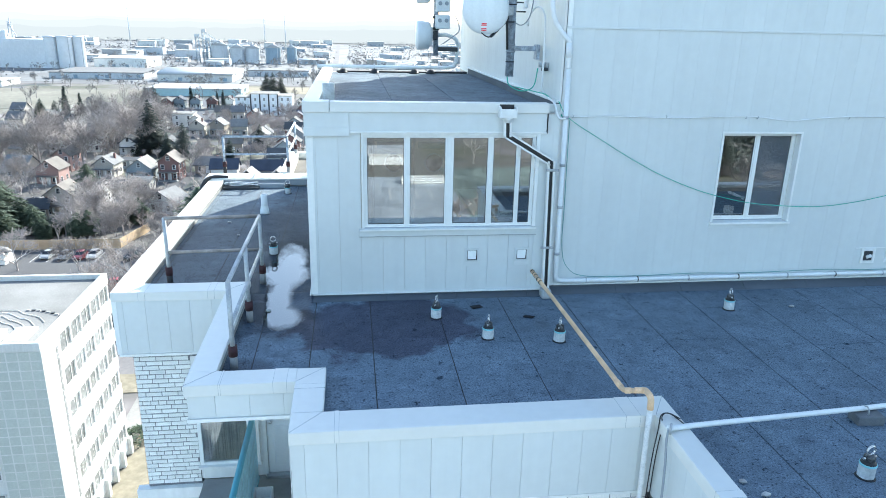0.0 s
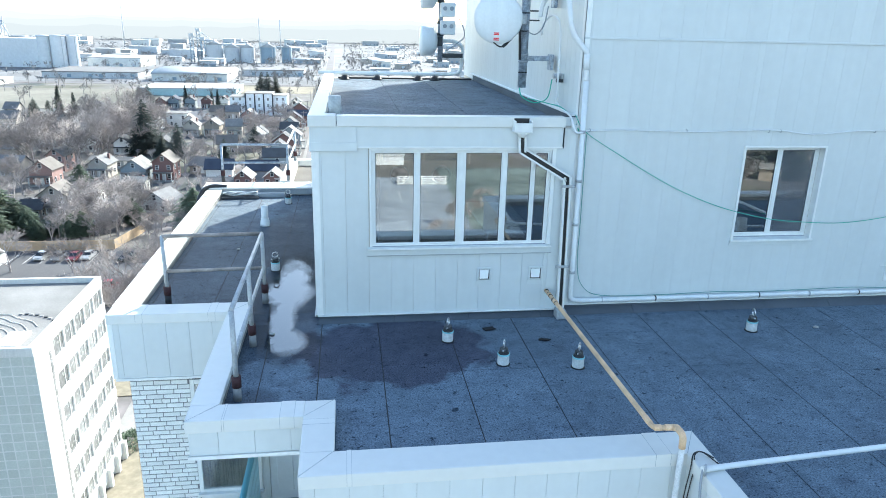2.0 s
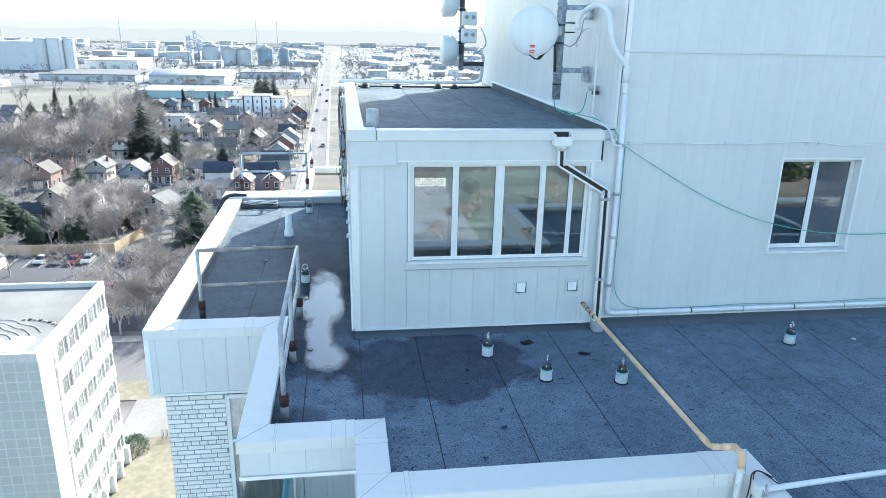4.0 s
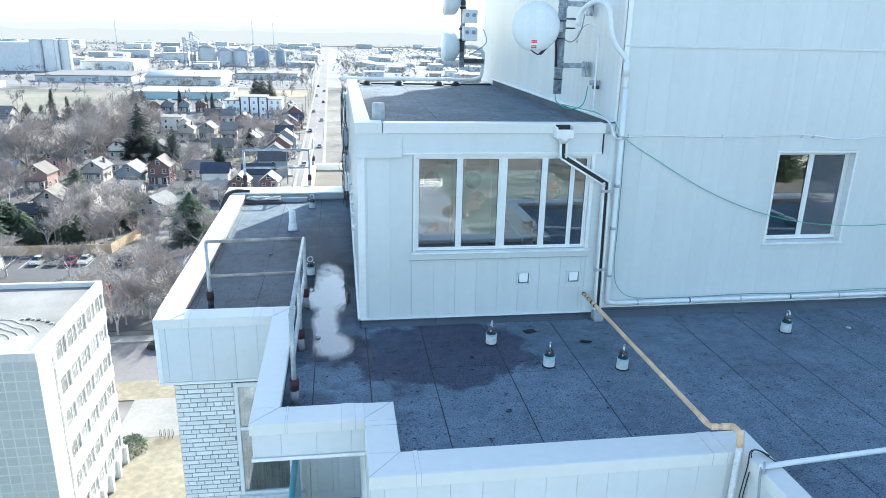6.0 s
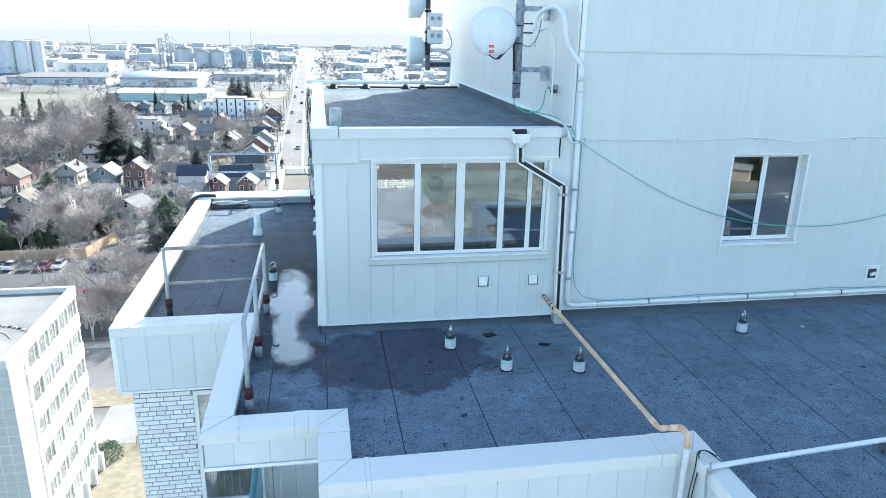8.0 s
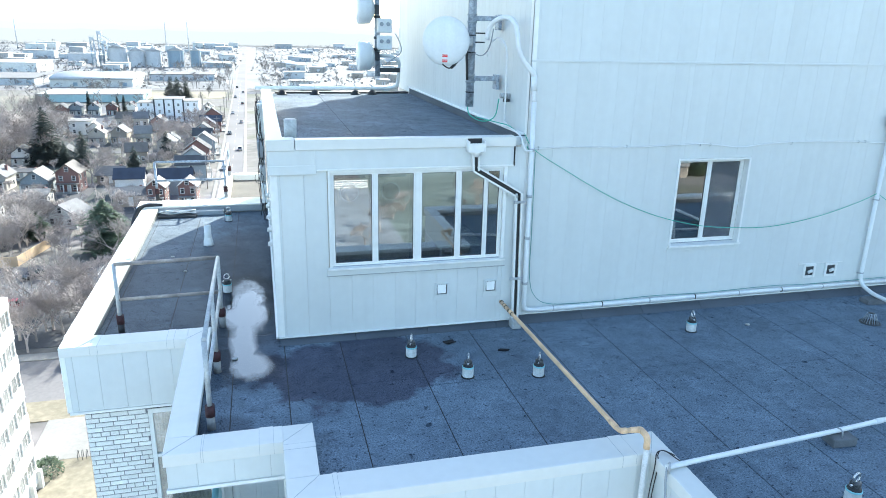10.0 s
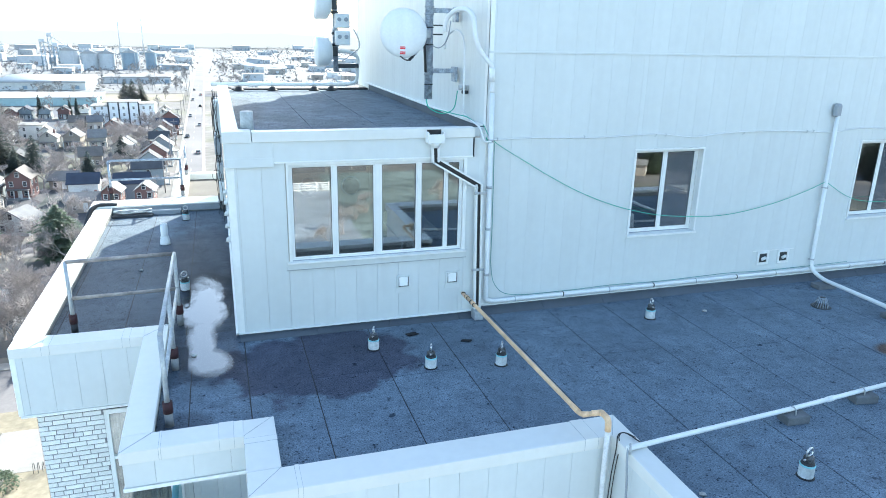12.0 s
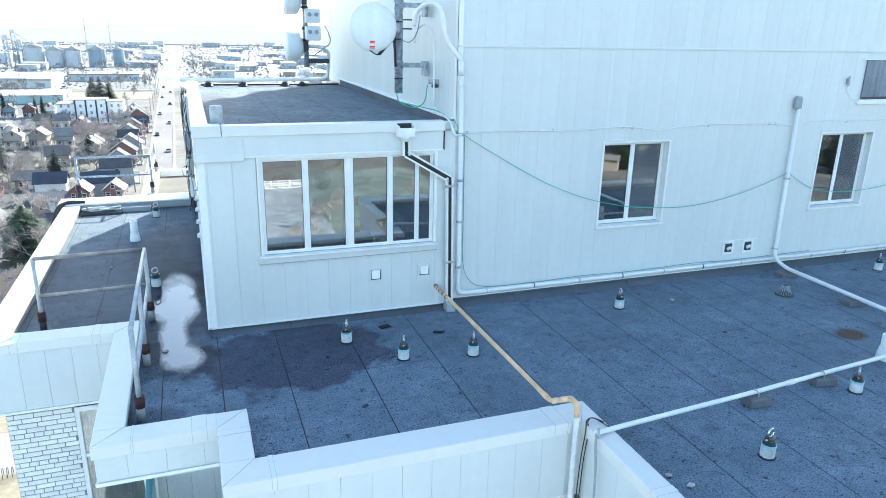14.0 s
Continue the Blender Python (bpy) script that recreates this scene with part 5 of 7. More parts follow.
mast2 = thing("antenna_mast", (2.02, 16.9, 2.95), "dark steel mast carrying drum antennas and radio boxes", "mast")
part("pole", tube(bmesh.new(), [(0, 0, 0.2), (0, 0, 3.6)], 0.06, 12), M_MAST, mast2)
part("bracket_arm", box(bmesh.new(), 0.05, 0.52, -0.04, 0.04, 0.29, 0.39, 0.006), M_DARK, mast2)
for z in (0.8, 1.05, 1.5):
    part("clamp", lathe(bmesh.new(), ((0.075, -0.03), (0.085, 0.0), (0.075, 0.03)), 12, (0, 0, z)), M_DARK, mast2)
for z in (0.65, 1.66):
    d = thing("drum_antenna", (1.93, 16.85, 2.95 + z), "white drum-shaped microwave antenna on the mast", "drum antenna", "drum antennas")
    part("radome", lathe(bmesh.new(), ((0.16, 0.0), (0.28, -0.07), (0.315, -0.1), (0.33, -0.34), (0.31, -0.37), (0.1, -0.38)), 28, axis="x"), M_PVC, d)
    part("mount", box(bmesh.new(), -0.02, 0.12, -0.08, 0.08, -0.1, 0.1, 0.01), M_DARK, d)
for z in (0.9, 1.27):
    r = thing("radio_box", (2.04, 16.75, 3.0 + z), "square white radio unit with two round ports", "radio unit", "radio units")
    part("case", box(bmesh.new(), -0.05, 0.28, -0.1, 0.08, -0.155, 0.155, 0.02), M_PVC, r)
    for x in (0.04, 0.19):
        part("port", lathe(bmesh.new(), ((0.045, -0.1), (0.045, -0.112), (0.03, -0.116)), 14, (x, 0, 0.03), "y"), M_GREYPLASTIC, r)
loose = thing("radio_cables", (0, 0, 0), "loose grey cables by the mast and tower wall", "cable")
part("cable", tube(bmesh.new(), bend([(2.4, 16.7, 4.1), (2.5, 16.65, 3.9), (2.52, 16.65, 3.7), (2.35, 16.7, 3.55), (2.15, 16.8, 3.4)]), 0.012, 6), M_GREYPLASTIC, loose)
part("cable", tube(bmesh.new(), bend([(2.42, 10.85, 3.1), (2.45, 10.8, 2.98), (2.62, 10.7, 2.9), (2.78, 10.6, 2.98), (2.82, 10.55, 3.25)]), 0.009, 6), M_GREEN, loose)
part("cable", tube(bmesh.new(), bend([(2.55, 10.85, 2.95), (2.75, 10.4, 2.92), (2.85, 10.1, 2.9), (2.92, 9.75, 2.78), (2.98, 9.58, 2.6)]), 0.008, 6), M_GREEN, loose)
part("cable", tube(bmesh.new(), bend([(2.83, 10.3, 2.92), (2.83, 10.3, 3.6), (2.82, 10.35, 4.0), (2.78, 10.6, 4.12), (2.72, 10.85, 4.0), (2.72, 10.9, 3.85)]), 0.014, 8), M_PVC, loose)
part("cable", tube(bmesh.new(), bend([(2.83, 10.3, 2.95), (2.86, 10.1, 2.88), (2.86, 9.7, 2.83), (2.86, 9.55, 2.72), (2.9, 9.54, 2.64), (3.0, 9.55, 2.63)]), 0.015, 8), M_PVC, loose)
part("cable", tube(bmesh.new(), bend([(2.48, 10.85, 3.9), (2.6, 10.8, 3.86), (2.7, 10.75, 3.98), (2.74, 10.7, 4.25)]), 0.009, 6), M_GREYPLASTIC, loose)
entry = thing("cable_entry", Matrix.Translation((2.93, 10.45, 3.28)) @ Matrix.Scale(0.75, 4), "small metal cable entry fitting on the tower wall", "cable entry")
part("plate", box(bmesh.new(), -0.02, 0.02, -0.07, 0.07, -0.08, 0.08, 0.004), M_GALV, entry)
part("gland", tube(bmesh.new(), [(-0.16, 0.03, 0.03), (0, 0.03, 0.03)], 0.05, 8), M_GALV, entry)
part("gland", tube(bmesh.new(), [(-0.12, -0.06, -0.05), (0, -0.06, -0.05)], 0.035, 8), M_DARK, entry)
pipe_b = thing("roof_pipe", (0, 0, 0), "white pipe on black rubber feet along the penthouse roof edge", "pipe")
part("pipe", tube(bmesh.new(), corner([(-0.75, 17.3, 2.845), (2.35, 17.3, 2.845), (2.55, 17.2, 2.9), (2.58, 17.1, 3.5), (2.3, 17.0, 3.62), (2.05, 16.95, 3.6)], 0.22, 6), 0.042, 12), M_PVC, pipe_b)
for x in (-0.15, 0.6, 1.55, 1.95):
    bm = bmesh.new()
    lathe(bm, ((0.12, 0.0), (0.115, 0.02), (0.07, 0.07), (0.04, 0.1)), 4, (x, 17.25, 2.70))
    part("rubber_foot", bm, M_BLACK, pipe_b)
    part("clamp", tube(bmesh.new(), [(x, 17.27, 2.78), (x, 17.3, 2.92)], 0.018, 6), M_GALV, pipe_b)
cab = thing("equipment_cabinet", (BX0 - 0.03, 15.6, 0.55), "pale grey radio cabinets with loose black cables on the side wall", "cabinet")
for k, (y, z, h) in enumerate(((0.0, 0.0, 0.4), (0.1, 0.45, 0.3), (0.5, 0.9, 0.35), (0.55, 1.3, 0.75), (1.0, 0.2, 0.5), (1.2, 0.8, 0.45), (1.5, 1.45, 0.55), (1.7, 0.1, 0.6))):
    part("case", box(bmesh.new(), -0.11 - 0.02 * (k % 3), 0.0, y, y + 0.34, z, z + h, 0.012), (M_PVC, M_GALV, M_GREYPLASTIC)[k % 3], cab)
for k in range(20):
    at = random.uniform(-0.2, 2.1)
    pts = [(random.uniform(-0.16, -0.02), at + random.uniform(-0.12, 0.12), 2.1 - 0.5 * j + random.uniform(-0.12, 0.12)) for j in range(6)]
    part("cable", tube(bmesh.new(), bend(pts, 4), 0.006, 6), M_BLACK, cab)
part("cable_loop", tube(bmesh.new(), [(-0.14 + 0.09 * math.cos(0.35 * k), 0.0, 0.55 + 0.12 * math.sin(0.35 * k)) for k in range(19)], 0.006, 6), M_BLACK, cab)

# small litter on the roof
litter = [(-2.1, 12.9), (-2.4, 13.8), (-1.15, 9.2), (-1.42, 7.36), (3.45, 4.95), (3.55, 4.75), (6.4, 8.8), (7.0, 5.2)]
for i, (x, y) in enumerate(litter):
    bm = bmesh.new()
    bmesh.ops.create_icosphere(bm, subdivisions=1, radius=0.035)
    for w in bm.verts:
        w.co = Vector((w.co.x * random.uniform(0.7, 1.6), w.co.y * random.uniform(0.7, 1.4), w.co.z * 0.5 + 0.012))
    ob = solid("stone_chip", bm, M_STONE, "small pale stone chip lying on the felt roof", "stone chip", group="stone chips")
    ob.location = (x, y, 0.004)

for i, (x, y, w, d, turn) in enumerate(((1.76, 9.13, 0.075, 0.045, 20), (2.43, 8.73, 0.06, 0.03, -30))):
    bm = bmesh.new()
    box(bm, -w, w, -d, d, 0.0, 0.012, 0.004)
    for q in bm.verts:
        q.co += Vector((random.uniform(-0.02, 0.02), random.uniform(-0.02, 0.02), random.uniform(0, 0.01)))
    ob = solid("felt_scrap", bm, M_TAR, "torn black scrap of felt lying on the roof", "scrap", group="felt scraps")
    ob.matrix_basis = pose(x, y, 0.001, 0, 0, turn)

# ---- ground and streets ----
G = GROUND_Z
M_GROUND = ground_mat()
M_ASPHALT = surf("asphalt", (0.105, 0.105, 0.11), 0.9, big=(0.06, 0.2), fine=(3.0, 0.12), world_space=True)
M_ROAD = surf("pale_road", (0.165, 0.158, 0.16), 0.75, big=(0.05, 0.15), fine=(2.0, 0.1), world_space=True)
M_PATH = surf("pale_pavement", (0.24, 0.232, 0.22), 0.85, big=(0.2, 0.1), fine=(3.0, 0.08), world_space=True)
M_DRY = surf("dry_grass", (0.23, 0.205, 0.155), 0.95, big=(0.07, 0.2), fine=(1.5, 0.2), bump=(8.0, 0.4), world_space=True)
M_FIELD = surf("field_grass", (0.18, 0.172, 0.145), 0.95, big=(0.02, 0.25), fine=(0.4, 0.15), world_space=True)
for m in (M_GROUND, M_ASPHALT, M_DRY, M_FIELD, M_ROAD, M_PATH):
    m.node_tree.nodes["Principled BSDF"].inputs["Specular IOR Level"].default_value = 0.12
M_PAINT = surf("road_paint", (0.45, 0.45, 0.44), 0.8)

bm = bmesh.new()
ringv = [[bm.verts.new((r * math.cos(2 * math.pi * k / 64), r * math.sin(2 * math.pi * k / 64), G)) for k in range(64)] for r in (300.0, 1200.0, 4800.0)]
bm.faces.new(ringv[0])
for a, b in zip(ringv, ringv[1:]):
    for k in range(64):
        bm.faces.new((a[k], b[k], b[(k + 1) % 64], a[(k + 1) % 64]))
solid("ground", bm, M_GROUND, "dry late-winter ground of yards, lawns and bare earth", "ground", "structure")


def patch(name, x0, x1, y0, y1, lift, material, label, category, skew=0.0, thick=0.3):
    """A flat area on the ground, with its own edge; skew shifts its far end sideways."""
    bm = bmesh.new()
    box(bm, x0, x1, y0, y1, G - thick, G + lift)
    for v in bm.verts:
        v.co.x += skew * (v.co.y - y0)
    return solid(name, bm, material, label, category, "structure")


patch("road", -11.6, -5.3, 92.0, 1440.0, 0.05, M_ROAD, "long straight sunlit main street", "road", -0.0105)
patch("pavement", -12.6, -11.7, 92.0, 900.0, 0.17, M_PATH, "pale concrete pavement beside the main street", "pavement", -0.0105)
patch("pavement", -5.2, -4.2, 92.0, 900.0, 0.17, M_PATH, "pale concrete pavement beside the main street", "pavement", -0.0105)
patch("road_cross", -120.0, 60.0, 79.0, 90.0, 0.06, M_ROAD, "pale side street beside the neighbouring block", "road")
patch("pavement_cross", -120.0, 60.0, 90.0, 92.0, 0.18, M_PATH, "pale pavement along the side street", "pavement")
patch("verge", -120.0, 10.0, 74.5, 79.0, 0.1, M_DRY, "dry straw-coloured grass verge", "verge")
patch("forecourt", -24.5, -8.0, 66.5, 74.5, 0.12, M_PATH, "pale concrete forecourt by the neighbouring block", "forecourt")
patch("lawn", -22.2, -5.0, 30.0, 66.5, 0.1, M_DRY, "dry yellowed lawn between the two apartment blocks", "lawn")
patch("parking_lot", -85.0, -21.0, 94.0, 129.0, 0.06, M_ASPHALT, "grey asphalt parking lot with tree shadows", "parking lot")
patch("street_houses", -190.0, -13.0, 164.0, 171.0, 0.06, M_ASPHALT, "residential street in front of the brick houses", "road")
patch("driveway", -47.5, -42.5, 171.0, 198.0, 0.07, M_ASPHALT, "dark asphalt driveway beside the red brick house", "driveway")
patch("side_lawn", -44.5, -38.5, 201.0, 214.0, 0.08, surf("green_lawn", (0.17, 0.19, 0.09), 0.95, big=(0.1, 0.2), fine=(1.2, 0.2), world_space=True), "patch of green lawn beside the red brick house", "lawn")
patch("street_back", -240.0, -15.0, 245.0, 251.0, 0.06, M_ASPHALT, "residential street between rows of houses", "road")
patch("playing_field", -280.0, -118.0, 345.0, 445.0, 0.08, M_FIELD, "wide dry green playing field", "field")
patch("dirt_strip", -120.0, -20.0, 425.0, 470.0, 0.08, M_DRY, "tan open ground before the warehouses", "field")
# ground sheet added here; its even grey stands in for far haze
patch("works_yard", -700.0, 300.0, 494.0, 1400.0, 0.03, surf("haze_toned_ground", (0.155, 0.158, 0.162), 0.95, big=(0.02, 0.3), fine=(0.15, 0.25), world_space=True), "added grey ground sheet between the works buildings, toned for haze", "yard")
patch("yard_road", -300.0, -20.0, 480.0, 492.0, 0.07, M_ROAD, "pale yard road in front of the warehouses", "road")
lines = thing("parking_lines", (0, 0, G), "white painted parking stall lines", "road marking", kind="structure")
for k in range(14):
    part("line", box(bmesh.new(), -64.0 + 2.7 * k, -63.88 + 2.7 * k, 122.2, 127.5, 0.05, 0.068), M_PAINT, lines)
for k in range(26):
    part("lane_mark", box(bmesh.new(), -8.5 - 0.0105 * (60 + 16 * k), -8.35 - 0.0105 * (60 + 16 * k), 152.0 + 16 * k, 157.0 + 16 * k, 0.04, 0.06), M_PAINT, lines)

# ---- trees ----
M_BARK_FAR = surf("far_bark", (0.2, 0.19, 0.187), 0.9, big=(1.0, 0.2), fine=(12.0, 0.2))
M_BARK = surf("bare_bark", (0.325, 0.29, 0.275), 0.9, big=(1.0, 0.2), fine=(12.0, 0.2), rnd=0.25)
M_NEEDLE = surf("conifer_needles", (0.085, 0.105, 0.093), 0.8, big=(0.6, 0.35), fine=(6.0, 0.3), rnd=0.25)
M_NEEDLE2 = surf("pine_needles", (0.12, 0.158, 0.11), 0.8, big=(0.6, 0.35), fine=(6.0, 0.3), rnd=0.25)

for m in (M_NEEDLE, M_NEEDLE2):      # thin sprays let the sun through
    nt = m.node_tree
    tl, mx = nt.nodes.new("ShaderNodeBsdfTranslucent"), nt.nodes.new("ShaderNodeMixShader")
    mx.inputs[0].default_value = 0.35
    nt.links.new(nt.nodes["Principled BSDF"].inputs["Base Color"].links[0].from_socket, tl.inputs["Color"])
    nt.links.new(nt.nodes["Principled BSDF"].outputs[0], mx.inputs[1])
    nt.links.new(tl.outputs[0], mx.inputs[2])
    nt.links.new(mx.outputs[0], nt.nodes["Material Output"].inputs["Surface"])


def rods(segs, sides=3, last=99):
    """One mesh of tapered rods from (start, end, radius, end radius)."""
    vs, fs = [], []
    for a, b, r0, r1, order in segs:
        d = (b - a).normalized()
        u = d.cross(Vector((0.3, 0.9, 0.2))).normalized()
        w = d.cross(u)
        n = len(vs)
        if order >= last:
            vs += [a - u * r0, a + u * r0, b]
            fs.append((n, n + 1, n + 2))
            continue
        for p, r in ((a, r0), (b, r1)):
            for k in range(sides):
                t = 2 * math.pi * k / sides
                vs.append(p + (u * math.cos(t) + w * math.sin(t)) * r)
        fs += [(n + k, n + (k + 1) % sides, n + sides + (k + 1) % sides, n + sides + k) for k in range(sides)]
    me = bpy.data.meshes.new("rods")
    me.from_pydata(vs, [], fs)
    return me


def tree_limbs(rng, height, spread, levels, thin):
    """Rods of a leafless tree: its trunk and limbs, and its finer branches by order."""
    limbs, twigs = [], []

    def grow(p, d, length, r, level):
        q = p + d * length
        (limbs if level < 2 else twigs).append((p, q, r, r * 0.72, level))
        if level >= levels:
            return
        for k in range(3 if level in (0, 2, 4) or rng.random() < 0.45 else 2):
            side = Vector((rng.gauss(0, 1), rng.gauss(0, 1), rng.gauss(0, 0.6)))
            nd = (d + side * (0.33 + 0.1 * spread) + Vector((0, 0, 0.12))).normalized()
            grow(p + d * length * (1.0 if k == 0 else rng.uniform(0.55, 1.0)), nd, length * rng.uniform(0.7, 0.9), max(r * 0.6, thin), level + 1)

    grow(Vector((0, 0, -0.2)), Vector((0, 0, 1)), height * 0.2, height * 0.02, 0)
    return limbs, twigs


def bare_tree(seed, height, spread, label, levels=7):
    """Leafless tree: a forked trunk and limbs, and a crown of fine twigs."""
    limbs, twigs = tree_limbs(random.Random(seed), height, spread, levels, 0.026)
    t = thing("bare_tree", (0, 0, G), label, "tree", "leafless trees")
    for nm, segs, sides in (("trunk", limbs, 6), ("crown", twigs, 3)):
        me = rods(segs, sides, levels - 1)
        me.materials.append(M_BARK)
        part(nm, me, M_BARK, t)
    return t


def conifer(seed, height, width, label, needles, rounded=False):
    """Evergreen: a straight trunk and tiers of drooping boughs made of many needle sprays."""
    rng = random.Random(seed)
    t = thing("conifer", (0, 0, G), label, "conifer", "evergreen trees")
    part("trunk", tube(bmesh.new(), [(0, 0, -0.2), (0, 0, height * 0.96)], height * 0.016, 6, 0.02), M_BARK, t)
    vs, fs = [], []
    z = height * 0.1
    while z < height * 0.985:
        f = 1 - z / height
        shape = max(0.12, 1 - (abs(z / height - 0.42) / 0.58) ** 2.2) if rounded else f ** 0.75
        reach = width * shape * rng.uniform(0.75, 1.1)
        for k in range(max(5, int(20 * f + 6))):
            a = rng.uniform(0, 2 * math.pi)
            rr = reach * rng.uniform(0.7, 1.08)
            n = max(3, int(rr / 0.35))
            for j in range(n):
                s = (j + 0.6) / n * rr
                p = Vector((math.cos(a) * s, math.sin(a) * s, z - 0.22 * s * (s / (rr + 0.01)) + rng.uniform(-0.1, 0.1)))
                for side in (-1, 1, 0):
                    b = a + side * rng.uniform(0.5, 1.1)
                    ln = rng.uniform(0.45, 0.9) * (0.6 + 0.5 * f)
                    tip = p + Vector((math.cos(b) * ln, math.sin(b) * ln, rng.uniform(-0.28, 0.1)))
                    off = Vector((-math.sin(b), math.cos(b), rng.uniform(-0.5, 0.5))) * 0.2
                    m = len(vs)
                    vs += [p - off, p + off, tip]
                    fs.append((m, m + 1, m + 2))
        z += height * rng.uniform(0.022, 0.034)
    me = bpy.data.meshes.new("crown")
    me.from_pydata(vs, [], fs)
    me.materials.append(needles)
    part("crown", me, needles, t)
    return t


def put(ob, x, y, scale=1.0, turn=None, z=None):
    """A copy of a thing on the ground."""
    return copy_thing(ob, Matrix.Translation((x, y, G if z is None else z)) @ Matrix.Rotation(random.uniform(0, 6.28) if turn is None else radians(turn), 4, "Z") @ Matrix.Scale(scale, 4))


bare = [bare_tree(3, 13.0, 1.0, "leafless broad tree with grey-brown twigs", 8), bare_tree(8, 15.0, 0.7, "tall leafless tree with an upright crown", 8), bare_tree(21, 9.0, 1.4, "small leafless spreading tree", 8)]
dark_fir = conifer(5, 17.0, 7.8, "tall dark green spruce with drooping boughs", M_NEEDLE)
slim_fir = conifer(9, 12.0, 2.2, "slim dark green conifer", M_NEEDLE)
pine = conifer(14, 10.0, 4.4, "broad green pine at the yard's edge", M_NEEDLE2, True)
bare[0].matrix_basis = Matrix.Translation((-56.0, 148.0, G))
bare[1].matrix_basis = Matrix.Translation((-75.0, 205.0, G))
bare[2].matrix_basis = Matrix.Translation((-31.5, 93.0, G))
dark_fir.matrix_basis = Matrix.Translation((-62.7, 229.0, G)) @ Matrix.Scale(1.0, 4)
slim_fir.matrix_basis = Matrix.Translation((-108.0, 300.0, G))
pine.matrix_basis = Matrix.Translation((-66.0, 133.0, G))
for x, y, s in ((-60.0, 345.0, 0.8), (-64.0, 352.0, 0.7), (-119.8, 316.0, 1.1), (-76.0, 352.0, 0.9)):
    put(slim_fir, x, y, s)
for x, y, s in ((-30.0, 236.0, 0.5), (-36.0, 212.0, 0.45), (-51.8, 223.5, 0.62), (-57.0, 225.0, 0.42), (-124.2, 316.0, 0.42), (-129.3, 315.0, 0.48), (-131.5, 317.0, 0.36), (-42.0, 395.0, 0.85), (-46.0, 400.0, 0.8), (-38.0, 398.0, 0.7), (-90.0, 340.0, 0.7), (-95.0, 345.0, 0.65)):
    put(dark_fir, x, y, s)
for x, y, s in ((-68.5, 142.0, 1.1), (-64.6, 142.0, 0.7), (-73.0, 145.0, 0.9), (-62.3, 171.0, 0.8), (-29.5, 135.0, 1.05), (-62.0, 140.0, 0.6), (-58.7, 136.0, 0.42), (-57.4, 139.0, 0.46), (-53.0, 137.5, 0.5), (-51.4, 138.6, 0.52), (-45.2, 149.0, 0.55), (-43.8, 146.5, 0.5), (-46.8, 151.5, 0.5)):
    put(pine, x, y, s)
# where houses stand clear of the trees: x, y, turn, width, depth, height, wall, roof, ridge
SPOTS = ((-98.0, 221.0, -8, 9, 10, 4.2, 2, 0, "side"), (-103.0, 247.0, 8, 7, 8, 5.4, 1, 3, "front"), (-91.0, 250.0, -4, 9, 9, 4.2, 2, 3, "front"), (-114.0, 286.0, 0, 8, 10, 5.0, 5, 1, "front"),
         (-105.0, 284.0, 2, 8, 10, 5.2, 3, 3, "front"), (-97.0, 286.0, 4, 8, 10, 5.0, 3, 0, "front"), (-125.0, 284.0, -3, 9, 10, 4.6, 2, 0, "side"), (-136.0, 280.0, 3, 9, 10, 4.6, 3, 0, "side"),
         (-112.0, 224.0, 10, 9, 9, 4.0, 4, 0, "front"), (-118.0, 252.0, -6, 8, 9, 4.6, 1, 0, "side"), (-56.2, 267.0, 3, 8, 10, 4.6, 2, 3, "front"), (-48.8, 268.0, -4, 8, 10, 4.8, 5, 0, "front"),
         (-41.0, 266.0, 5, 8, 9, 4.6, 2, 3, "side"), (-54.6, 312.0, 0, 8, 9, 4.2, 2, 2, "side"), (-48.3, 312.0, 4, 8, 9, 4.2, 2, 0, "side"), (-40.0, 300.0, -4, 8, 9, 4.4, 4, 0, "front"),
         (-58.3, 352.0, 0, 7, 9, 4.8, 1, 1, "front"), (-66.0, 351.0, 0, 7, 9, 4.8, 0, 1, "front"), (-73.5, 351.0, 0, 7, 9, 4.8, 3, 1, "front"), (-81.0, 351.0, 0, 7, 9, 4.8, 3, 4, "front"),
         (-38.0, 230.0, 6, 9, 9, 4.2, 5, 2, "side"), (-31.0, 246.0, -5, 8, 9, 4.4, 2, 0, "front"), (-61.8, 156.0, -3, 9, 9, 5.4, 2, 2, "front"), (-87.0, 195.0, -8, 9, 9, 4.0, 5, 0, "side"))


def clear(x, y, gap=8.0):
    if -128 < x < -92 and 258 < y < 312:      # gardens kept open round the row of small houses
        return False
    if -71 < x < -46 and 193 < y < 230:      # open ground before the big spruces
        return False
    return all(abs(x - q[0]) > gap * 0.8 or not -gap * 1.6 < y - q[1] < gap * 0.7 for q in SPOTS)


for x, y, s in ((-52.5, 150.0, 1.0), (-48.0, 146.0, 0.95), (-50.0, 157.0, 0.9), (-45.0, 152.0, 0.8)):
    put(bare[0], x, y, s)
rng = random.Random(4)
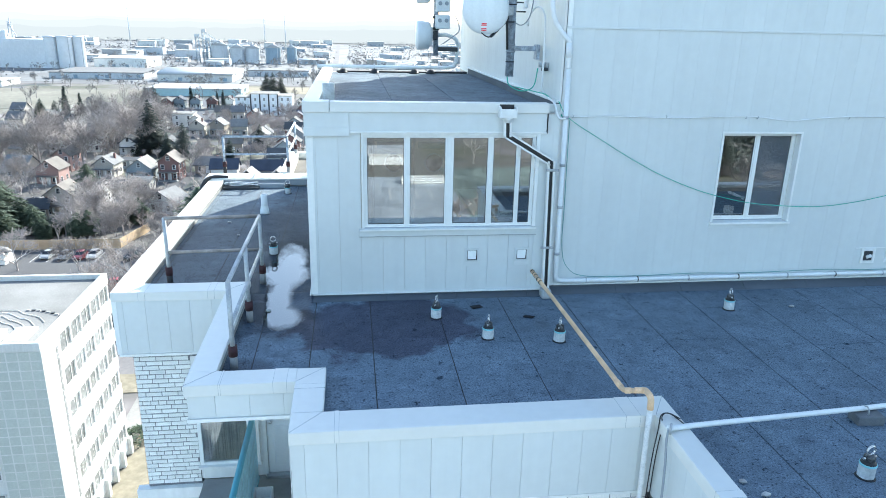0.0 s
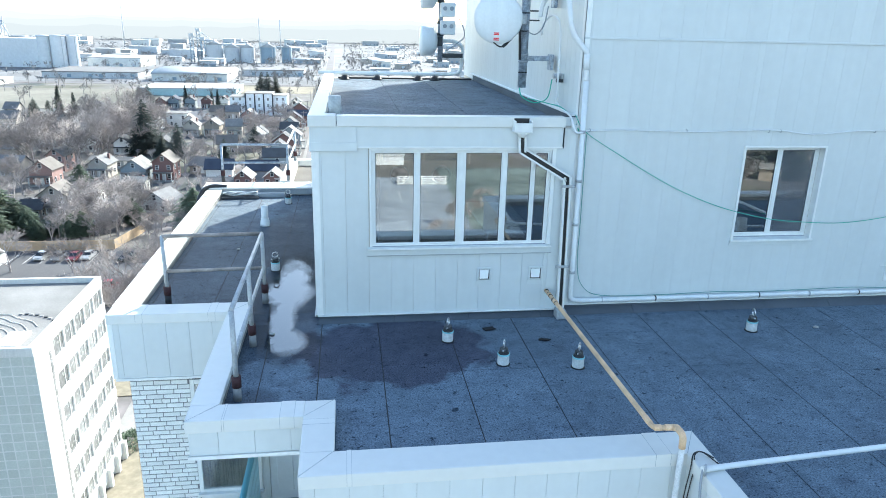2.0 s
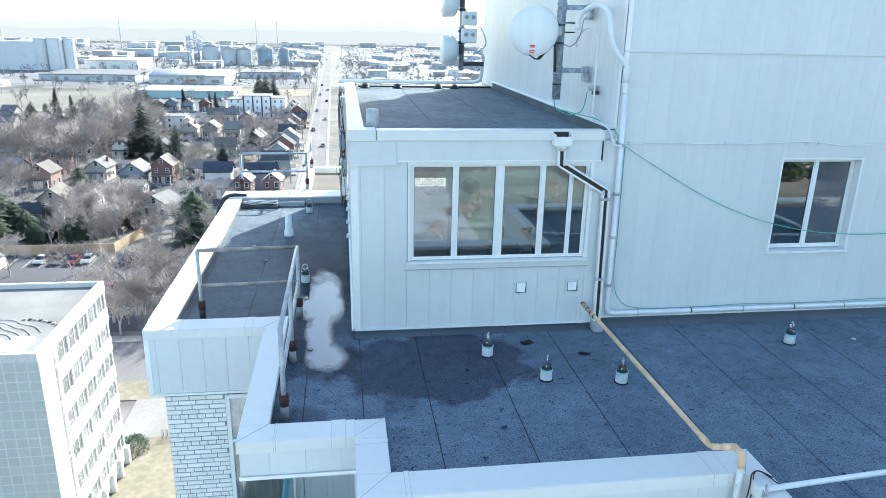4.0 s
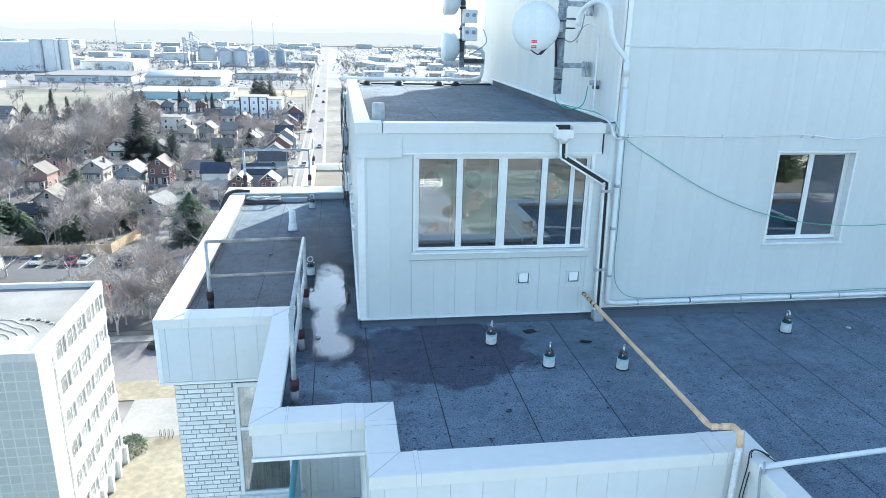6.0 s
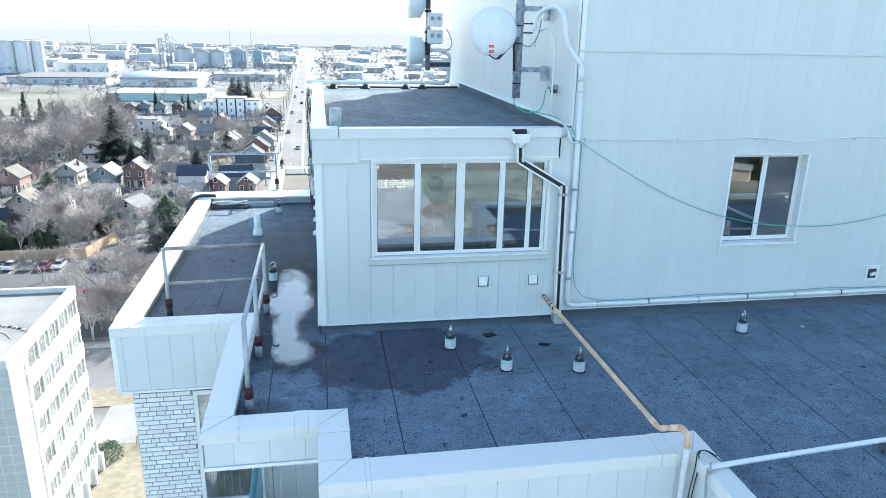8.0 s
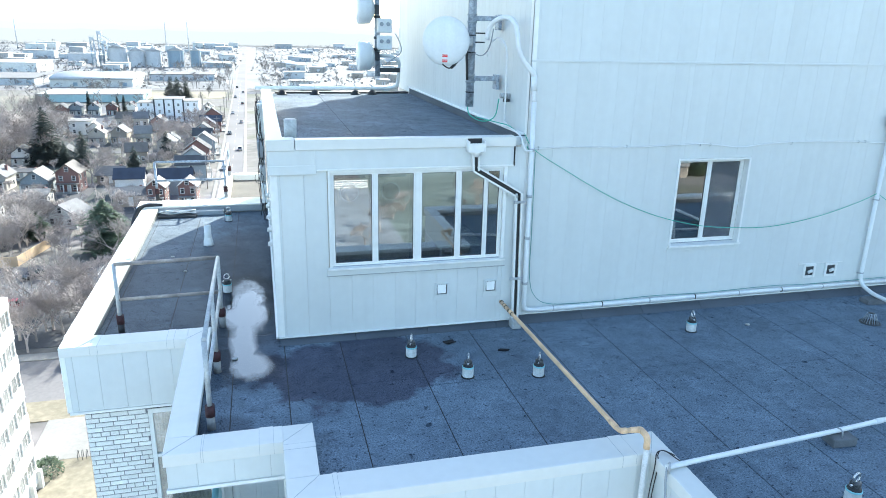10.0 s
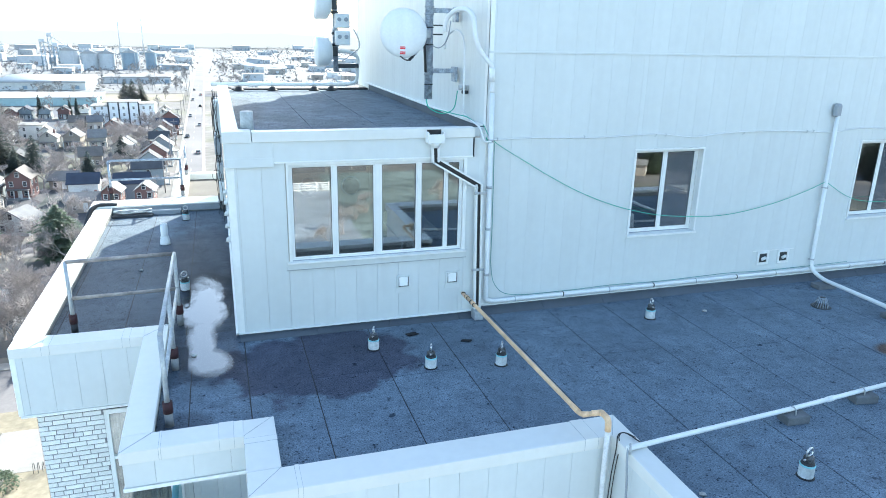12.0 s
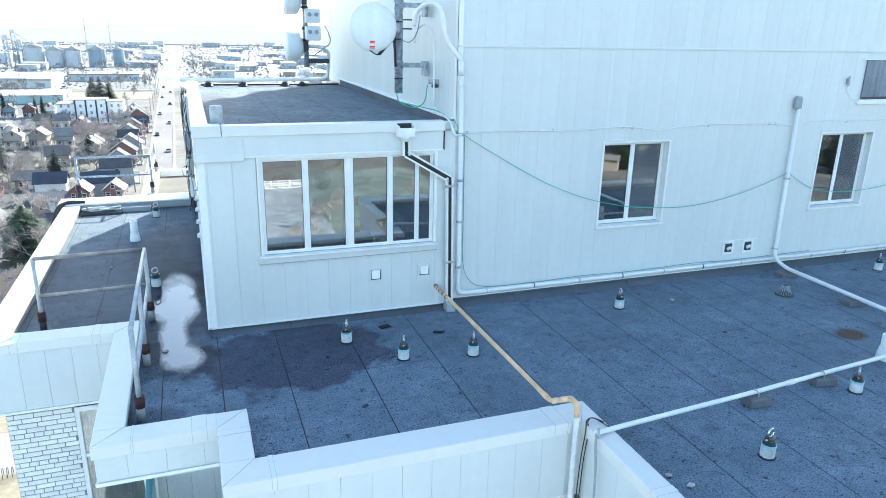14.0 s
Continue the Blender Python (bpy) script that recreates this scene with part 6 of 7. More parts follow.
for x, y in ((-49.0, 141.0), (-46.5, 146.0), (-52.0, 143.0), (-56.0, 118.0), (-30.0, 108.0), (-26.0, 112.0), (-36.0, 150.0), (-31.5, 138.0), (-33.0, 142.0), (-27.5, 131.0), (-35.5, 93.0), (-71.0, 158.0), (-80.0, 150.0), (-46.0, 117.3), (-44.5, 137.0), (-48.0, 136.5), (-33.5, 97.0), (-31.0, 99.5), (-28.5, 98.0), (-26.0, 101.0), (-24.0, 98.5), (-29.0, 104.0), (-33.0, 105.0)):
    put(bare[rng.randrange(3)], x, y, rng.uniform(0.6, 0.95))
for count, x0, x1, y0, y1, s0, s1, kinds in ((125, -106, -52, 197, 300, 1.0, 1.45, 2), (60, -50, -17, 194, 320, 0.5, 0.85, 3), (55, -190, -95, 176, 335, 0.6, 1.0, 3), 
                                           (20, -57, -26, 132, 166, 0.5, 0.85, 3), (8, -95, -76, 134, 178, 0.6, 0.95, 3), (14, -32, -19, 94, 128, 0.5, 0.8, 3), (16, 4, 40, 150, 420, 0.6, 1.0, 3)):
    for k in range(count):      # wooded gardens, street trees and hedgerows
        x, y = rng.uniform(x0, x1), rng.uniform(y0, y1)
        if clear(x, y) and not (s0 == 1.0 and y > 225.0 and x > -0.262 * y):
            put(bare[rng.randrange(kinds)], x, y, rng.uniform(s0, s1))

# small garden trees and tall shrubs between the houses and in the yards: past counting
small = []
for seed in (77, 78, 79):
    limbs, twigs = tree_limbs(random.Random(seed), 7.0, 1.2, 6, 0.03)
    me = rods(limbs + twigs, 3, 4)
    small.append((np.array([v.co[:] for v in me.vertices]), [tuple(q.vertices) for q in me.polygons]))
    bpy.data.meshes.remove(me)
vs, fs, count = [], [], 0
for k in range(860):
    if k < 800:
        x, y = rng.uniform(-125, -16), rng.uniform(174, 330)
        if not (clear(x, y + 6.0, 4.5) or rng.random() < 0.45):
            continue
    else:
        x, y = rng.uniform(-57, -24), rng.uniform(131, 169)
    a, size = rng.uniform(0, 6.28), rng.uniform(0.42, 0.85)
    turn2 = size * np.array(((math.cos(a), -math.sin(a), 0), (math.sin(a), math.cos(a), 0), (0, 0, 1)))
    pts, faces = small[k % 3]
    vs.append(pts @ turn2.T + np.array((x, y, G)))
    fs += [tuple(n + count for n in q) for q in faces]
    count += len(pts)
me = bpy.data.meshes.new("garden_trees")
me.from_pydata(np.concatenate(vs).tolist(), [], fs)
me.materials.append(M_BARK)
tagged(new("garden_trees", me), "small leafless garden trees and shrubs between the houses", "trees", kind="stuff")

# ---- houses ----
M_ROOFS = [surf("shingles_" + n, c, 0.9, big=(0.5, 0.15), fine=(4.0, 0.2), bump=(6.0, 0.3), rnd=0.12) for n, c in (("grey", (0.15, 0.15, 0.153)), ("dark", (0.065, 0.068, 0.075)), ("brown", (0.145, 0.13, 0.117)), ("pale", (0.19, 0.185, 0.177)), ("navy", (0.04, 0.05, 0.075)))]
M_WALLS = [surf("house_" + n, c, 0.8, big=(0.4, 0.1), fine=(5.0, 0.12), bump=(9.0, 0.15), rnd=0.1) for n, c in (("red_brick", (0.18, 0.1, 0.09)), ("white", (0.62, 0.62, 0.6)), ("cream", (0.4, 0.37, 0.325)), ("blue_grey", (0.24, 0.275, 0.295)), ("pink_brick", (0.33, 0.21, 0.185)), ("tan", (0.33, 0.285, 0.24)))]
WALL_WORDS, ROOF_WORDS = ("red brick", "white clapboard", "cream stucco", "blue-grey sided", "pinkish brick", "tan sided"), ("grey shingle", "dark shingle", "brown shingle", "pale shingle", "navy shingle")
M_HGLASS = surf("house_glass", (0.03, 0.035, 0.045), 0.12, big=(0.5, 0.3), fine=(2.0, 0.1), rnd=0.4)
bm = bmesh.new()
for q in ((-0.55, -0.45, -0.75, 0.75), (0.45, 0.55, -0.75, 0.75), (-0.45, 0.45, 0.65, 0.75), (-0.45, 0.45, -0.75, -0.65), (-0.45, 0.45, -0.04, 0.04)):
    box(bm, q[0], q[1], -0.07, 0.0, q[2], q[3])
ME_HFRAME = mesh_of("window_frame", bm, M_WALLS[1])
for v in ME_HFRAME.vertices:
    v.co *= 0.85
ME_HPANE = mesh_of("pane", box(bmesh.new(), -0.45, 0.45, -0.03, 0.0, -0.65, 0.65), M_HGLASS)
for v in ME_HPANE.vertices:
    v.co *= 0.85
ME_HDOOR = mesh_of("door", box(bmesh.new(), -0.5, 0.5, -0.05, 0.0, 0.0, 2.1), M_WALLS[1])
HOUSES = []


def house(x, y, turn, w, d, h, wall, roof, gable="front", porch=True, rise=0.75):
    w, d, h = 0.66 * w, 0.64 * d, 0.86 * h
    t = thing("house", pose(x, y, G, 0, 0, turn), "%s house with a %s gabled roof" % (WALL_WORDS[wall], ROOF_WORDS[roof]), "house", "neighbourhood houses")
    hw, hd = w / 2, d / 2
    bm = bmesh.new()
    box(bm, -hw, hw, -hd, hd, -0.3, h)
    span = hw if gable == "front" else hd
    peak = h + span * rise
    ends = [(-hw, -hd), (hw, -hd), (hw, hd), (-hw, hd)]
    a, b, c, e = (bm.verts.new((px, py, h)) for px, py in ends)
    if gable == "front":
        p, q = bm.verts.new((0, -hd, peak)), bm.verts.new((0, hd, peak))
        for f in ((a, b, p), (c, e, q), (b, c, q, p), (e, a, p, q)):
            bm.faces.new(f)
    else:
        p, q = bm.verts.new((-hw, 0, peak)), bm.verts.new((hw, 0, peak))
        for f in ((e, a, p), (b, c, q), (a, b, q, p), (c, e, p, q)):
            bm.faces.new(f)
    part("wall", bm, M_WALLS[wall], t)
    over, th = 0.45, 0.16
    for s in (-1, 1):
        bm = bmesh.new()
        slope = rise
        if gable == "front":
            pts = [(s * (hw + over), h - over * slope), (0, peak)]
            quad = [(pts[0][0], -hd - over, pts[0][1]), (pts[0][0], hd + over, pts[0][1]), (0, hd + over, peak), (0, -hd - over, peak)]
        else:
            pts = [(s * (hd + over), h - over * slope), (0, peak)]
            quad = [(-hw - over, pts[0][0], pts[0][1]), (hw + over, pts[0][0], pts[0][1]), (hw + over, 0, peak), (-hw - over, 0, peak)]
        lo = [bm.verts.new((u, v, z + 0.02)) for u, v, z in quad]
        hi = [bm.verts.new((u, v, z + 0.02 + th)) for u, v, z in quad]
        bm.faces.new(lo)
        bm.faces.new(hi[::-1])
        for k in range(4):
            bm.faces.new((lo[k], hi[k], hi[(k + 1) % 4], lo[(k + 1) % 4]))
        bmesh.ops.recalc_face_normals(bm, faces=bm.faces)
        part("roof_slope", bm, M_ROOFS[roof], t)
    if (int(abs(x) * 7) + int(y)) % 5 < 2:
        cx, cy = (0.3 * w, 0.15 * d)
        part("chimney", box(bmesh.new(), cx - 0.28, cx + 0.28, cy - 0.28, cy + 0.28, h - 0.2, peak + 0.3, 0.03), M_WALLS[0], t)
    spots = []
    for z in ((1.4, 3.7) if h > 4.3 else (1.4,)):
        spots += [(-0.28 * w, -hd, 0, z), (0.28 * w, -hd, 0, z)]
        spots += [(hw, -0.25 * d, 90, z), (hw, 0.25 * d, 90, z), (-hw, 0.0, -90, z)]
    if gable == "front":
        spots.append((0, -hd, 0, h + 0.9))
    for px, py, r, z in spots:
        f = part("window_frame", ME_HFRAME, M_WALLS[1], t, at=pose(px, py, z, 0, 0, r))
        part("pane", ME_HPANE, M_HGLASS, f)
    part("door", ME_HDOOR, M_WALLS[1], t, at=pose(0.03 * w, -hd, 0.3))
    if porch:
        bm = bmesh.new()
        box(bm, -hw * 0.95, hw * 0.95, -hd - 1.5, -hd + 0.05, 2.35, 2.5)
        part("porch_roof", bm, M_ROOFS[roof], t)
        for px in (-0.9, -0.3, 0.3, 0.9):
            part("porch_post", box(bmesh.new(), hw * px - 0.09, hw * px + 0.09, -hd - 1.42, -hd - 1.26, 0.0, 2.35), M_WALLS[1], t)
        part("porch_floor", box(bmesh.new(), -hw * 0.95, hw * 0.95, -hd - 1.5, -hd, 0.0, 0.35), M_CONC, t)
    HOUSES.append(t)
    return t


house(-47.7, 191.0, -4, 8.0, 9.5, 5.9, 0, 2, rise=0.8)
house(-55.2, 191.5, -4, 9.6, 10.5, 3.8, 3, 3, rise=0.75)
house(-65.2, 195.5, -4, 7.4, 10.0, 4.4, 2, 0)
house(-78.6, 203.5, -6, 7.0, 10.0, 5.4, 4, 2)
house(-39.6, 199.5, -6, 10.0, 9.0, 3.0, 5, 0, "side", False, 0.6)
house(-51.8, 178.0, -4, 7.0, 7.0, 2.8, 2, 3, "side", False, 0.4)
house(-62.0, 206.5, -4, 9.0, 7.0, 2.8, 3, 1, "side", False, 0.2)
house(-68.5, 207.0, -4, 9.0, 7.0, 3.0, 2, 0, "side", False, 0.3)
house(-66.2, 292.0, 0, 12.0, 12.0, 6.0, 1, 3, "side", False, 0.06)
house(-76.0, 186.5, -4, 8.4, 9.0, 4.9, 4, 2, "front")
house(-101.0, 185.0, -4, 8.0, 10.0, 4.6, 5, 2)
house(-113.0, 186.0, -4, 8.0, 10.0, 4.6, 4, 0)
for x, y, turn, w, d, h, wall, roof, ridge in SPOTS:
    house(x, y, turn, w, d, h, wall, roof, ridge, h > 4.5)
house(-65.6, 152.5, 2, 6.0, 6.0, 3.0, 5, 1, "side", False)
house(-58.6, 164.0, -3, 8.0, 9.0, 4.0, 1, 3, "side", False, 0.5)
house(-40.8, 157.0, -20, 10.0, 9.0, 3.4, 1, 0, "front", False, 0.6)
house(-72.0, 146.0, 4, 5.0, 5.0, 2.6, 1, 3, "front", False)
house(-31.0, 173.0, 0, 11.0, 8.0, 3.4, 5, 0, "side", False, 0.5)
house(-22.0, 184.0, -90, 8.0, 12.0, 5.0, 3, 4, "front", False)
house(-25.0, 172.0, -4, 6.0, 8.0, 5.6, 0, 3, rise=0.8)
house(-18.0, 172.0, -4, 6.0, 8.0, 5.6, 0, 3, rise=0.8)
house(-33.0, 186.0, 0, 10.0, 8.0, 5.0, 1, 4, "side", False)
for k in range(9):
    house(-19.5 - 0.1 * k + rng.uniform(-1, 1), 200.0 + 13.5 * k, 90 + rng.uniform(-3, 3), 7.5, rng.uniform(9, 13), rng.uniform(4.6, 5.8), rng.choice((0, 3, 1, 0)), rng.choice((1, 4, 1, 0)), rng.choice(("front", "side")), True)
for row, (yy, x0, x1) in enumerate(((232.0, -175.0, -105.0), (258.0, -180.0, -30.0), (284.0, -175.0, -35.0), (306.0, -150.0, -62.0), (232.0, -98.0, -36.0))):
    x = x0
    while x < x1:
        if not clear(x, yy, 11.0):
            x += 3.0
            continue
        house(x, yy + rng.uniform(-3, 3), rng.uniform(-6, 6) + (180 if row == 2 else 0), rng.uniform(6.5, 8.5), rng.uniform(8, 11), rng.choice((3.6, 4.4, 5.4)), rng.choice((1, 1, 2, 3, 4, 5)), rng.choice((0, 0, 1, 2, 3)), rng.choice(("front", "front", "side")), rng.random() < 0.6)
        x += rng.uniform(9.5, 17.0)
for x, yy in ((-86.0, 347.0), (-24.0, 335.0), (-24.0, 350.0)):
    house(x, yy, rng.uniform(-4, 4), 7.0, 9.0, 4.6, rng.choice((0, 1, 3)), 1, "front")

# fence and yard sheds
fence = thing("fence", (0, 0, G), "tan wooden board fence round the parking lot", "fence")
fx = -86.0
while fx < -43.0:
    part("board_bay", box(bmesh.new(), fx, fx + 2.36, 129.6, 129.68, 0.05, 1.85), surf("fence_wood", (0.46, 0.34, 0.22), 0.85, big=(0.6, 0.12), fine=(12.0, 0.12), rnd=0.12) if "fence_wood" not in bpy.data.materials else bpy.data.materials["fence_wood"], fence)
    part("post", box(bmesh.new(), fx - 0.06, fx + 0.06, 129.55, 129.73, 0.0, 1.95), bpy.data.materials["fence_wood"], fence)
    fx += 2.4
for k in range(5):
    a, b = Vector((-43.0 + 0.5 * k, 129.6 + 2.3 * k, 0)), Vector((-42.5 + 0.5 * k, 131.9 + 2.3 * k, 0))
    part("board_bay", box(bmesh.new(), 0, 2.36, -0.04, 0.04, 0.05, 1.85), bpy.data.materials["fence_wood"], fence, at=pose(a.x, a.y, 0, 0, 0, 78))
shed = thing("garden_shed", pose(-60.5, 122.5, G, 0, 0, -8), "small white garden shed with a grey roof", "shed")
part("wall", box(bmesh.new(), -1.5, 1.5, -1.3, 1.3, 0, 2.1), M_WALLS[1], shed)
bm = bmesh.new()
lathe(bm, ((2.35, 2.1), (0.05, 3.0)), 4)
part("roof", bm, M_ROOFS[0], shed)
part("door", box(bmesh.new(), -0.6, 0.6, -1.34, -1.3, 0.05, 1.9), M_WALLS[5], shed)

# ---- cars ----
M_TYRE = surf("tyre", (0.02, 0.02, 0.02), 0.8)
M_CARGLASS = surf("car_glass", (0.02, 0.024, 0.03), 0.08)
M_HEADLAMP = surf("car_lamp", (0.7, 0.7, 0.7), 0.15)


def car(x, y, turn, col, words):
    paint = surf("car_paint", col, 0.25, 0.2, big=(0.5, 0.05), fine=(6.0, 0.04))
    c = thing("car", pose(x, y, G + 0.06, 0, 0, turn) @ Matrix.Scale(0.84, 4), "parked %s car on the asphalt" % words, "car", "parked cars")
    prof = [(-2.2, 0.45), (-2.15, 0.85), (-1.5, 0.98), (1.35, 0.98), (2.1, 0.8), (2.2, 0.45), (2.0, 0.25), (-2.05, 0.25)]
    cab = [(-1.75, 0.97), (-1.3, 1.42), (0.35, 1.45), (1.2, 0.97)]

    def extrude(profile, half, top_in):
        bm = bmesh.new()
        rings = [[bm.verts.new((s * (half - (top_in if z > 1.2 else 0.0)), yy, z)) for yy, z in profile] for s in (-1, 1)]
        bm.faces.new(rings[0])
        bm.faces.new(rings[1][::-1])
        n = len(profile)
        for k in range(n):
            bm.faces.new((rings[0][k], rings[1][k], rings[1][(k + 1) % n], rings[0][(k + 1) % n]))
        bmesh.ops.recalc_face_normals(bm, faces=bm.faces)
        return bm

    part("body", extrude(prof, 0.9, 0.0), paint, c)
    part("cabin_glass", extrude(cab, 0.8, 0.14), M_CARGLASS, c)
    part("roof", box(bmesh.new(), -0.66, 0.66, -1.25, 0.3, 1.44, 1.475, 0.01), paint, c)
    for sx in (-0.88, 0.72):
        for yy in (-1.35, 1.35):
            part("wheel", lathe(bmesh.new(), ((0.32, 0.0), (0.33, 0.03), (0.33, 0.15), (0.32, 0.18)), 14, (sx - 0.01, yy, 0.33), "x"), M_TYRE, c)
    for sx in (-0.65, 0.65):
        part("headlight", box(bmesh.new(), sx - 0.16, sx + 0.16, 2.13, 2.2, 0.6, 0.74), M_HEADLAMP, c)
        part("tail_light", box(bmesh.new(), sx - 0.16, sx + 0.16, -2.21, -2.14, 0.7, 0.84), M_RED, c)
    return c


cars = [car(-53.7, 124.9, 176, (0.33, 0.34, 0.35), "silver"), car(-50.7, 124.4, 178, (0.2, 0.21, 0.23), "grey"), car(-48.1, 124.2, 181, (0.16, 0.04, 0.05), "dark red"), car(-45.9, 124.7, 178, (0.45, 0.45, 0.45), "white"), car(-38.9, 123.2, 150, (0.03, 0.032, 0.035), "black"), car(-38.3, 109.5, 95, (0.3, 0.03, 0.04), "red")]
for i, (x, y, r) in enumerate(((-36.6, 102.5, 92), (-72.3, 165.5, 92), (-70.2, 158.5, 88), (-24.5, 88.0, 88))):
    put(cars[(3, 4, 1, 4)[i]], x, y, 1.0, r, G + 0.06)
for k in range(10):
    yy = 175.0 + 36.0 * k + rng.uniform(-5, 5)
    lane = (-6.4, -10.6)[k % 2] - 0.0105 * (yy - 92)
    put(cars[(4, 1, 0, 4, 3, 1)[k % 6]], lane, yy, 1.0, 0 if k % 2 == 0 else 180, G + 0.06)

# ---- the neighbouring apartment block ----
NX, NY0, NY1, NZ = -22.2, 48.0, 62.6, -18.5
M_NWALL = surf("pale_concrete_paint", (0.6, 0.6, 0.58), 0.75, big=(0.3, 0.06), fine=(6.0, 0.05), streak=0.05)
M_TILE = surf("green_grey_tile", (0.47, 0.5, 0.465), 0.35, big=(0.5, 0.06), fine=(8.0, 0.06), rnd=0.03)
M_NGLASS = surf("curtained_glass", (0.2, 0.205, 0.205), 0.25, big=(0.8, 0.3), fine=(3.0, 0.2), rnd=0.25)
M_GRAVEL = surf("roof_gravel", (0.2, 0.197, 0.19), 0.95, big=(0.25, 0.2), fine=(9.0, 0.2), bump=(20.0, 0.3))
block = thing("apartment_block", (0, 0, 0), "pale six-storey apartment block with banded window rows and a tiled front", "apartment block")
part("wall", box(bmesh.new(), -90.0, NX - 0.35, NY0 + 0.2, NY1, G, NZ - 0.3), M_NWALL, block)
part("roof", box(bmesh.new(), -90.0, NX - 0.4, NY0 + 0.4, NY1 - 0.3, NZ - 0.3, NZ - 0.15), M_GRAVEL, block)
for x0, x1, y0, y1 in ((-90.0, NX, NY0, NY0 + 0.35), (-90.0, NX, NY1 - 0.35, NY1), (NX - 0.4, NX, NY0 + 0.35, NY1 - 0.35)):
    part("parapet", box(bmesh.new(), x0, x1, y0, y1, NZ - 0.35, NZ + 0.3, 0.02), M_NWALL, block)
part("blank_wall", box(bmesh.new(), NX - 0.4, NX, NY0 + 0.1, NY0 + 3.1, G, NZ - 0.35), M_NWALL, block)
part("slot_window", box(bmesh.new(), NX - 0.1, NX + 0.02, NY0 + 2.45, NY0 + 2.8, G + 4.0, NZ - 1.2), M_NGLASS, block)
bm_f = bmesh.new()
for q in ((-1.0, -0.9, -0.8, 0.8), (0.9, 1.0, -0.8, 0.8), (-0.9, 0.9, 0.74, 0.8), (-0.9, 0.9, -0.8, -0.74), (0.25, 0.33, -0.74, 0.74)):
    box(bm_f, q[0], q[1], -0.08, 0.0, q[2], q[3])
ME_NFRAME = mesh_of("window_frame", bm_f, M_NWALL)
ME_NPANE = mesh_of("pane", box(bmesh.new(), -0.9, 0.9, -0.04, 0.0, -0.74, 0.74), M_NGLASS)
STOREY = 2.85
for r in range(6):
    zc = NZ - 1.45 - STOREY * r
    part("spandrel_band", box(bmesh.new(), NX - 0.35, NX, NY0 + 3.1, NY1, zc - 2.1, zc - 0.8, 0.015), M_NWALL, block)
    for c in range(5):
        yc = NY0 + 4.4 + 2.2 * c
        f = part("window", ME_NFRAME, M_NWALL, block, at=pose(NX - 0.16, yc, zc, 0, 0, 90))
        part("pane", ME_NPANE, M_NGLASS, f)
        part("pier", box(bmesh.new(), NX - 0.35, NX - 0.02, yc + 0.98, yc + 1.22, zc - 0.8, zc + 0.82), M_NWALL, block)
        if r == 5:
            part("ground_pier", box(bmesh.new(), NX - 0.35, NX + 0.35, yc + 0.85, yc + 1.35, G, zc - 0.9, 0.02), M_NWALL, block)
part("band_top", box(bmesh.new(), NX - 0.35, NX, NY0 + 3.1, NY1, NZ - 0.65, NZ - 0.35, 0.01), M_NWALL, block)
ME_TILE = mesh_of("tile", box(bmesh.new(), 0.05, 0.75, -0.014, 0.0, 0.05, 0.71), M_TILE)
for i in range(5):
    for j in range(24):
        part("tile", ME_TILE, M_TILE, block, at=Matrix.Translation((NX - 0.8 * (i + 1), NY0 + 0.1, NZ - 0.38 - 0.76 * (j + 1))))
part("tiled_wall", box(bmesh.new(), NX - 4.0, NX - 0.402, NY0 + 0.1, NY0 + 0.3, G, NZ - 0.38), M_NWALL, block)
for r in range(6):
    f = part("window", ME_NFRAME, M_NWALL, block, at=pose(NX - 5.2, NY0 + 0.2, NZ - 1.6 - STOREY * r))
    part("pane", ME_NPANE, M_HGLASS, f)
M_SHED_PALE = surf("pale_rope", (0.62, 0.6, 0.54), 0.7)
cb = thing("roof_clutter", (-27.0, 51.5, NZ - 0.15), "white roof equipment curbs and looped cables on gravel", "roof equipment")
part("curb", box(bmesh.new(), -1.2, 1.6, -2.4, -0.8, 0.0, 0.5, 0.03), M_NWALL, cb)
part("curb", box(bmesh.new(), 1.9, 3.4, -2.6, 0.0, 0.0, 0.25, 0.03), M_NWALL, cb)
part("unit", box(bmesh.new(), -0.7, 0.4, -2.0, -1.1, 0.5, 1.3, 0.05), M_GALV, cb)
for k in range(4):
    pts = [(-2.5 + 5.8 * t / 8, 4.0 - 0.6 * k - 0.055 * (t - 1) ** 2 * (1 + 0.25 * k) + 0.15 * math.sin(2.1 * t + k), 0.05) for t in range(9)]
    part("cable", tube(bmesh.new(), bend(pts, 3), 0.03, 5), M_PVC if k % 2 else M_SHED_PALE, cb)
for k in range(9):
    part("paver", box(bmesh.new(), 1.0 + 0.42 * k, 1.25 + 0.42 * k, 3.6 - 0.028 * k * k, 3.8 - 0.028 * k * k, 0.0, 0.1), M_DARK if k % 2 else M_CONC, cb)
shrub = bmesh.new()
rs = random.Random(2)
for k in range(900):
    a, b, r = rs.uniform(0, 6.28), rs.uniform(0, 1.5), rs.uniform(0.75, 1.1)
    p = Vector((1.3 * r * math.cos(a) * math.cos(b), 1.5 * r * math.sin(a) * math.cos(b), 0.2 + 1.3 * r * math.sin(b)))
    e = [Vector((rs.uniform(-1, 1), rs.uniform(-1, 1), rs.uniform(-1, 1))) * 0.17 for _ in range(3)]
    shrub.faces.new([shrub.verts.new(p + v) for v in e])
sh = solid("shrub", shrub, M_NEEDLE2, "rounded evergreen shrub by the block's corner", "shrub")
sh.location = (-22.0, 64.5, G)
bike = thing("bike_rack", (-19.8, 66.0, G + 0.12), "dark metal bike rack on the forecourt", "bike rack")
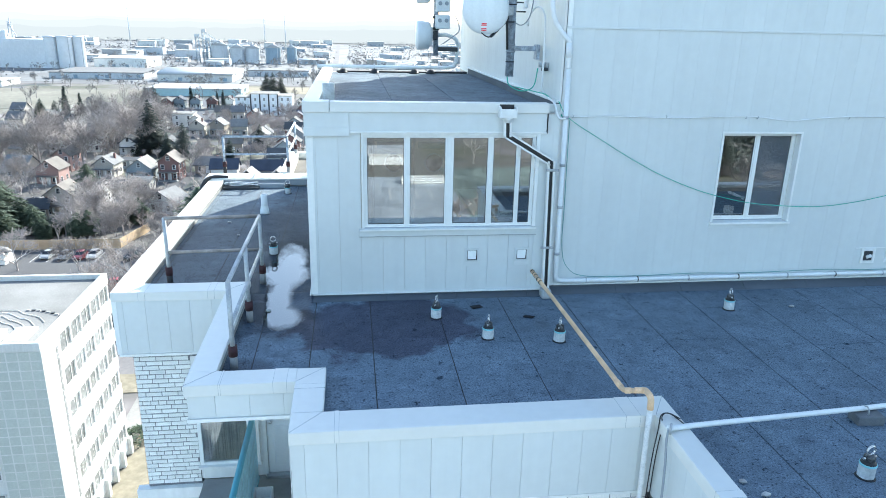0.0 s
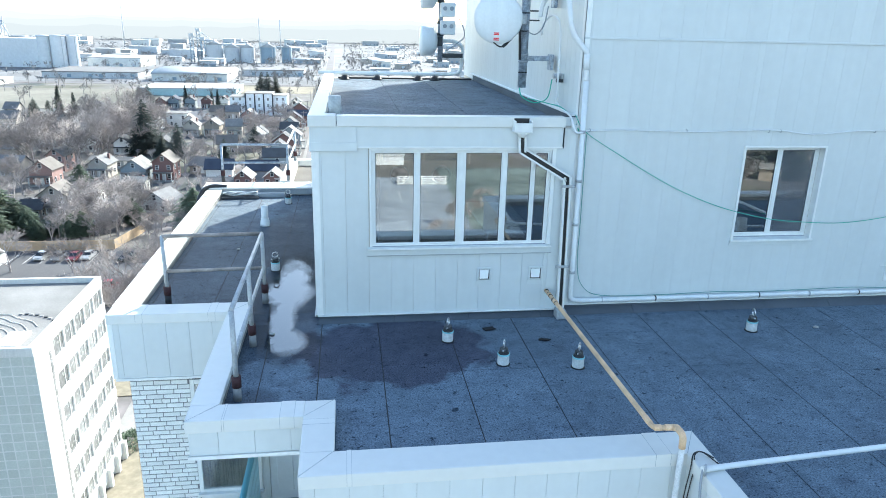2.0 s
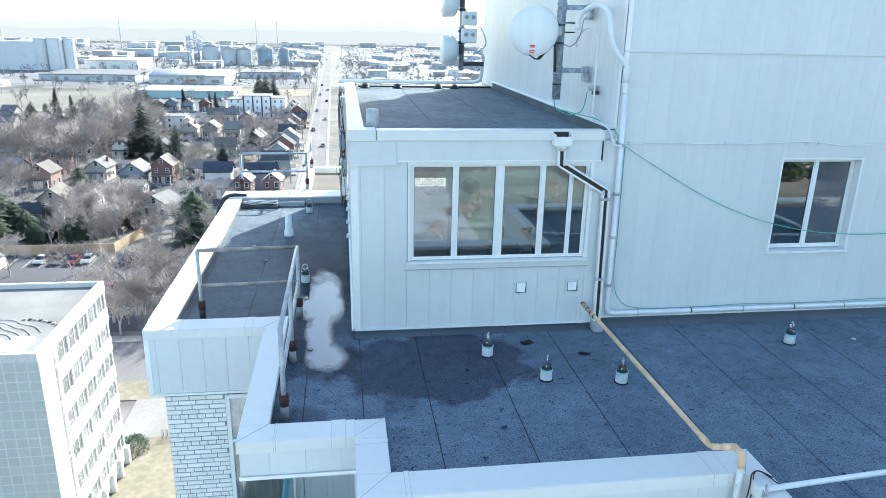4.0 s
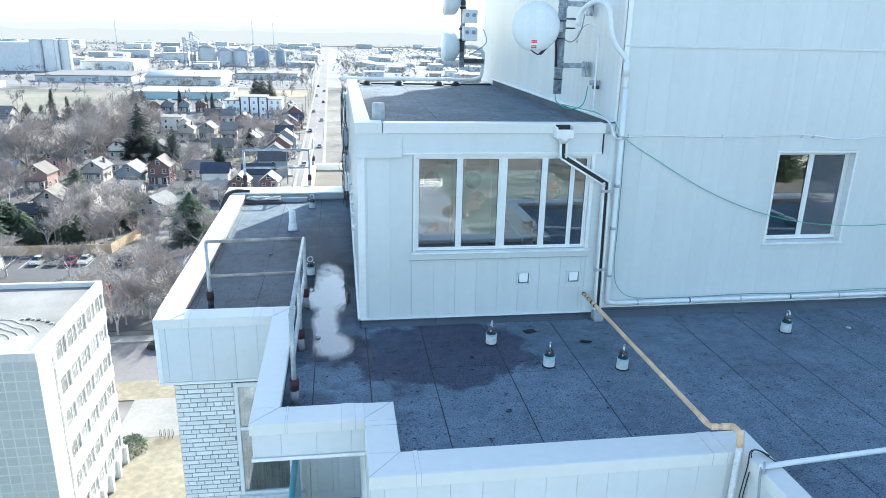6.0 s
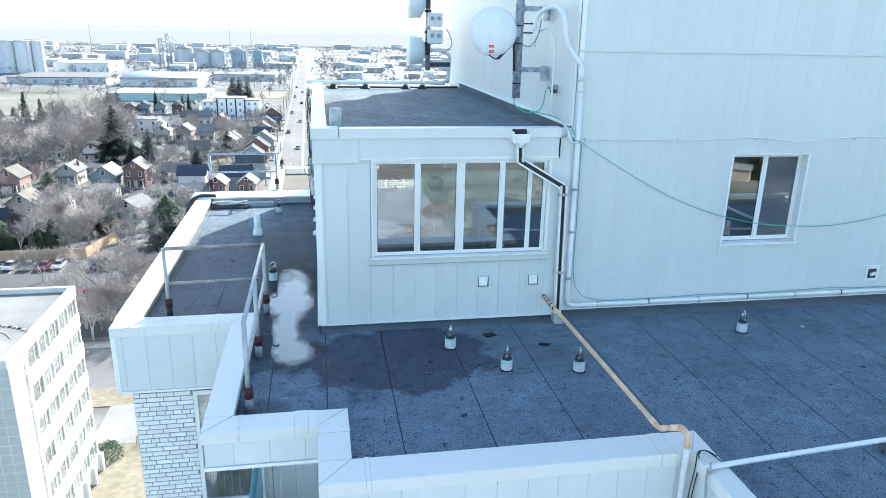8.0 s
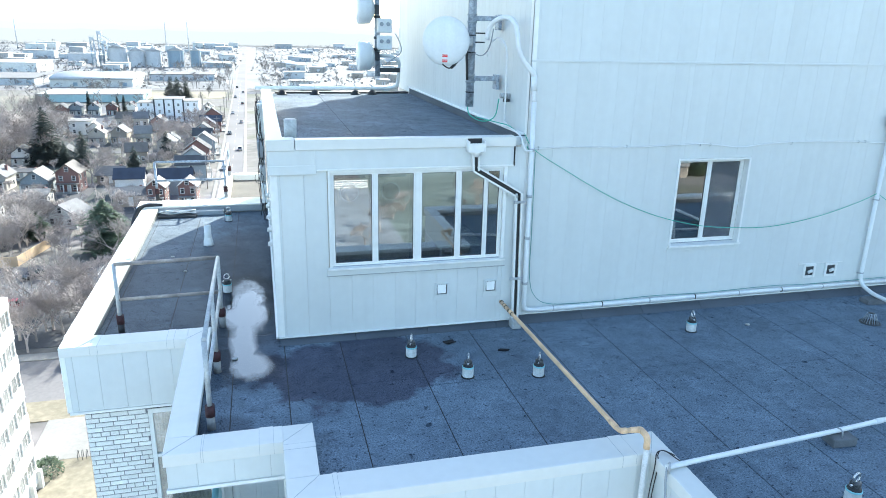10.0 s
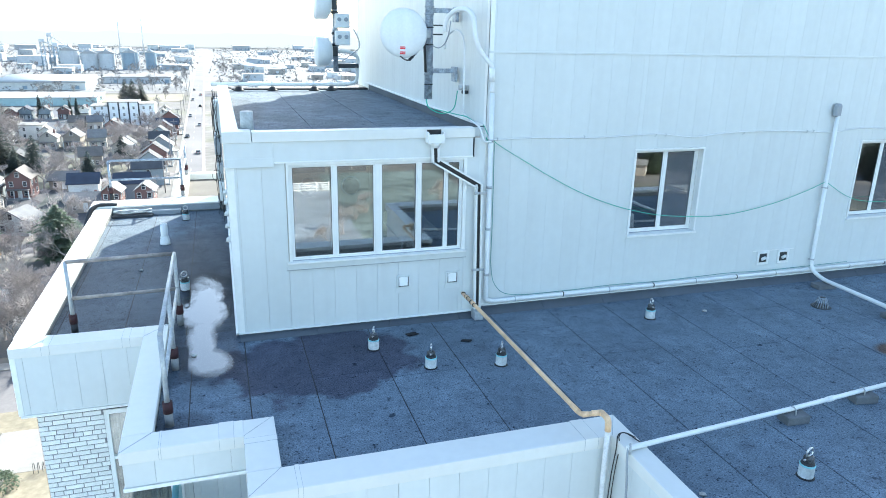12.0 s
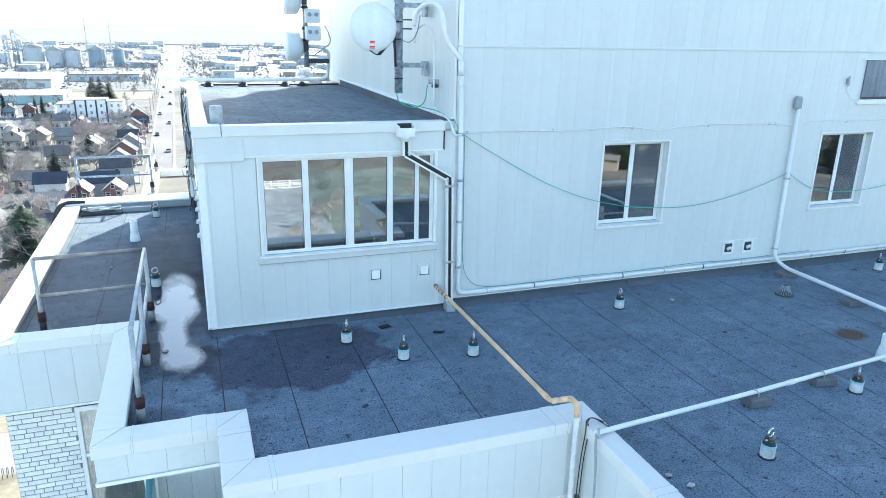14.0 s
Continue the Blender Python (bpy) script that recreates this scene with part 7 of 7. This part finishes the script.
for k in range(4):
    part("hoop", tube(bmesh.new(), bend([(0.4 * k, 0, 0), (0.4 * k, 0.1, 0.8), (0.4 * k, 0.5, 0.8), (0.4 * k, 0.6, 0)], 4), 0.03, 5), M_DARK, bike)

# ---- white row building, warehouses, silos ----
ME_RPANE = mesh_of("pane", box(bmesh.new(), -0.38, 0.38, -0.03, 0.0, -0.55, 0.55), M_NGLASS)
M_ROW = surf("white_render", (0.85, 0.86, 0.86), 0.8, big=(0.1, 0.05), fine=(1.0, 0.05))
row = thing("row_building", (-51.5, 325.0, G), "white three-storey row building with dark vertical strips", "row building")
for x0, x1, y0, h in ((0.0, 6.8, 0.6, 7.9), (6.8, 18.6, 0.0, 9.5), (18.6, 25.0, 0.6, 8.6)):
    part("wall", box(bmesh.new(), x0, x1, y0, 11.0, 0, h), M_ROW, row)
    part("roof", box(bmesh.new(), x0 - 0.2, x1 + 0.2, y0 - 0.25, 11.2, h, h + 0.3), M_ROOFS[3], row)
for x in (6.6, 10.6, 14.5, 18.4):
    part("dark_strip", box(bmesh.new(), x, x + 0.6, -0.14, 0.0, 0, 9.5), M_ROOFS[1], row)
for r in range(3):
    for x in (1.6, 4.4, 8.9, 12.8, 16.7, 20.6, 23.2):
        f = part("window", ME_HFRAME, M_WALLS[1], row, at=pose(x, -0.01 if 6.8 < x < 18.6 else 0.59, 1.7 + 2.75 * r))
        part("pane", ME_RPANE, M_NGLASS, f)

M_SHED_W = surf("pale_sheet_roof", (0.38, 0.385, 0.39), 0.6, big=(0.05, 0.1), fine=(0.8, 0.06))
M_SHED_G = surf("grey_sheet", (0.5, 0.52, 0.54), 0.6, big=(0.06, 0.12), fine=(0.8, 0.08))
M_SHED_T = surf("teal_sheet", (0.36, 0.5, 0.52), 0.55, big=(0.06, 0.1), fine=(0.8, 0.06))
M_SILO = surf("silo_concrete", (0.64, 0.65, 0.66), 0.8, big=(0.05, 0.06), fine=(0.5, 0.05), streak=0.05)


M_BIN_D = surf("dark_bin", (0.24, 0.31, 0.37), 0.55, 0.2, big=(0.08, 0.12), fine=(0.9, 0.1))
FOOTPRINTS = [(-53.0, -25.0, 323.0, 338.0), (-302.0, -258.0, 623.0, 645.0), (-262.0, -214.0, 615.0, 640.0), (-150.0, -46.0, 722.0, 752.0)]


def open_ground(x, y, gap=3.0):
    return all(not (a - gap < x < b + gap and c - gap < y < d + gap) for a, b, c, d in FOOTPRINTS)


def warehouse(x0, x1, y0, y1, h, wall, words, doors=6, pitched=False, roof=None):
    x1, h = x0 + 0.85 * (x1 - x0), 0.62 * h
    FOOTPRINTS.append((x0, x1, y0, y1))
    w = thing("warehouse", (x0, y0, G), words, "warehouse", "industrial sheds")
    part("wall", box(bmesh.new(), 0, x1 - x0, 0, y1 - y0, 0, h), wall, w)
    bm = bmesh.new()
    if pitched:
        tube(bm, [(-0.5, (y1 - y0) / 2, h - 1.0), (x1 - x0 + 0.5, (y1 - y0) / 2, h - 1.0)], (y1 - y0) * 0.52, 12)
        for v in bm.verts:
            v.co.z = h + max(0, v.co.z - h + 1) * 0.1
        part("roof", bm, roof or M_SHED_W, w)
    else:
        part("roof", box(bm, -0.4, x1 - x0 + 0.4, -0.4, y1 - y0 + 0.4, h, h + 0.5), roof or M_SHED_W, w)
    for k in range(doors):
        px = (k + 0.5) * (x1 - x0) / doors
        part("dock_door", box(bmesh.new(), px - 1.3, px + 1.3, -0.15, 0.0, 0.6, 2.8), M_BIN_D if k % 3 else M_SHED_G, w)
    return w


warehouse(-112, -52, 409, 440, 6.0, M_SHED_T, "long low shed with a teal wall and white roof", 0)
warehouse(-205, -132, 520, 575, 6.5, M_SHED_G, "wide grey warehouse with loading doors", 9, roof=M_ROOFS[0])
warehouse(-130, -72, 505, 560, 7.5, M_WALLS[1], "wide white warehouse with a pale roof", 5, True)
warehouse(-78, -24, 560, 590, 7.0, M_SHED_G, "low dark grey factory building", 8, roof=M_ROOFS[0])
warehouse(-245, -200, 455, 480, 5.0, M_WALLS[1], "white low shed beside the playing field", 4)
warehouse(-320, -250, 500, 530, 7.0, M_WALLS[1], "white shed below the silos", 6, True)
warehouse(-215, -165, 640, 690, 12.0, M_WALLS[1], "tall white plant building", 4)
for k in range(60):
    x, yy = rng.uniform(-330, 140), rng.uniform(450, 800)
    if -45 < x < 14 or (-320 < x < -30 and 495 < yy < 600) or (-310 < x < -210 and yy < 660) or (-160 < x < -40 and 700 < yy < 760) or (x < -110 and yy < 490):
        continue
    warehouse(x, x + rng.uniform(8, 24), yy, yy + rng.uniform(8, 16), rng.uniform(5, 9), rng.choice((M_WALLS[1], M_SHED_G, M_WALLS[2], M_WALLS[5])), "small pale works building", rng.randrange(0, 3), rng.random() < 0.3)
for k in range(130):
    x, yy = rng.uniform(-620, 260), rng.uniform(610, 1400)
    if -40 < x < 20 and yy < 1200:
        continue
    w = rng.uniform(10, 42)
    if x + w > -315 and x < -200 and yy < 700:      # the silos' own ground
        continue
    warehouse(x, x + w, yy, yy + rng.uniform(12, 30), rng.uniform(5, 15), rng.choice((M_WALLS[1], M_SHED_G, M_SHED_W)), "distant pale industrial building", rng.randrange(2, 7), rng.random() < 0.3)
for k, (x, y, r, h) in enumerate(((-241.5, 626.0, 5.5, 31.0), (-230.5, 624.0, 5.7, 31.5), (-221.5, 629.0, 4.6, 31.0))):
    h *= 0.78
    s = thing("silo", (x, y, G), "tall pale concrete silo", "silo", "concrete silos")
    part("shell", lathe(bmesh.new(), ((r, 0), (r, 0.2), (r, h - 0.2), (r, h), (r + 0.3, h + 0.01), (r + 0.3, h + 0.8), (0.3, h + 1.3)), 24), M_SILO, s)
    part("ladder", box(bmesh.new(), r * 0.7, r * 0.7 + 0.5, -r * 0.75, -r * 0.72, 0, h), M_SHED_G, s)
hh = thing("silo_house", (-300.0, 625.0, G), "pale windowless silo block with a rooftop conveyor", "silo block")
part("wall", box(bmesh.new(), 0, 53, 0, 18, 0, 22.5), M_SILO, hh)
part("penthouse", box(bmesh.new(), 15, 24, 2, 12, 22.5, 29.0), M_SILO, hh)
for k in range(4):
    part("mast_leg", box(bmesh.new(), 26 + 2 * (k % 2), 26.5 + 2 * (k % 2), 4 + k, 4.4 + k, 22.5, 36 - k), M_SHED_G, hh)
part("conveyor", tube(bmesh.new(), [(26, 5, 36), (31, 6, 24)], 0.5, 4), M_SHED_G, hh)
part("crane_boom", tube(bmesh.new(), [(28, 5, 39), (24, 6, 24)], 0.4, 4), M_SHED_G, hh)


def grain_bin(x, y, r, h, m, words):
    h *= 0.8
    b = thing("grain_bin", (x, y, G), words, "grain bin", "grain bins")
    part("shell", lathe(bmesh.new(), ((r, 0), (r, 0.2), (r, h - 0.2), (r, h)), 22), m, b)
    part("cone_roof", lathe(bmesh.new(), ((r + 0.3, h), (0.8, h + r * 0.5), (0.8, h + r * 0.5 + 1.0)), 22), M_SHED_W, b)
    part("rib", box(bmesh.new(), r * 0.6, r * 0.6 + 0.6, -r * 0.85, -r * 0.8, 0, h), M_SHED_G, b)


for x, y, r, h in ((-127.5, 735.0, 8.2, 21.0), (-111.0, 736.0, 7.2, 18.0), (-96.5, 738.0, 7.2, 18.0)):
    grain_bin(x, y, r, h, M_SHED_G, "large corrugated steel grain bin with a cone roof")
for x, y, r, h in ((-76.5, 738.0, 7.5, 19.0), (-58.5, 742.0, 5.0, 19.0)):
    grain_bin(x, y, r, h, M_BIN_D, "dark steel grain bin with a cone roof")
for x, y, h in ((-147.5, 730.0, 30.0), (-141.5, 734.0, 36.0), (-136.5, 728.0, 26.0)):
    h *= 0.8
    lt = thing("elevator_leg", (x, y, G), "lattice grain elevator tower", "elevator tower", "elevator towers")
    bm = bmesh.new()
    for sx in (-1.5, 1.5):
        for sy in (-1.5, 1.5):
            tube(bm, [(sx, sy, 0), (sx, sy, h)], 0.25, 4)
    for k in range(int(h / 3)):
        tube(bm, [(-1.5, -1.5, 3 * k), (1.5, -1.5, 3 * k + 3)], 0.15, 4)
        tube(bm, [(1.5, 1.5, 3 * k), (-1.5, 1.5, 3 * k + 3)], 0.15, 4)
    part("lattice", bm, M_BIN_D, lt)
    part("head_house", box(bmesh.new(), -2, 2, -2, 2, h, h + 3.0), M_SHED_G, lt)
    part("spout", tube(bmesh.new(), [(0, 0, h + 1), (18, 4, 17)], 0.4, 5), M_SHED_G, lt)
for x, y, h in ((-330.0, 1150.0, 62.0), (-150.0, 1320.0, 70.0), (-95.0, 1100.0, 55.0)):
    st = thing("smoke_stack", (x, y, G), "slender distant chimney stack", "chimney", "distant chimneys")
    part("shaft", lathe(bmesh.new(), ((0.9, 0), (0.6, h)), 12), M_SILO, st)
    part("rim", lathe(bmesh.new(), ((0.8, h - 1.5), (0.8, h)), 12), M_SHED_G, st)
for k in range(11):
    yy = 150 + 38 * k
    p = thing("utility_pole", (-14.0 - 0.0105 * (yy - 92), yy, G), "wooden utility pole beside the street", "utility pole", "street poles")
    part("pole", tube(bmesh.new(), [(0, 0, 0), (0, 0, 9.5)], 0.16, 6, 0.11), M_BARK, p)
    part("crossarm", box(bmesh.new(), -1.1, 1.1, -0.07, 0.07, 8.7, 8.85), M_BARK, p)

# far trees and scrub: past counting
rs = random.Random(31)
segs = []
for count, x0, x1, y0, y1 in ((60, -260, -20, 326, 480), (210, -330, -40, 450, 830), (60, 14, 140, 300, 900), (60, -48, -20, 345, 900), (30, 2, 30, 420, 900), (30, -60, 110, -330, -100)):
    for k in range(count):
        at = Vector((rs.uniform(x0, x1), rs.uniform(y0, y1), G))
        if not open_ground(at.x, at.y, 4.0):
            continue
        limbs, twigs = tree_limbs(rs, rs.uniform(8.0, 13.0), 1.0, 5, 0.05)
        segs += [(p + at, q + at, r0, r1, o) for p, q, r0, r1, o in limbs + twigs]
me = rods(segs, 3, 5)
me.name = "far_trees"
me.materials.append(M_BARK_FAR)
tagged(new("far_trees", me), "distant leafless trees between the works buildings", "trees", kind="stuff")

vs, fs = [], []
rs = random.Random(12)
for k in range(3600):
    x, y = rs.uniform(-700, 320), rs.uniform(470, 1420)
    if -26 < x < -3 or not open_ground(x, y, 5.0):
        continue
    s = rs.uniform(2.5, 6.0)
    for j in range(9):
        p = Vector((x + rs.gauss(0, s * 0.5), y + rs.gauss(0, s * 0.5), G + abs(rs.gauss(s * 0.6, s * 0.35))))
        n = len(vs)
        vs += [p + Vector((rs.uniform(-1, 1), rs.uniform(-1, 1), rs.uniform(-0.8, 0.8))) * s * 0.3 for _ in range(3)]
        fs.append((n, n + 1, n + 2))
me = bpy.data.meshes.new("far_woods")
me.from_pydata(vs, [], fs)
me.materials.append(surf("far_twigs", (0.22, 0.215, 0.215), 0.95, big=(0.02, 0.25), fine=(0.3, 0.2), world_space=True))
tagged(new("far_woods", me), "distant grey-brown leafless woods and scrub", "woods", kind="stuff")

# unseen ground to the rear of the tower, added and toned for window reflections
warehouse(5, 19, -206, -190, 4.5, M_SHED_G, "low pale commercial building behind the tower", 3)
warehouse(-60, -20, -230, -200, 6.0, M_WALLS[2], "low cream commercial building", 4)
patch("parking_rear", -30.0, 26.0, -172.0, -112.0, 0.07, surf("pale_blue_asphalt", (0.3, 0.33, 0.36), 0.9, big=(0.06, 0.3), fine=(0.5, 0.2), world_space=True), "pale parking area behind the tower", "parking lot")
patch("lawn_rear", -120.0, 160.0, -105.0, -20.0, 0.05, surf("mirrored_ground", (0.3, 0.325, 0.34), 0.95, big=(0.05, 0.45), fine=(0.35, 0.4), world_space=True), "unseen grey ground behind the tower, toned for the window reflections", "lawn")
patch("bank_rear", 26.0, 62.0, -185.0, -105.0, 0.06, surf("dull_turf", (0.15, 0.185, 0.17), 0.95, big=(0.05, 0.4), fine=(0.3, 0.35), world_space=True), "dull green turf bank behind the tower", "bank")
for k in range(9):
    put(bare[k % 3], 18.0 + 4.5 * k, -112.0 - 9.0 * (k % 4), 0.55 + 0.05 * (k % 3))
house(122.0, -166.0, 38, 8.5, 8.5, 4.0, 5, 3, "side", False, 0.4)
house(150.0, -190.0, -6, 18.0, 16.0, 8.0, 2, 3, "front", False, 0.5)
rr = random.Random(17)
for k in range(44):      # unseen trees behind the tower, mirrored in its windows
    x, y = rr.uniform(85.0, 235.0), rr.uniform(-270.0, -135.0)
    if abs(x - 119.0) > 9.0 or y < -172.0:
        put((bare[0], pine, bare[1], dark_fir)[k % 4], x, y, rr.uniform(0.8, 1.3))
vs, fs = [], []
for k in range(1500):      # unseen wooded slope, added to darken the mirrored ground
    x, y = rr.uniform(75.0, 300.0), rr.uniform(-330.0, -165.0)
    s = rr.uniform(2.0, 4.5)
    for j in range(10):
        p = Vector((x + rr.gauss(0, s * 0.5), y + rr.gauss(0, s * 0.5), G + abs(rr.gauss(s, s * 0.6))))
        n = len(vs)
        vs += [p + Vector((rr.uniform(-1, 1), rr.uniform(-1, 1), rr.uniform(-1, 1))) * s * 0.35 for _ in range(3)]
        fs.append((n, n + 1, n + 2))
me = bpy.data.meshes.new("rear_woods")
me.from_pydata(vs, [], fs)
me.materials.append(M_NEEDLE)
tagged(new("rear_woods", me), "unseen dark woods behind the tower, there for the window reflections", "woods", kind="stuff")
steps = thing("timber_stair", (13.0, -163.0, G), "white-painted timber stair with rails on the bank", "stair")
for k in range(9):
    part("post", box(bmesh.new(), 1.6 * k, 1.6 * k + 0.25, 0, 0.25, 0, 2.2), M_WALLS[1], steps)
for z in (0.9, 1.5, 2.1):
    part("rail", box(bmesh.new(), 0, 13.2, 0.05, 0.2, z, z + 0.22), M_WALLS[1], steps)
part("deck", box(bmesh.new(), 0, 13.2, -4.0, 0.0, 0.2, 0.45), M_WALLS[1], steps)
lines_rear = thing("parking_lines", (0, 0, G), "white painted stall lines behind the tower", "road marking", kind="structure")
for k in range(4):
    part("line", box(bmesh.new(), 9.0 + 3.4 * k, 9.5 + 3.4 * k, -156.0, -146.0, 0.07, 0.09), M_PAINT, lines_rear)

# low glowing rings all round; haze is put into their colour, paler outwards
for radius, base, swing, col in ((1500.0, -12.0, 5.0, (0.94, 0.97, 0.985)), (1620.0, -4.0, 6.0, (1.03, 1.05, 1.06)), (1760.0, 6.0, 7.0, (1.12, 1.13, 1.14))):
    bm = bmesh.new()
    N = 360
    prev = None
    for k in range(N + 1):
        a = 2 * math.pi * (k % N) / N
        rs2 = random.Random(k % N)
        top = base + swing * noise.noise(Vector((math.cos(a) * 7, math.sin(a) * 7, radius))) + (rs2.uniform(0, 4) if rs2.random() < 0.25 else 0)
        pair = [bm.verts.new((radius * math.cos(a), radius * math.sin(a), z)) for z in (G - 2, top)]
        if prev:
            bm.faces.new((prev[0], pair[0], pair[1], prev[1]))
        prev = pair
    solid("backdrop", bm, glow_mat("distance", col, 0.2), "glowing backdrop ring with the horizon's haze in its colour", "backdrop", "structure")

# ---- pieces of walls and roofs ----
bricks(wall_brick, -3.2, -2.4, 9.75, -0.82, 31)
bricks(wall_low, -0.58, 3.04, 5.91, -0.775, 9)
MAIN_SEAMS = [0.25 + 0.945 * k for k in range(15)]
LAPS = {1: 8.2, 2: 7.98, 6: 8.86}      # end laps by the number of the strip
FELTS = ((-1.5, -0.51, 7.15, 9.9), (-0.51, 3.085, 6.2, 9.64), ROOFS[2], ROOFS[3])
for (x0, x1, y0, y1), seams in zip(FELTS, ((-1.17,), MAIN_SEAMS, MAIN_SEAMS, (-2.97, -2.1, -1.27))):
    cuts = [x0] + [q for q in seams if x0 + 0.05 < q < x1 - 0.05] + [x1]
    for k, (a, b) in enumerate(zip(cuts, cuts[1:])):
        y = y0
        strip = round((a - 0.25) / 0.945) + 1 if seams is MAIN_SEAMS else -1
        while y < y1 - 0.05:
            e = LAPS[strip] if strip in LAPS and y < LAPS[strip] - 0.3 else min(y1, y + random.uniform(2.2, 5.5))
            if y1 - e < 0.6:
                e = y1
            part("felt_sheet", box(bmesh.new(), a + 0.0065, b - 0.0065, y + 0.004, e - 0.004, -0.006, 0.0), M_MEMBRANE_SUN if x1 < 0.0 and y0 > 9.0 else M_MEMBRANE, roof_deck)
            y = e
for x0, x1, y0, y1 in ((-0.29, -0.03, 6.24, 7.1), (-1.47, -1.22, 7.2, 9.5)):
    part("felt_patch", box(bmesh.new(), x0, x1, y0, y1, 0.0, 0.005, 0.001), M_MEMBRANE, roof_deck)
